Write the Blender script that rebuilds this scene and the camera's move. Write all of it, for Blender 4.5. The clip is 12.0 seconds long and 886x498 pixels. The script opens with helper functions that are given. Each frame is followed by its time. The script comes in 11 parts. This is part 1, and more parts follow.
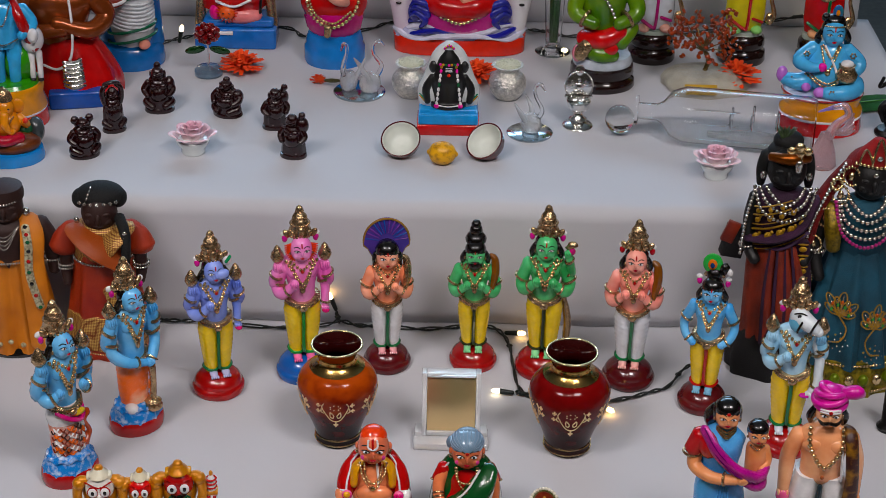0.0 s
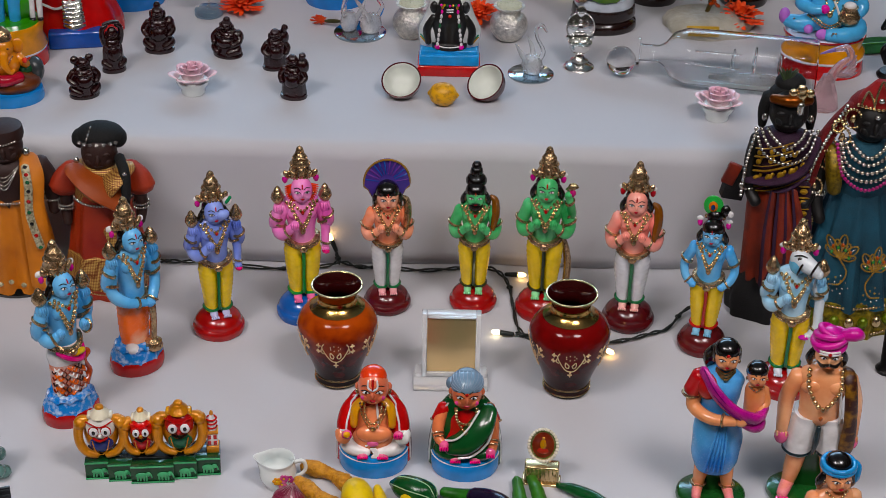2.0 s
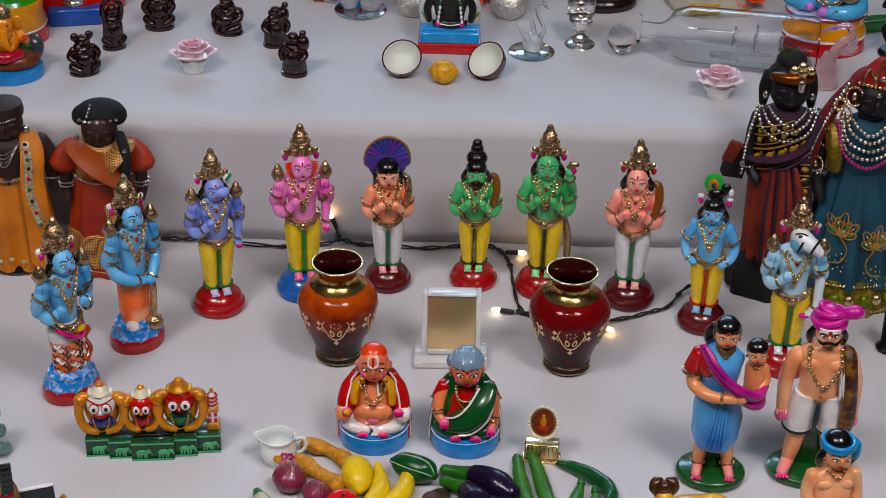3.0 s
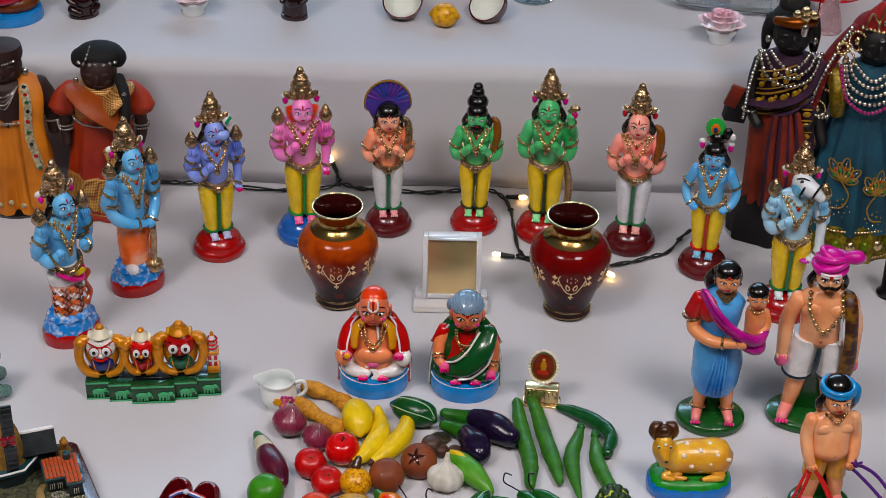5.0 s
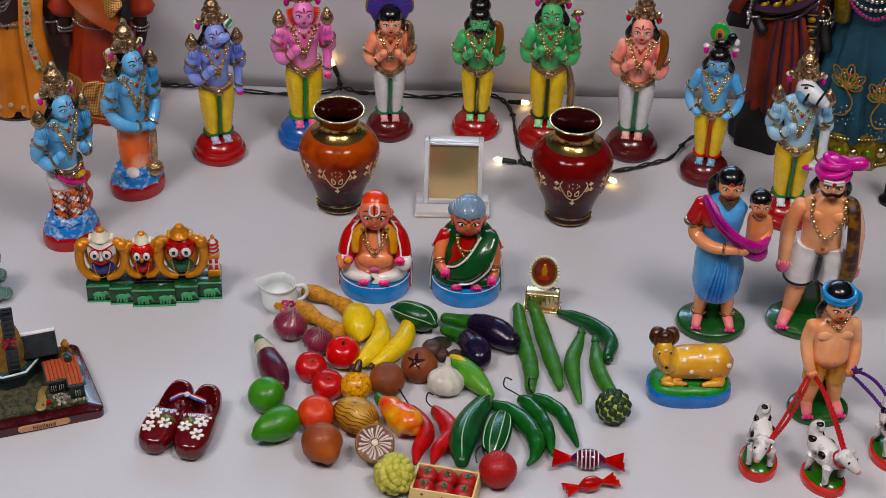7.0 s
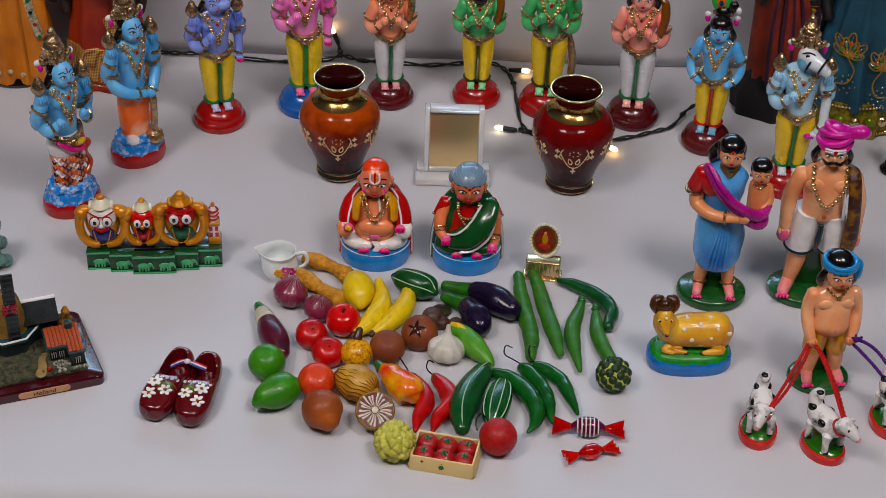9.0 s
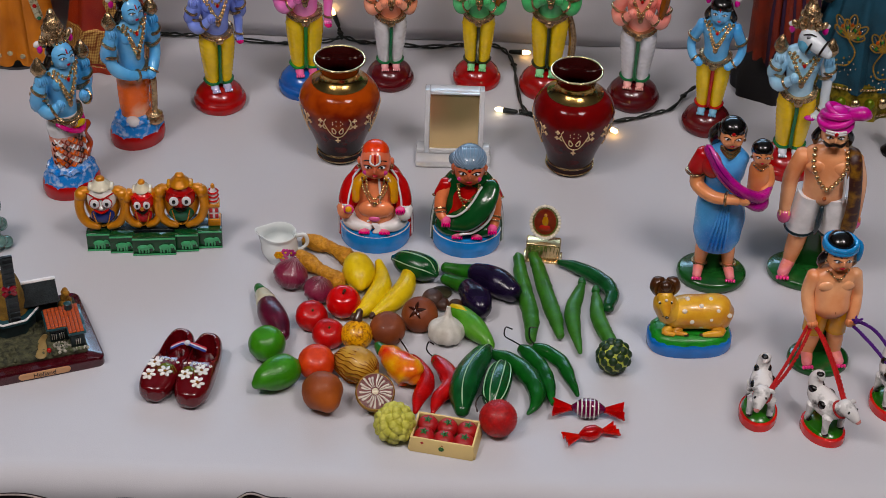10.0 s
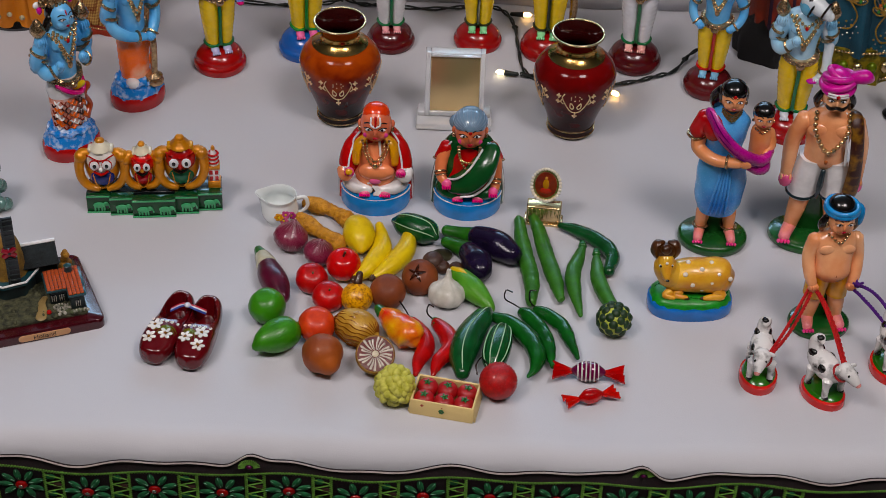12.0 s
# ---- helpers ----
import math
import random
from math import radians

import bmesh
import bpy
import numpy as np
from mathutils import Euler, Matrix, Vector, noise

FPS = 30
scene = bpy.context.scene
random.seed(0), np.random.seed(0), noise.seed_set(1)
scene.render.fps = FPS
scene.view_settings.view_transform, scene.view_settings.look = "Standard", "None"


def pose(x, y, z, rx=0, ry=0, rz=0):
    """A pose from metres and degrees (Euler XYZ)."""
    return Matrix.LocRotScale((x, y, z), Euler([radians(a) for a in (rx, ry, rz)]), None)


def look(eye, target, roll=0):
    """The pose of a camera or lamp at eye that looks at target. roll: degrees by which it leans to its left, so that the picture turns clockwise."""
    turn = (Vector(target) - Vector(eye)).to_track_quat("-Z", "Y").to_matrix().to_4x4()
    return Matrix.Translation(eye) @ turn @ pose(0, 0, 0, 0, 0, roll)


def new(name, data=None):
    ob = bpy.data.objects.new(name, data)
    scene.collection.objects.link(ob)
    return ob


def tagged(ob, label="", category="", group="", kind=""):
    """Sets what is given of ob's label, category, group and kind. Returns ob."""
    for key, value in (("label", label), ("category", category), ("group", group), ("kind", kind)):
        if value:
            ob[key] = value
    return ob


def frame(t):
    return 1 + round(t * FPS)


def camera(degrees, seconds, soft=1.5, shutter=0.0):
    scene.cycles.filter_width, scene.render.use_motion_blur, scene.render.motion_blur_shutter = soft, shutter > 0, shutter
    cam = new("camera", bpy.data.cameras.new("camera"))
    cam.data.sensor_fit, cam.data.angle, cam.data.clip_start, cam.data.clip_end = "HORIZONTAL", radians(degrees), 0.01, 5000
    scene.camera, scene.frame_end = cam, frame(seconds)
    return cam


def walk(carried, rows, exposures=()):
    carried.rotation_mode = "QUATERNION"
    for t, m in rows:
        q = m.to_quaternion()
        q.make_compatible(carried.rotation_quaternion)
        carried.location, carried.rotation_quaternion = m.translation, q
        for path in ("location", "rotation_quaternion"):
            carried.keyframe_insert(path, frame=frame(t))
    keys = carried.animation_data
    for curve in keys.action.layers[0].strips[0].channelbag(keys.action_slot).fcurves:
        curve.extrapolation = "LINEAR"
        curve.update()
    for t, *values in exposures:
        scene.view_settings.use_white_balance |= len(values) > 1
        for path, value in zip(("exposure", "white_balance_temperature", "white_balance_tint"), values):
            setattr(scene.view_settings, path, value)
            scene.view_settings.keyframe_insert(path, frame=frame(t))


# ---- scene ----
cam = camera(28.0, 12.0, soft=0.5)
PATH = [
    (0.0, 0.0000, -1.4500, 0.9400, 61.096, -0.875, 0.483),
    (0.5, 0.0000, -1.4502, 0.9397, 60.812, -0.891, 0.503),
    (1.0, 0.0001, -1.4502, 0.9391, 60.177, -0.968, 0.554),
    (1.5, 0.0004, -1.4502, 0.9383, 59.682, -0.993, 0.576),
    (2.0, 0.0005, -1.4501, 0.9376, 59.275, -1.007, 0.589),
    (2.5, 0.0007, -1.4502, 0.9370, 58.932, -1.022, 0.620),
    (3.0, 0.0006, -1.4500, 0.9363, 58.594, -1.043, 0.629),
    (5.0, 0.0003, -1.4485, 0.9324, 56.880, -1.182, 0.719),
    (5.5, 0.0002, -1.4477, 0.9310, 56.000, -1.275, 0.792),
    (6.0, -0.0001, -1.4472, 0.9299, 55.107, -1.344, 0.831),
    (6.5, -0.0003, -1.4469, 0.9289, 54.396, -1.407, 0.864),
    (7.0, -0.0007, -1.4463, 0.9279, 53.897, -1.438, 0.899),
    (9.0, -0.0014, -1.4471, 0.9247, 52.976, -1.542, 0.958),
    (9.5, -0.0013, -1.4470, 0.9239, 52.738, -1.527, 0.957),
    (10.0, -0.0012, -1.4470, 0.9232, 52.430, -1.555, 0.982),
    (10.5, -0.0012, -1.4469, 0.9224, 52.130, -1.574, 1.004),
    (11.0, -0.0010, -1.4468, 0.9218, 51.844, -1.599, 1.037),
    (11.5, -0.0010, -1.4464, 0.9213, 51.573, -1.628, 1.060),
    (12.0, -0.0010, -1.4459, 0.9209, 51.272, -1.644, 1.078),
]
walk(cam, [(t, pose(x, y, z, rx, ry, rz)) for t, x, y, z, rx, ry, rz in PATH], exposures=[(0.0, 0.0, 6550, 12), (5.0, 0.02, 6600, 13), (6.2, 0.03, 6650, 14), (7.0, -0.09, 6650, 14), (9.0, -0.23, 6650, 14), (12.0, -0.26, 6650, 14)])

# ---- light ----
world = bpy.data.worlds.new("room_air")
scene.world = world
world.use_nodes = True
world.node_tree.nodes["Background"].inputs[0].default_value = (0.62, 0.75, 1.0, 1)
world.node_tree.nodes["Background"].inputs[1].default_value = 0.03


def area_lamp(name, loc, target, sx, sy, watts, colour):
    d = bpy.data.lights.new(name, "AREA")
    d.shape, d.size, d.size_y, d.energy, d.color = "RECTANGLE", sx, sy, watts, colour
    ob = new(name, d)
    ob.matrix_world = look(loc, target)
    return ob


# two square ceiling panels in front of the display, and an added blue fill behind it
area_lamp("ceiling_panel_lamp", (-0.95, -1.2, 1.98), (-0.95, -1.2, 0), 0.58, 0.58, 22, (1.0, 0.938, 0.945))
area_lamp("ceiling_panel_lamp", (0.75, -1.2, 1.98), (0.75, -1.2, 0), 0.58, 0.58, 22, (1.0, 0.938, 0.945))
for dx in (-0.33, -0.20, -0.07, 0.06):
    area_lamp("downlight_lamp", (dx, -1.45, 2.0), (dx, -1.45, 0), 0.05, 0.05, 2.2, (1.0, 0.94, 0.86))
# fill lamp with no visible source, added to turn the upper step bluer
area_lamp("blue_fill_lamp", (0, 2.62, 1.55), (0, 0.25, 0.1), 2.6, 0.8, 54, (0.38, 0.69, 1.0))


# ---- materials ----
def lin(h):
    """Linear colour from a hex string."""
    c = [int(h[i:i + 2], 16) / 255 for i in (0, 2, 4)]
    c = [a / 12.92 if a <= 0.04045 else ((a + 0.055) / 1.055) ** 2.4 for a in c]
    g = 0.3 * c[0] + 0.55 * c[1] + 0.15 * c[2]
    return tuple(min(1.0, max(0.002, g + (a - g) * 1.18)) for a in c)


def mat(name, colour, rough=0.4, metal=0.0, vary=0.12, scale=60.0, bump=0.15, fine=900.0, coat=0.0, second=None, trans=0.0, ior=1.45, mix_lo=0.4, mix_hi=0.65, sss=0.0, depth=0.001, emit=0.0):
    """Painted, metal, cloth or glass surface with colour variation at two scales and fine relief."""
    m = bpy.data.materials.new(name)
    m.use_nodes = True
    nt = m.node_tree
    b = nt.nodes["Principled BSDF"]
    rgb = lin(colour) if isinstance(colour, str) else colour
    tc = nt.nodes.new("ShaderNodeTexCoord")
    n1 = nt.nodes.new("ShaderNodeTexNoise")
    n1.inputs["Scale"].default_value = scale
    n1.inputs["Detail"].default_value = 4
    nt.links.new(tc.outputs["Object"], n1.inputs["Vector"])
    n2 = nt.nodes.new("ShaderNodeTexNoise")
    n2.inputs["Scale"].default_value = fine
    n2.inputs["Detail"].default_value = 2
    nt.links.new(tc.outputs["Object"], n2.inputs["Vector"])
    ramp = nt.nodes.new("ShaderNodeValToRGB")
    ramp.color_ramp.elements[0].position, ramp.color_ramp.elements[1].position = mix_lo - 0.1, mix_hi + 0.1
    lo = lin(second) if isinstance(second, str) else tuple(c * (1 - vary) for c in rgb)
    hi = rgb if second else tuple(min(1, c * (1 + vary * 0.6)) for c in rgb)
    ramp.color_ramp.elements[0].color, ramp.color_ramp.elements[1].color = (*lo, 1), (*hi, 1)
    nt.links.new(n1.outputs["Fac"], ramp.inputs["Fac"])
    nt.links.new(ramp.outputs["Color"], b.inputs["Base Color"])
    rr = nt.nodes.new("ShaderNodeMapRange")
    rr.inputs["To Min"].default_value, rr.inputs["To Max"].default_value = rough * 0.75, min(1, rough * 1.3)
    nt.links.new(n2.outputs["Fac"], rr.inputs["Value"])
    nt.links.new(rr.outputs["Result"], b.inputs["Roughness"])
    b.inputs["Metallic"].default_value = metal
    b.inputs["Coat Weight"].default_value = coat
    b.inputs["Coat Roughness"].default_value = 0.05
    b.inputs["Transmission Weight"].default_value = trans
    b.inputs["IOR"].default_value = ior
    if sss:
        b.inputs["Subsurface Weight"].default_value = sss
        b.inputs["Subsurface Radius"].default_value = (0.004, 0.002, 0.001)
    if bump:
        bp = nt.nodes.new("ShaderNodeBump")
        bp.inputs["Strength"].default_value, bp.inputs["Distance"].default_value = bump, depth
        nt.links.new(n2.outputs["Fac"], bp.inputs["Height"])
        nt.links.new(bp.outputs["Normal"], b.inputs["Normal"])
    if emit:
        b.inputs["Emission Color"].default_value = (*rgb, 1)
        b.inputs["Emission Strength"].default_value = emit
    return m


PAINTS = {}


def paint(h, rough=0.22):
    """Glossy enamel on plaster."""
    if (h, rough) not in PAINTS:
        PAINTS[h, rough] = mat("enamel_" + h, h, rough, vary=0.2, scale=70, bump=0.10, fine=420, coat=0.45)
    return PAINTS[h, rough]


SKINS = {}


def skin_paint(h, pale):
    """Airbrushed enamel: one hue shading into a paler one."""
    if h not in SKINS:
        SKINS[h] = mat("airbrushed_" + h, pale, 0.2, second=h, scale=38, mix_lo=0.36, mix_hi=0.62, bump=0.10, fine=420, coat=0.5)
    return SKINS[h]


GOLD = mat("bronze_gold_paint", (0.56, 0.375, 0.20), 0.19, 0.88, vary=0.5, scale=190, bump=0.6, fine=500)
BRIGHT_GOLD = mat("bright_gold", (0.78, 0.58, 0.30), 0.2, 0.95, vary=0.15, scale=200, bump=0.1)
SILVER = mat("polished_silver", "f0eeea", 0.17, 1.0, vary=0.2, scale=300, bump=0.15, fine=700)
BLACK = paint("0c0a09")
WHITE = paint("e6e4e4")
RED = paint("a81c1e")
DARKRED = paint("8a1220")
PINK = paint("e0389c")
GREEN = paint("23603a")
CLOTH = mat("white_cotton_sheet", "bdbdc1", 0.9, vary=0.035, scale=6, bump=0.25, fine=1400, depth=0.0006)
THIN = mat("thin_clear_glass", (1, 1, 1), 0.02, trans=1.0, vary=0.0, bump=0.0, ior=1.22)
GLASS = mat("clear_glass", (1, 1, 1), 0.03, trans=1.0, vary=0.0, bump=0.0, ior=1.45)
CABLE = mat("dark_green_cable", "161c19", 0.45, vary=0.3, scale=200)


# ---- mesh builder ----
SPHERES = {}


def unit_sphere(seg, rings):
    if (seg, rings) not in SPHERES:
        v = [(0, 0, 1)]
        for i in range(1, rings):
            a = math.pi * i / rings
            v += [(math.sin(a) * math.cos(2 * math.pi * j / seg), math.sin(a) * math.sin(2 * math.pi * j / seg), math.cos(a)) for j in range(seg)]
        v.append((0, 0, -1))
        f = [(0, 1 + j, 1 + (j + 1) % seg) for j in range(seg)]
        for i in range(rings - 2):
            o = 1 + i * seg
            f += [(o + j, o + seg + j, o + seg + (j + 1) % seg, o + (j + 1) % seg) for j in range(seg)]
        o = 1 + (rings - 2) * seg
        f += [(o + j, len(v) - 1, o + (j + 1) % seg) for j in range(seg)]
        SPHERES[seg, rings] = (np.array(v), f)
    return SPHERES[seg, rings]


def smooth_path(pts, n):
    """n + 1 points on a Catmull-Rom curve through the given ones; extra columns (radii) glide along."""
    p = np.array(pts, float)
    if len(p) < 3:
        return np.array([p[0] + (p[-1] - p[0]) * k / n for k in range(n + 1)])
    q = np.vstack([2 * p[0] - p[1], p, 2 * p[-1] - p[-2]])
    out = []
    for k in range(n + 1):
        u = k / n * (len(p) - 1)
        i = min(int(u), len(p) - 2)
        s = u - i
        a, b, c, d = q[i:i + 4]
        out.append(0.5 * (2 * b + (c - a) * s + (2 * a - 5 * b + 4 * c - d) * s * s + (3 * b - a - 3 * c + d) * s ** 3))
    return np.array(out)


class Shape:
    """Collects the pieces of one mesh, each with its own material."""

    def __init__(self, size=1.0):
        self.v, self.f, self.m, self.mats, self.M, self.flat = [], [], [], [], np.eye(4), set()
        self.size = size

    def add(self, v, f, material):
        v = np.asarray(v, float) @ self.M[:3, :3].T + self.M[:3, 3]
        if material not in self.mats:
            self.mats.append(material)
        o, k = sum(len(a) for a in self.v), self.mats.index(material)
        self.v.append(v * self.size)
        self.f += [tuple(o + i for i in q) for q in f]
        self.m += [k] * len(f)

    def at(self, x=0, y=0, z=0, rx=0, ry=0, rz=0, s=1.0):
        self.M = np.array(pose(x, y, z, rx, ry, rz)) @ np.diag([s, s, s, 1.0])
        return self

    def ell(self, c, r, material, seg=14, rings=9, rot=None):
        u, f = unit_sphere(seg, rings)
        p = u * np.array(r if hasattr(r, "__len__") else (r, r, r))
        if rot:
            p = p @ np.array(Euler([radians(a) for a in rot]).to_matrix()).T
        self.add(p + np.array(c), f, material)

    def beads(self, pts, r, material, n=None, close=False):
        """A string of small beads along a curve."""
        p = smooth_path(pts, 60)
        if close:
            p = np.vstack([p, p[:1]])
        d = np.r_[0, np.cumsum(np.linalg.norm(np.diff(p, axis=0), axis=1))]
        n = n or max(2, int(d[-1] / (1.9 * r)))
        for k in range(n + (0 if close else 1)):
            s = d[-1] * k / n
            self.ell([np.interp(s, d, p[:, i]) for i in range(3)], r, material, 6, 4)

    def tube(self, pts, r, material, seg=8, n=None, flat=(1, 1), caps=True):
        """A round rod along a smooth path; r: one radius or one per point."""
        rr = [r] * len(pts) if not hasattr(r, "__len__") else r
        n = n or max(2, 5 * (len(pts) - 1))
        p = smooth_path([(*a, b) for a, b in zip(pts, rr)], n)
        c, rad = p[:, :3], np.maximum(p[:, 3], 1e-5)
        t = np.gradient(c, axis=0)
        t /= np.linalg.norm(t, axis=1)[:, None] + 1e-12
        if caps:
            e0, e1 = rad[0] * 0.7, rad[-1] * 0.7
            c = np.vstack([c[0] - t[0] * e0, c[0] - t[0] * e0 * 0.6, c, c[-1] + t[-1] * e1 * 0.6, c[-1] + t[-1] * e1])
            rad = np.r_[rad[0] * 0.05, rad[0] * 0.7, rad, rad[-1] * 0.7, rad[-1] * 0.05]
            t = np.vstack([t[0], t[0], t, t[-1], t[-1]])
        ref = np.array([0, 0, 1.0]) if abs(t[0][2]) < 0.9 else np.array([0, 1.0, 0])
        u = np.cross(t[0], ref)
        u /= np.linalg.norm(u)
        v = []
        for a, b, w in zip(c, rad, t):
            u = u - w * (u @ w)
            u /= np.linalg.norm(u) + 1e-12
            q = np.cross(w, u)
            v += [a + b * (flat[0] * math.cos(2 * math.pi * j / seg) * u + flat[1] * math.sin(2 * math.pi * j / seg) * q) for j in range(seg)]
        k = len(c)
        f = [(i * seg + j, i * seg + (j + 1) % seg, (i + 1) * seg + (j + 1) % seg, (i + 1) * seg + j) for i in range(k - 1) for j in range(seg)]
        f += [tuple(range(seg - 1, -1, -1)), tuple((k - 1) * seg + j for j in range(seg))]
        self.add(v, f, material)

    def loft(self, rings, material, seg=20, n=None, ripple=None, power=2.0):
        """Rings of (x, y, z, rx, ry) stacked into one body, closed at both ends."""
        p = smooth_path(rings, n) if n else np.array(rings, float)
        v = []
        for i, (x, y, z, a, b) in enumerate(p):
            for j in range(seg):
                w = 2 * math.pi * j / seg
                ca, sa = math.cos(w), math.sin(w)
                k = 1 + (ripple(i, w) if ripple else 0)
                ca, sa = math.copysign(abs(ca) ** (2 / power), ca), math.copysign(abs(sa) ** (2 / power), sa)
                v.append((x + a * k * ca, y + b * k * sa, z))
        m = len(p)
        f = [(i * seg + j, i * seg + (j + 1) % seg, (i + 1) * seg + (j + 1) % seg, (i + 1) * seg + j) for i in range(m - 1) for j in range(seg)]
        v += [tuple(p[0][:3]), tuple(p[-1][:3])]
        f += [(m * seg, (j + 1) % seg, j) for j in range(seg)] + [(m * seg + 1, (m - 1) * seg + j, (m - 1) * seg + (j + 1) % seg) for j in range(seg)]
        self.add(v, f, material)

    def lathe(self, prof, material, c=(0, 0, 0), seg=24, n=None, sx=1.0, sy=1.0, power=2.0, ripple=None):
        self.loft([(c[0], c[1], c[2] + z, max(r, 1e-5) * sx, max(r, 1e-5) * sy) for r, z in prof], material, seg, n, ripple, power)

    def shell(self, prof, material, seg=40, n=None):
        """An open pot: an outer profile up and an inner one down, as (r, z), with no end lids."""
        p = smooth_path(prof, n) if n else np.array(prof, float)
        v = [(max(r, 1e-5) * math.cos(2 * math.pi * j / seg), max(r, 1e-5) * math.sin(2 * math.pi * j / seg), z) for r, z in p for j in range(seg)]
        f = [(i * seg + j, i * seg + (j + 1) % seg, (i + 1) * seg + (j + 1) % seg, (i + 1) * seg + j) for i in range(len(p) - 1) for j in range(seg)]
        self.add(v, f, material)

    def box(self, c, s, material, bevel=0.12, rot=None):
        """A block with chamfered edges; bevel as a share of its smallest side."""
        bm = bmesh.new()
        bmesh.ops.create_cube(bm, size=1)
        bmesh.ops.scale(bm, vec=s, verts=bm.verts)
        if bevel:
            bmesh.ops.bevel(bm, geom=bm.edges[:], offset=bevel * min(s), segments=2, affect="EDGES", profile=0.5)
        if rot:
            bmesh.ops.rotate(bm, matrix=Euler([radians(a) for a in rot]).to_matrix(), verts=bm.verts)
        bm.verts.index_update()
        v = [np.array(q.co) + np.array(c) for q in bm.verts]
        f = [tuple(q.index for q in a.verts) for a in bm.faces]
        bm.free()
        self.add(v, f, material)

    def prism(self, outline, z0, z1, material, edge=0.0):
        """A flat shape of the given outline (x, y), from z0 up to z1, its upper edge drawn in."""
        o = np.array(outline, float)
        c = o.mean(0)
        n = len(o)
        rings = [(o, z0), (o, z1 - edge)] + ([(c + (o - c) * (1 - edge / max(1e-6, np.abs(o - c).max())), z1)] if edge else [])
        v = [(x, y, z) for q, z in rings for x, y in q]
        k = len(rings)
        f = [(i * n + j, i * n + (j + 1) % n, (i + 1) * n + (j + 1) % n, (i + 1) * n + j) for i in range(k - 1) for j in range(n)]
        v += [(*c, z0), (*c, rings[-1][1])]
        f += [(k * n, (j + 1) % n, j) for j in range(n)] + [(k * n + 1, (k - 1) * n + j, (k - 1) * n + (j + 1) % n) for j in range(n)]
        self.add(v, f, material)

    def mesh(self, name, smooth=True, angle=48):
        me = bpy.data.meshes.new(name)
        me.from_pydata(np.vstack(self.v).tolist(), [], self.f)
        for m in self.mats:
            me.materials.append(m)
        me.polygons.foreach_set("material_index", self.m)
        me.polygons.foreach_set("use_smooth", [smooth] * len(self.f))
        bm = bmesh.new()
        bm.from_mesh(me)
        bmesh.ops.recalc_face_normals(bm, faces=bm.faces[:])
        for e in bm.edges:
            if len(e.link_faces) == 2 and e.calc_face_angle(0) > radians(angle):
                e.smooth = False
        bm.to_mesh(me)
        bm.free()
        return me


def thing(name, shape, m, label, category, group="", kind=""):
    """A top-level thing out of one mesh, or an Empty where shape is None."""
    ob = new(name, shape.mesh(name) if shape else None)
    ob.matrix_world = m
    return tagged(ob, label, category, group, kind)


def part(name, shape, parent, label=""):
    ob = new(name, shape.mesh(name))
    ob.parent = parent
    return tagged(ob, label)


# ---- setting ----
UP = 0.135
EDGE, RISER, BACK = -0.535, 0.095, 0.585


def sheet(name, prof, x0, x1, nx, material, label, wobble=0.0015, slant=0.0):
    """A cloth laid over a stair profile of (y, z), from x0 to x1, slightly uneven."""
    p = np.array(prof)
    v, f = [], []
    for i, (y, z) in enumerate(p):
        for j in range(nx + 1):
            x = x0 + (x1 - x0) * j / nx
            x += slant * (y - p[0][0]) * (1 if x > 0 else -1) * (abs(x) / max(abs(x0), abs(x1))) ** 6
            d = wobble * noise.noise((x * 7, y * 5 + z * 9, 3.1)) + wobble * 0.5 * noise.noise((x * 23, y * 19 + z * 6, 7.7))
            v.append((x, y + d * 1.6, z + d))
    n = nx + 1
    f = [(i * n + j, i * n + j + 1, (i + 1) * n + j + 1, (i + 1) * n + j) for i in range(len(p) - 1) for j in range(nx)]
    s = Shape()
    s.add(v, f, material)
    me = s.mesh(name, angle=80)
    ob = new(name, me)
    sol = ob.modifiers.new("thickness", "SOLIDIFY")
    sol.thickness, sol.offset = 0.0012, -1
    return tagged(ob, label, "cloth", kind="structure")


def rounded(y, z0, z1, r, steps=6):
    """A vertical face at y from z0 up to z1 that turns over a soft edge."""
    out = [(y, z0 + (z1 - r - z0) * k / 8) for k in range(9)]
    return out + [(y + r - r * math.cos(a), z1 - r + r * math.sin(a)) for a in [math.pi / 2 * k / steps for k in range(1, steps + 1)]]


lower = rounded(EDGE, -0.45, 0.0, 0.018) + [(EDGE + 0.018 + (RISER + 0.06 - EDGE - 0.018) * k / 40, 0.0) for k in range(1, 41)]
sheet("tier_cloth_lower", lower, -0.95, 0.95, 150, CLOTH, "white cotton sheet draped over the lower display step")
upper = rounded(RISER, 0.0012, UP, 0.016) + [(RISER + 0.016 + (BACK + 0.03 - RISER - 0.016) * k / 30, UP) for k in range(1, 31)]
sheet("tier_cloth_upper", upper, -0.52, 0.52, 130, CLOTH, "white cotton sheet draped over the upper display step")
top = rounded(BACK, UP + 0.001, 0.30, 0.016) + [(BACK + 0.016 + 0.4 * k / 8, 0.30) for k in range(1, 9)]
sheet("tier_cloth_back", top, -0.50, 0.50, 90, CLOTH, "white cotton sheet hanging over the rear display step")

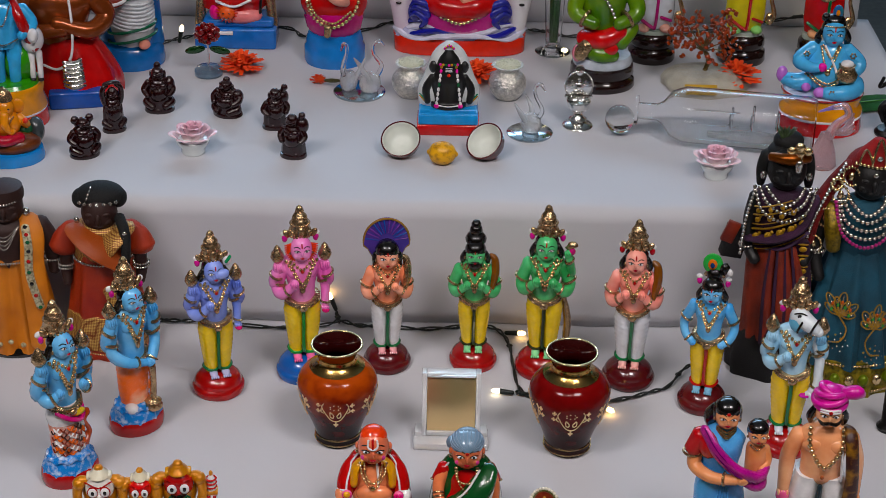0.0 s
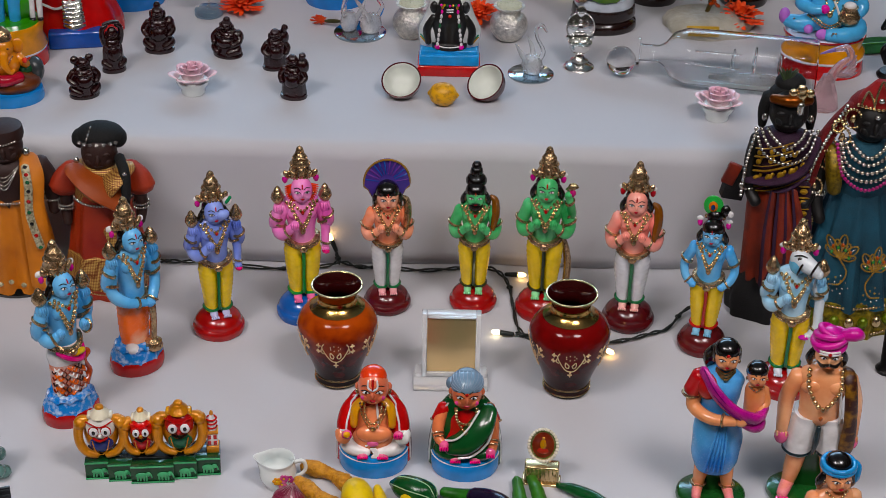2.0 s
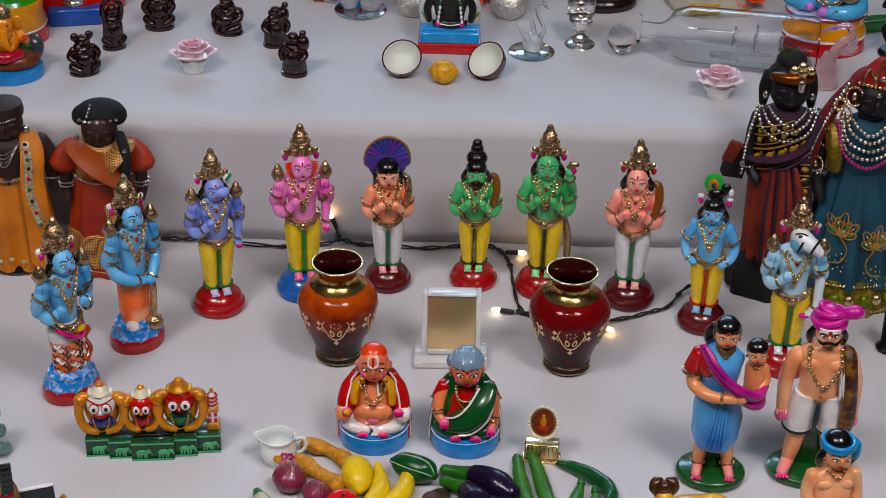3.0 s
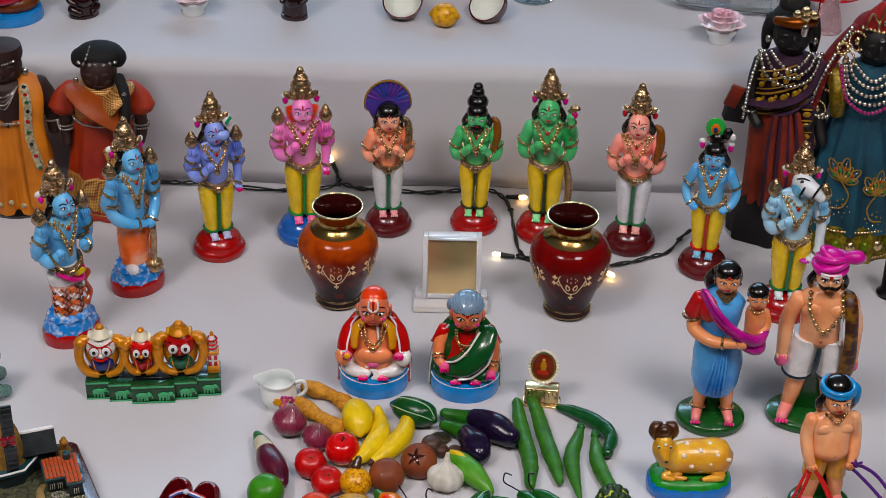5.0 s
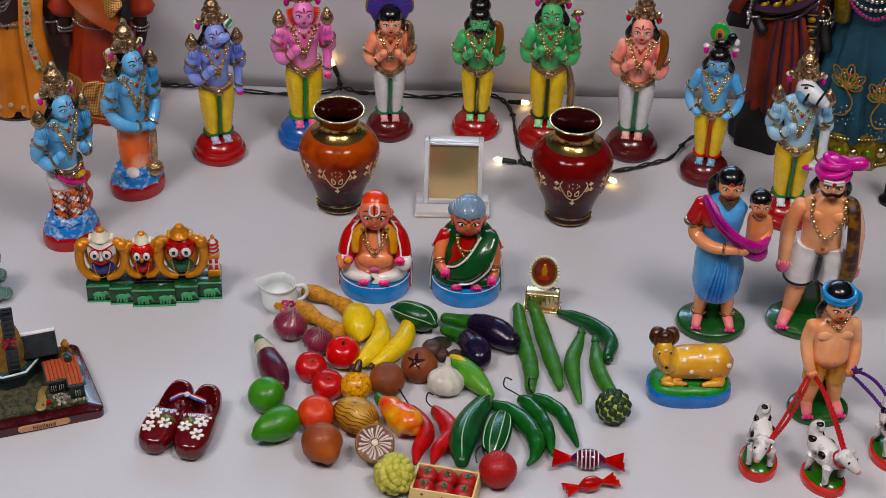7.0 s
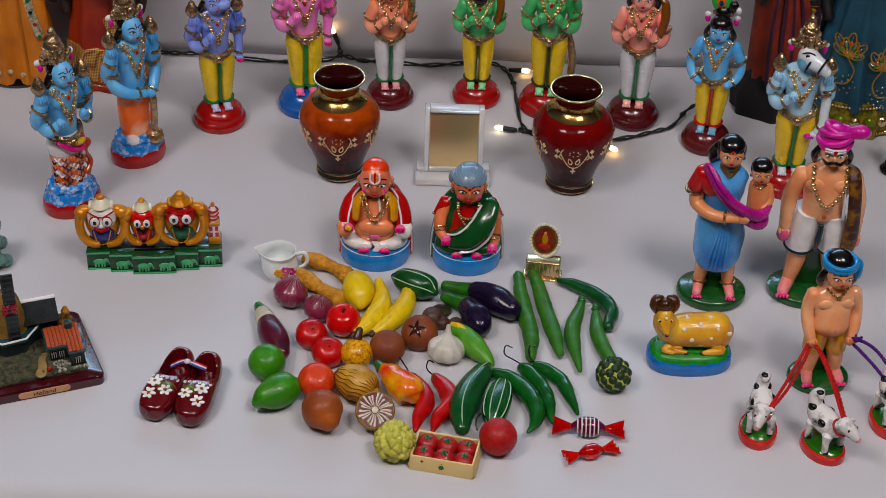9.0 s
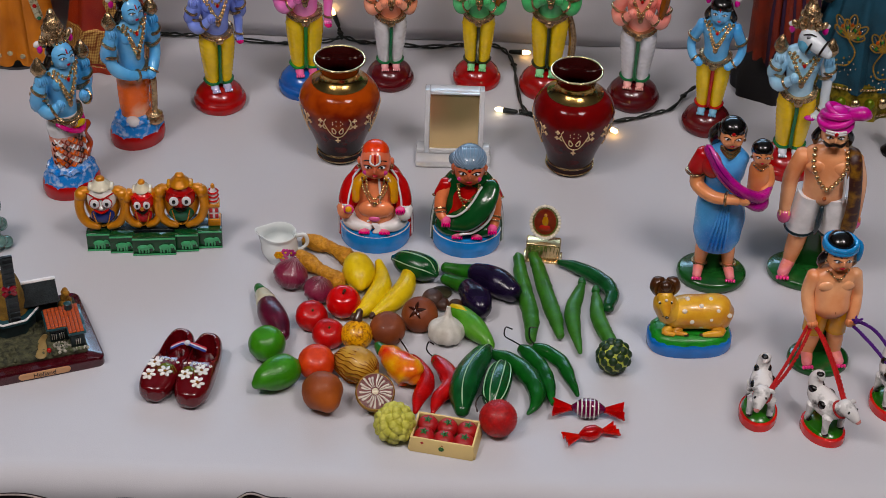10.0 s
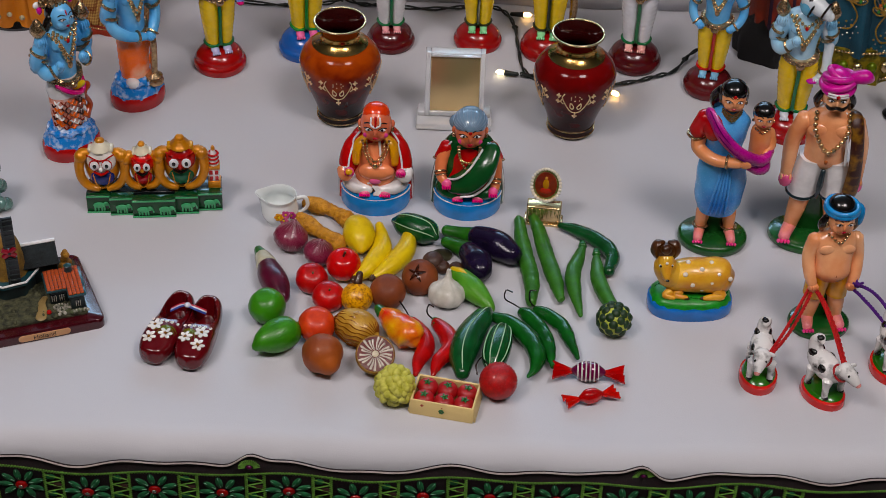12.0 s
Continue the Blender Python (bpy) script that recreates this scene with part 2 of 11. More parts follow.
WALL = mat("olive_grey_plaster", "46423a", 0.85, vary=0.12, scale=3, bump=0.3, fine=120)
FLOOR = mat("grey_floor", "4c4a47", 0.5, vary=0.15, scale=4, bump=0.1, fine=90)
CEIL = mat("white_ceiling", "d5d3cf", 0.9, vary=0.05, scale=3, bump=0.1, fine=60)
for nm, c, sz, m, k in (("floor", (0, 0, -0.50), (7, 7.4, 0.1), FLOOR, "dull grey floor of the room"), ("ceiling", (0, 0, 2.1), (7, 7.4, 0.1), CEIL, "plain white ceiling"),
                        ("wall_north", (0, 2.75, 0.8), (7, 0.1, 2.5), WALL, "plain olive grey wall"), ("wall_south", (0, -3.65, 0.8), (7, 0.1, 2.5), WALL, "plain olive grey wall"),
                        ("wall_west", (-3.45, -0.45, 0.8), (0.1, 6.3, 2.5), WALL, "plain olive grey wall"), ("wall_east", (3.45, -0.45, 0.8), (0.1, 6.3, 2.5), WALL, "plain olive grey wall")):
    s = Shape()
    s.box((0, 0, 0), sz, m, 0.02)
    thing(nm, s, pose(*c), k, "wall" if "wall" in nm else nm, kind="structure")
PANEL = mat("lamp_panel", (1.0, 0.97, 0.93), 0.5, emit=3.0, vary=0, bump=0)
for x in (-0.95, 0.75):
    s = Shape()
    s.box((0, 0, 0), (0.62, 0.62, 0.03), PANEL, 0.1)
    thing("ceiling_light", s, pose(x, -1.2, 2.03), "square white ceiling light panel switched on", "ceiling light", "ceiling panels", "structure")
for dx in (-0.33, -0.20, -0.07, 0.06):
    s = Shape()
    s.lathe([(0.045, 0), (0.045, 0.02), (0.03, 0.035)], CEIL, seg=20)
    s.lathe([(0.030, -0.001), (0.028, 0.004)], PANEL, seg=20)
    thing("downlight", s, pose(dx, -1.45, 2.015), "small round ceiling downlight switched on", "ceiling light", "row of downlights", "structure")


for nm, c, sz, lab in (("display_table", (0, -0.195, -0.225), (1.86, 0.65, 0.44), "wooden table hidden under the white sheet"),
                       ("step_box", (0, 0.36, 0.065), (1.01, 0.49, 0.13), "wooden step box hidden under the white sheet"),
                       ("step_box", (0, 0.84, 0.0), (0.97, 0.45, 0.585), "wooden step box hidden under the white sheet")):
    s = Shape()
    s.box((0, 0, 0), sz, mat("raw_board", "8a6a48", 0.7, vary=0.2, scale=12), 0.01)
    thing(nm, s, pose(*c), lab, "table", kind="structure")

# unseen window with an emissive pane, added to house the blue fill lamp
win = thing("added_window", None, pose(0, 2.68, 1.55), "unseen high window with a glowing pane, added for blue fill", "window", kind="structure")
for nm, c, sz, m in (("window_frame", (0, 0, 0.44), (2.8, 0.05, 0.07), WHITE), ("window_frame", (0, 0, -0.44), (2.8, 0.05, 0.07), WHITE), ("window_frame", (-1.37, 0, 0), (0.07, 0.05, 0.81), WHITE), ("window_frame", (1.37, 0, 0), (0.07, 0.05, 0.81), WHITE),
                     ("pane", (0, 0.008, 0), (2.66, 0.008, 0.8), mat("glowing_pane", (0.7, 0.85, 1.0), 0.4, vary=0, bump=0, emit=1.2))):
    s = Shape()
    s.box(c, sz, m, 0.05)
    part(nm, s, win)

# ---- painted dolls ----
TORSO_Z = (0.50, 0.56, 0.62, 0.67, 0.715, 0.745, 0.765)
TORSO_Y = (0.060, 0.060, 0.062, 0.068, 0.064, 0.050, 0.036)
TORSO_X = (0.080, 0.080, 0.088, 0.105, 0.112, 0.085, 0.036)


def chest(x, z, out=0.006):
    """A point on the front of the standard torso."""
    rx, ry = np.interp(z, TORSO_Z, TORSO_X), np.interp(z, TORSO_Z, TORSO_Y)
    return (x, -ry * math.sqrt(max(0.05, 1 - (x / rx) ** 2)) - out, z)


def head(s, c, r, skin, hair="0c0a09", brow=True, tilak="a81c1e", lips="b02436", beard=None, locks=True, cap=False):
    """A plain painted doll's head at c, facing -y; r: its half width."""
    x, y, z = c
    s.ell(c, (r, r * 1.05, r * 1.22), skin, 18, 12)
    for q in (-1, 1):
        s.ell((x + q * r * 0.42, y - r * 0.62, z - r * 0.3), (r * 0.4, r * 0.34, r * 0.42), skin, 10, 7)
    if hair:
        h = paint(hair)
        s.ell((x, y + r * 0.5, z + r * 0.22), (r * 1.12, r * 0.95, r * 1.2), h, 16, 10)
        if cap:
            s.ell((x, y + r * 0.14, z + r * 0.60), (r * 1.08, r * 1.06, r * 0.86), h, 18, 10)
        if locks:
            for q in (-1, 1):
                s.tube([(x + q * r * 0.95, y + r * 0.2, z + r * 0.2), (x + q * r * 1.25, y + r * 0.35, z - r * 0.6), (x + q * r * 1.2, y + r * 0.5, z - r * 1.35)], [r * 0.3, r * 0.36, r * 0.16], h)
    f = lambda dx, dz: (x + dx * r, y - r * 1.05 * math.sqrt(max(0.05, 1 - dx * dx - (dz / 1.22) ** 2)), z + dz * r)
    s.ell(f(0, -0.02), (r * 0.12, r * 0.17, r * 0.26), skin, 8, 6)
    s.ell(f(0, -0.46), (r * 0.21, r * 0.1, r * 0.06), paint(lips), 8, 6)
    s.ell(f(0, -0.55), (r * 0.15, r * 0.1, r * 0.06), paint(lips), 8, 6)
    for q in (-1, 1):
        s.ell(f(q * 0.42, 0.16), (r * 0.23, r * 0.085, r * 0.10), WHITE, 10, 6)
        e = f(q * 0.42, 0.16)
        s.ell((e[0], e[1] - r * 0.05, e[2] + r * 0.01), (r * 0.095, r * 0.055, r * 0.095), BLACK, 8, 5)
        if brow:
            s.tube([f(q * 0.16, 0.46), f(q * 0.42, 0.58), f(q * 0.70, 0.44)], r * 0.042, BLACK, 5, 6)
            s.tube([f(q * 0.17, 0.17), f(q * 0.42, 0.28), f(q * 0.70, 0.16)], r * 0.036, BLACK, 5, 6)
        s.ell((x + q * r * 1.02, y - r * 0.05, z - r * 0.35), (r * 0.13, r * 0.15, r * 0.2), GOLD, 8, 6)
    if tilak:
        s.tube([f(0, 0.50), f(0, 0.82)], r * 0.07, paint(tilak), 5, 2)
    if beard:
        s.ell((x, y - r * 0.3, z - r * 0.85), (r * 0.8, r * 0.75, r * 0.62), paint(beard), 14, 8)
        for q in (-1, 1):
            s.tube([f(0.02 * q, -0.38), f(q * 0.35, -0.42), f(q * 0.6, -0.6)], r * 0.09, paint(beard), 5, 4)


def crown(s, z, k, material=None, lean=0.0):
    """A tiered tapering crown with a beaded brim and side flares; z: its brim."""
    g = material or GOLD
    prof = [(0.060, 0), (0.063, 0.012), (0.056, 0.024), (0.058, 0.038), (0.050, 0.056), (0.054, 0.066), (0.045, 0.084), (0.036, 0.098), (0.039, 0.106), (0.027, 0.122), (0.018, 0.132), (0.022, 0.142), (0.016, 0.154), (0.004, 0.164)]
    s.lathe([(r * 0.94, h * k) for r, h in prof], g, (0, 0.012, z), 22)
    s.beads([(0.061 * math.cos(a), 0.012 + 0.061 * math.sin(a), z + 0.006) for a in np.linspace(0, 2 * math.pi, 24)], 0.0085, g)
    s.beads([(0.049 * math.cos(a), 0.012 + 0.049 * math.sin(a), z + 0.064 * k) for a in np.linspace(0, 2 * math.pi, 20)], 0.006, g)
    s.ell((0, -0.048, z + 0.034), (0.02, 0.012, 0.03), g, 10, 7)
    for q in (-1, 1):
        s.ell((q * 0.070, 0.0, z + 0.010), (0.017, 0.014, 0.026), g, 10, 7, (0, q * 35, 0))
        s.ell((q * 0.040, -0.044, z + 0.026), (0.013, 0.010, 0.020), g, 8, 6, (0, q * 20, 0))
    for h, r in ((0.030, 0.052), (0.098, 0.035), (0.132, 0.018)):
        s.beads([(r * math.cos(a), 0.012 + r * math.sin(a), z + h * k) for a in np.linspace(0, 2 * math.pi, 18)], 0.0055, g)


def necklaces(s, gem=None):
    for w, zz, r in ((0.078, 0.60, 0.0105), (0.06, 0.628, 0.0095)):
        s.beads([chest(-w, 0.735), chest(-w * 0.6, 0.68), chest(0, zz), chest(w * 0.6, 0.68), chest(w, 0.735)], r, BRIGHT_GOLD)
    s.beads([chest(-0.055, 0.742), chest(0, 0.705), chest(0.055, 0.742)], 0.0095, BRIGHT_GOLD)
    s.ell(chest(0, 0.595, 0.01), (0.017, 0.01, 0.02), GOLD, 8, 6)
    s.ell(chest(0, 0.70, 0.012), (0.01, 0.007, 0.01), gem or RED, 8, 6)


def belt(s, z=0.528, rx=0.088, ry=0.062):
    pts = [(rx * math.cos(a), ry * math.sin(a), z - 0.028 * max(0, -math.sin(a)) ** 2) for a in np.linspace(0, 2 * math.pi, 28)]
    s.tube(pts, 0.019, GOLD, 7, 40)
    for d in (-0.013, 0.010):
        s.beads([(x * 1.19, y * 1.25, h + d) for x, y, h in pts], 0.0072, GOLD)
    s.ell((0, -ry * 1.3, z - 0.045), (0.024, 0.012, 0.026), GOLD, 8, 6)


def ring(s, a, b, r, w, material):
    """A bangle round the limb from a to b, at its middle."""
    a, b = np.array(a), np.array(b)
    d = (b - a) / np.linalg.norm(b - a)
    u = np.cross(d, (0.3, 0.2, 0.9))
    u /= np.linalg.norm(u)
    v = np.cross(d, u)
    m = (a + b) / 2
    s.tube([m + r * (math.cos(t) * u + math.sin(t) * v) for t in np.linspace(0, 2 * math.pi, 13)], w, material, 6, 24)


def arm(s, pts, radii, skin, hand=0.026, cuff=True, cuff_mat=None):
    s.tube(pts, radii, skin, 10, 14)
    p, q = np.array(pts[-2]), np.array(pts[-1])
    d = (q - p) / np.linalg.norm(q - p)
    c = q + d * hand * 0.6
    s.ell(c, (hand, hand * 0.85, hand), skin, 10, 7)
    for k in range(4):
        o = np.array([(k - 1.5) * hand * 0.42, -hand * 0.55, hand * 0.25])
        s.ell(c + o, (hand * 0.24, hand * 0.45, hand * 0.5), skin, 6, 5)
    if cuff:
        g = cuff_mat or GOLD
        w = smooth_path(pts, 10)
        ring(s, w[2], w[3], radii[0] * 1.1, 0.008, g)
        ring(s, w[8], w[9], radii[-1] * 1.15, 0.008, g)


def conch(s, c):
    """A gold temple emblem held upright in a raised hand."""
    s.lathe([(0.014, 0), (0.034, 0.018), (0.042, 0.038), (0.036, 0.056), (0.024, 0.070), (0.020, 0.082), (0.004, 0.098)], GOLD, c, 14)
    s.beads([(c[0] + 0.036 * math.cos(a), c[1] + 0.036 * math.sin(a), c[2] + 0.034) for a in np.linspace(0, 6.28, 12)], 0.007, GOLD)


def round_base(s, material, r=0.146, feet=None, sy=1.0):
    s.lathe([(r * 0.96, 0), (r, 0.010), (r * 1.01, 0.026), (r * 0.98, 0.038), (r * 0.92, 0.044), (r * 0.90, 0.048), (r * 0.90, 0.058), (r * 0.84, 0.072), (r * 0.72, 0.088), (r * 0.58, 0.1), (r * 0.3, 0.104)], material, seg=40, sy=sy, ripple=lambda i, w: 0.008 * math.sin(3 * w + i) + 0.006 * math.sin(7 * w))
    if feet:
        for q in (-1, 1):
            s.ell((q * 0.034, -0.052, 0.112), (0.024, 0.042, 0.018), feet, 10, 7)
            for k in range(4):
                s.ell((q * 0.034 + (k - 1.5) * 0.0115, -0.09, 0.107), (0.0068, 0.011, 0.0085), feet, 6, 5)


def dhoti_legs(s, cloth, sash, hem=None):
    """Two pleated trouser legs with drape ridges, a front sash and hems."""
    for q in (-1, 1):
        s.loft([(q * 0.033, 0, 0.115, 0.037, 0.044), (q * 0.037, -0.002, 0.22, 0.044, 0.050), (q * 0.043, -0.005, 0.36, 0.051, 0.058), (q * 0.046, 0, 0.50, 0.055, 0.062)], cloth, 28, 64,
               lambda i, w, q=q: 0.045 * (1 - abs(math.sin(i * 0.60 - 1.5 * q * math.cos(w)))) ** 2 - 0.010)
        s.tube([(q * 0.034 + 0.043 * math.cos(a), 0.05 * math.sin(a), 0.136 + 0.006 * math.cos(2 * a)) for a in np.linspace(0, 6.2832, 13)], 0.009, hem or sash, 6, 24)
    s.tube([(0, -0.062, 0.49), (0.002, -0.058, 0.38), (0, -0.052, 0.25), (0.001, -0.05, 0.14)], [0.012, 0.011, 0.010, 0.012], sash, 7, 12)
    s.loft([(0, 0, 0.43, 0.086, 0.054), (0, 0, 0.47, 0.096, 0.062), (0, 0, 0.515, 0.090, 0.060)], cloth, 24)


def torso(s, skin):
    s.loft([(0, 0, z, rx, ry) for z, rx, ry in zip(TORSO_Z, TORSO_X, TORSO_Y)], skin, 24, 16)
    for q in (-1, 1):
        s.ell((q * 0.046, -0.045, 0.685), (0.042, 0.024, 0.034), skin, 10, 7)
    s.tube([(0, 0.0, 0.74), (0, 0, 0.80)], 0.034, skin)


def proportion(s, H, waist=0.475):
    """Settles the heights of base, waist, shoulder, chin and brim as on the cast dolls."""
    for v in s.v:
        x, z = np.abs(v[:, 0]) / H, v[:, 2] / H
        slim = np.interp(z, (0.44, 0.52, 0.70, 0.735), (1.0, 0.86, 0.86, 1.0))
        slim = np.where((z > 0.70) & (z < 0.83) & (x > 0.095), 0.86, slim)
        v[:, 0] *= slim
        v[:, 2] = H * np.interp(v[:, 2] / H, (0, 0.104, 0.136, 0.528, 0.70, 0.745, 0.862, 1.018), (0, 0.126, 0.158, waist, 0.655, 0.712, 0.834, 1.0))


PALE = {"5c74d0": "98aae8", "dc58b0": "f8a8d8", "f07838": "f8c0a8", "1f9a50": "6cc88c", "f08078": "f8b8a8", "3a94d4": "86c4ec", "7cbce0": "c4e2f2"}


def standing(name, label, xy, H, rz, skin, cloth, sash, base, feet=None, top="crown", extra=True, tassel="c8288c", special=""):
    """A standing plaster doll on a round foot: one mesh."""
    s = Shape(H)
    sk = skin_paint(skin, PALE[skin])
    ft = paint(feet) if feet else sk
    round_base(s, paint(base), feet=ft)
    dhoti_legs(s, paint(cloth), paint(sash))
    torso(s, sk)
    belt(s)
    necklaces(s)
    hc = (0, -0.038, 0.804)
    if special == "lion":
        head(s, hc, 0.057, sk, None)
        for k in range(26):
            a = math.pi * (0.95 + 1.1 * k / 25)
            s.tube([(0.04 * math.cos(a), -0.035, 0.82 + 0.05 * math.sin(a)), (0.086 * math.cos(a), -0.045, 0.815 + 0.09 * math.sin(a))], [0.012, 0.003], paint("d8482a"), 5, 2)
        s.ell((0, -0.064, 0.80), (0.02, 0.014, 0.014), paint("c81e70"), 8, 6)
    elif special == "boar":
        head(s, hc, 0.056, sk, "0c0a09")
        s.tube([(0.01, -0.065, 0.800), (0.040, -0.085, 0.805), (0.058, -0.090, 0.815)], [0.034, 0.027, 0.021], sk, 10)
        s.ell((0.072, -0.05, 0.862), (0.026, 0.016, 0.026), WHITE, 9, 6)
        s.tube([(0.062, -0.066, 0.862), (0.088, -0.060, 0.888)], 0.009, paint("1f8a5a"), 6)
    elif special == "horse":
        s.ell(hc, (0.05, 0.055, 0.06), paint("74b8d8"), 16, 10)
        s.tube([(-0.01, -0.03, 0.835), (0.045, -0.075, 0.81), (0.105, -0.1, 0.785)], [0.05, 0.042, 0.03], paint("dfe6ea"), 12)
        s.ell((0.112, -0.102, 0.782), (0.026, 0.024, 0.024), paint("dfe6ea"), 10, 7)
        for p in ((0.075, 0.05), (0.02, 0.06)):
            ring(s, (p[0] - 0.005, -0.085 + (0.03 if p[0] < 0.05 else 0), 0.80), (p[0] + 0.005, -0.09 + (0.03 if p[0] < 0.05 else 0), 0.796), p[1] * 0.86, 0.006, BLACK)
        s.ell((0.0, -0.078, 0.845), (0.018, 0.01, 0.012), BLACK, 8, 5)
        s.tube([(-0.03, -0.074, 0.858), (0, -0.082, 0.868), (0.03, -0.082, 0.858)], 0.004, BLACK, 5)
    else:
        head(s, hc, 0.066 if top == "parasol" else 0.058, sk, "0c0a09", beard="17130f" if special == "beard" else None, cap=top != "crown")
    if top == "crown":
        crown(s, 0.862, 0.95)
    elif top == "bun":
        s.lathe([(0.062, 0), (0.064, 0.02), (0.05, 0.042), (0.034, 0.05), (0.04, 0.066), (0.034, 0.088), (0.028, 0.094), (0.03, 0.108), (0.02, 0.124), (0.003, 0.13)], BLACK, (0, 0.012, 0.868), 18)
    elif top == "parasol":
        um = paint("4a3a8c")
        s.lathe([(0.001, 0), (0.06, 0.006), (0.122, 0.014), (0.136, 0.024), (0.136, 0.03), (0.09, 0.034), (0.001, 0.038)], um, seg=34)
        k = len(s.v) - 1
        s.v[k] = (np.array(pose(0, 0.055, 0.872, 84, 0, 0)) @ np.c_[s.v[k] / H, np.ones(len(s.v[k]))].T).T[:, :3] * H
        for a in np.linspace(0.1, math.pi * 2 - 0.1, 24):
            s.tube([(0.05 * math.cos(a), 0.022, 0.872 + 0.05 * math.sin(a)), (0.125 * math.cos(a), 0.028, 0.872 + 0.125 * math.sin(a))], [0.004, 0.006], paint("2c4c9c" if int(a * 9) % 2 else "643a8c"), 5, 2)
        s.tube([(0.136 * math.cos(a), 0.03, 0.872 + 0.136 * math.sin(a)) for a in np.linspace(0, 6.2832, 25)], 0.007, paint("8a6a3c"), 6, 48)
    elif top == "feather":
        s.tube([(-0.05, 0.02, 0.88), (0.0, 0.0, 0.905), (0.05, 0.02, 0.88)], [0.014, 0.02, 0.014], GOLD)
        s.ell((0, 0.02, 0.89), (0.05, 0.05, 0.045), BLACK, 12, 8)
        s.ell((-0.015, 0.005, 0.955), (0.056, 0.013, 0.062), paint("3aa34a"), 14, 8)
        s.ell((-0.015, -0.008, 0.955), (0.026, 0.008, 0.032), paint("c8702a"), 10, 7)
        s.ell((-0.015, -0.015, 0.952), (0.013, 0.006, 0.017), paint("12305c"), 8, 6)
        s.ell((0.055, 0.0, 0.935), (0.03, 0.025, 0.035), BLACK, 8, 6)
        s.ell((0.085, -0.01, 0.92), (0.018, 0.015, 0.022), WHITE, 8, 6)
    if tassel and top in ("crown", "feather"):
        for q in (-1, 1):
            s.ell((q * 0.08, 0.005, 0.845), (0.016, 0.016, 0.022), paint(tassel), 8, 6)
            s.ell((q * 0.082, 0.01, 0.868), (0.02, 0.014, 0.014), WHITE, 8, 6)
    # front arms
    low = special in ("lion", "boar")
    if special == "hips":
        for q in (-1, 1):
            arm(s, [(q * 0.11, 0, 0.705), (q * 0.165, 0.005, 0.60), (q * 0.15, -0.03, 0.535), (q * 0.10, -0.06, 0.50)], [0.036, 0.031, 0.027, 0.022], sk, 0.024)
    else:
        for q in (-1, 1):
            if low and q > 0:
                arm(s, [(0.11, 0, 0.70), (0.14, -0.01, 0.60), (0.138, -0.03, 0.53), (0.125, -0.045, 0.475)], [0.034, 0.03, 0.025, 0.02], sk, 0.024)
                s.ell((0.120, -0.055, 0.447), (0.022, 0.02, 0.022), paint("e0287c"), 8, 6)
            elif special == "horse" and q > 0:
                arm(s, [(0.11, 0, 0.70), (0.15, -0.02, 0.60), (0.14, -0.04, 0.47), (0.10, -0.06, 0.40)], [0.034, 0.03, 0.026, 0.02], paint("d4dde2"), 0.026)
                s.ell((0.07, -0.075, 0.385), (0.03, 0.02, 0.016), paint("c02a94"), 8, 6)
            else:
                arm(s, [(q * 0.105, 0, 0.70), (q * 0.148, 0.0, 0.595), (q * 0.122, -0.055, 0.575), (q * 0.062, -0.090, 0.630)], [0.042, 0.039, 0.033, 0.024], sk, 0.029)
    if extra:
        for q in (-1, 1):
            arm(s, [(q * 0.100, 0.015, 0.69), (q * 0.150, 0.02, 0.610), (q * 0.160, -0.01, 0.635), (q * 0.146, -0.02, 0.685)], [0.040, 0.042, 0.038, 0.032], sk, 0.034)
            conch(s, (q * 0.142, -0.02, 0.725))
    if special == "bow":
        s.tube([(0.12, 0.03, 0.13), (0.125, 0.035, 0.30), (0.105, 0.03, 0.5), (0.125, 0.03, 0.7), (0.135, -0.01, 0.80)], [0.018, 0.022, 0.018, 0.016, 0.012], GOLD, 8)
        arm(s, [(0.11, 0.0, 0.705), (0.155, 0.0, 0.66), (0.15, -0.04, 0.72), (0.135, -0.055, 0.77)], [0.034, 0.03, 0.026, 0.022], sk, 0.025)
        s.ell((0.135, -0.05, 0.83), (0.03, 0.02, 0.024), GOLD, 9, 6)
        s.ell((0.155, -0.055, 0.80), (0.022, 0.018, 0.02), paint("b0206c"), 8, 6)
    if special in ("plough", "beard", "dwarf"):
        c = paint("7a4a22") if special != "dwarf" else GOLD
        s.tube([(0.12, -0.06, 0.60), (0.14, -0.03, 0.69), (0.135, 0.0, 0.755), (0.105, 0.01, 0.78)], [0.014, 0.03, 0.026, 0.014], c, 8)
    proportion(s, H)
    return thing(name, s, pose(xy[0], xy[1], 0, 0, 0, rz), label, "doll", "row of painted dolls")


standing("plaster_doll", "lavender boar-headed plaster doll, yellow dhoti, gold crown, red base", (-0.212, -0.029), 0.170, 20, "5c74d0", "e8c810", "17653c", "9c0c1c", "c4c4e4", special="boar")
standing("plaster_doll", "pink lion-faced plaster doll with yellow dhoti on a blue base", (-0.133, 0.002), 0.181, 10, "dc58b0", "e8c810", "17803c", "1c5ca8", "e878a8", special="lion")
standing("plaster_doll", "orange plaster doll with white dhoti and purple parasol on brown base", (-0.053, 0.020), 0.159, 6, "f07838", "dcdcde", "17653c", "541418", "f8b0b4", top="parasol", extra=False, special="dwarf")
standing("plaster_doll", "green bearded plaster doll, black topknot, yellow dhoti, red base", (0.031, 0.025), 0.160, -2, "1f9a50", "e8c810", "26301c", "960c1e", "98dca4", top="bun", extra=False, special="beard")
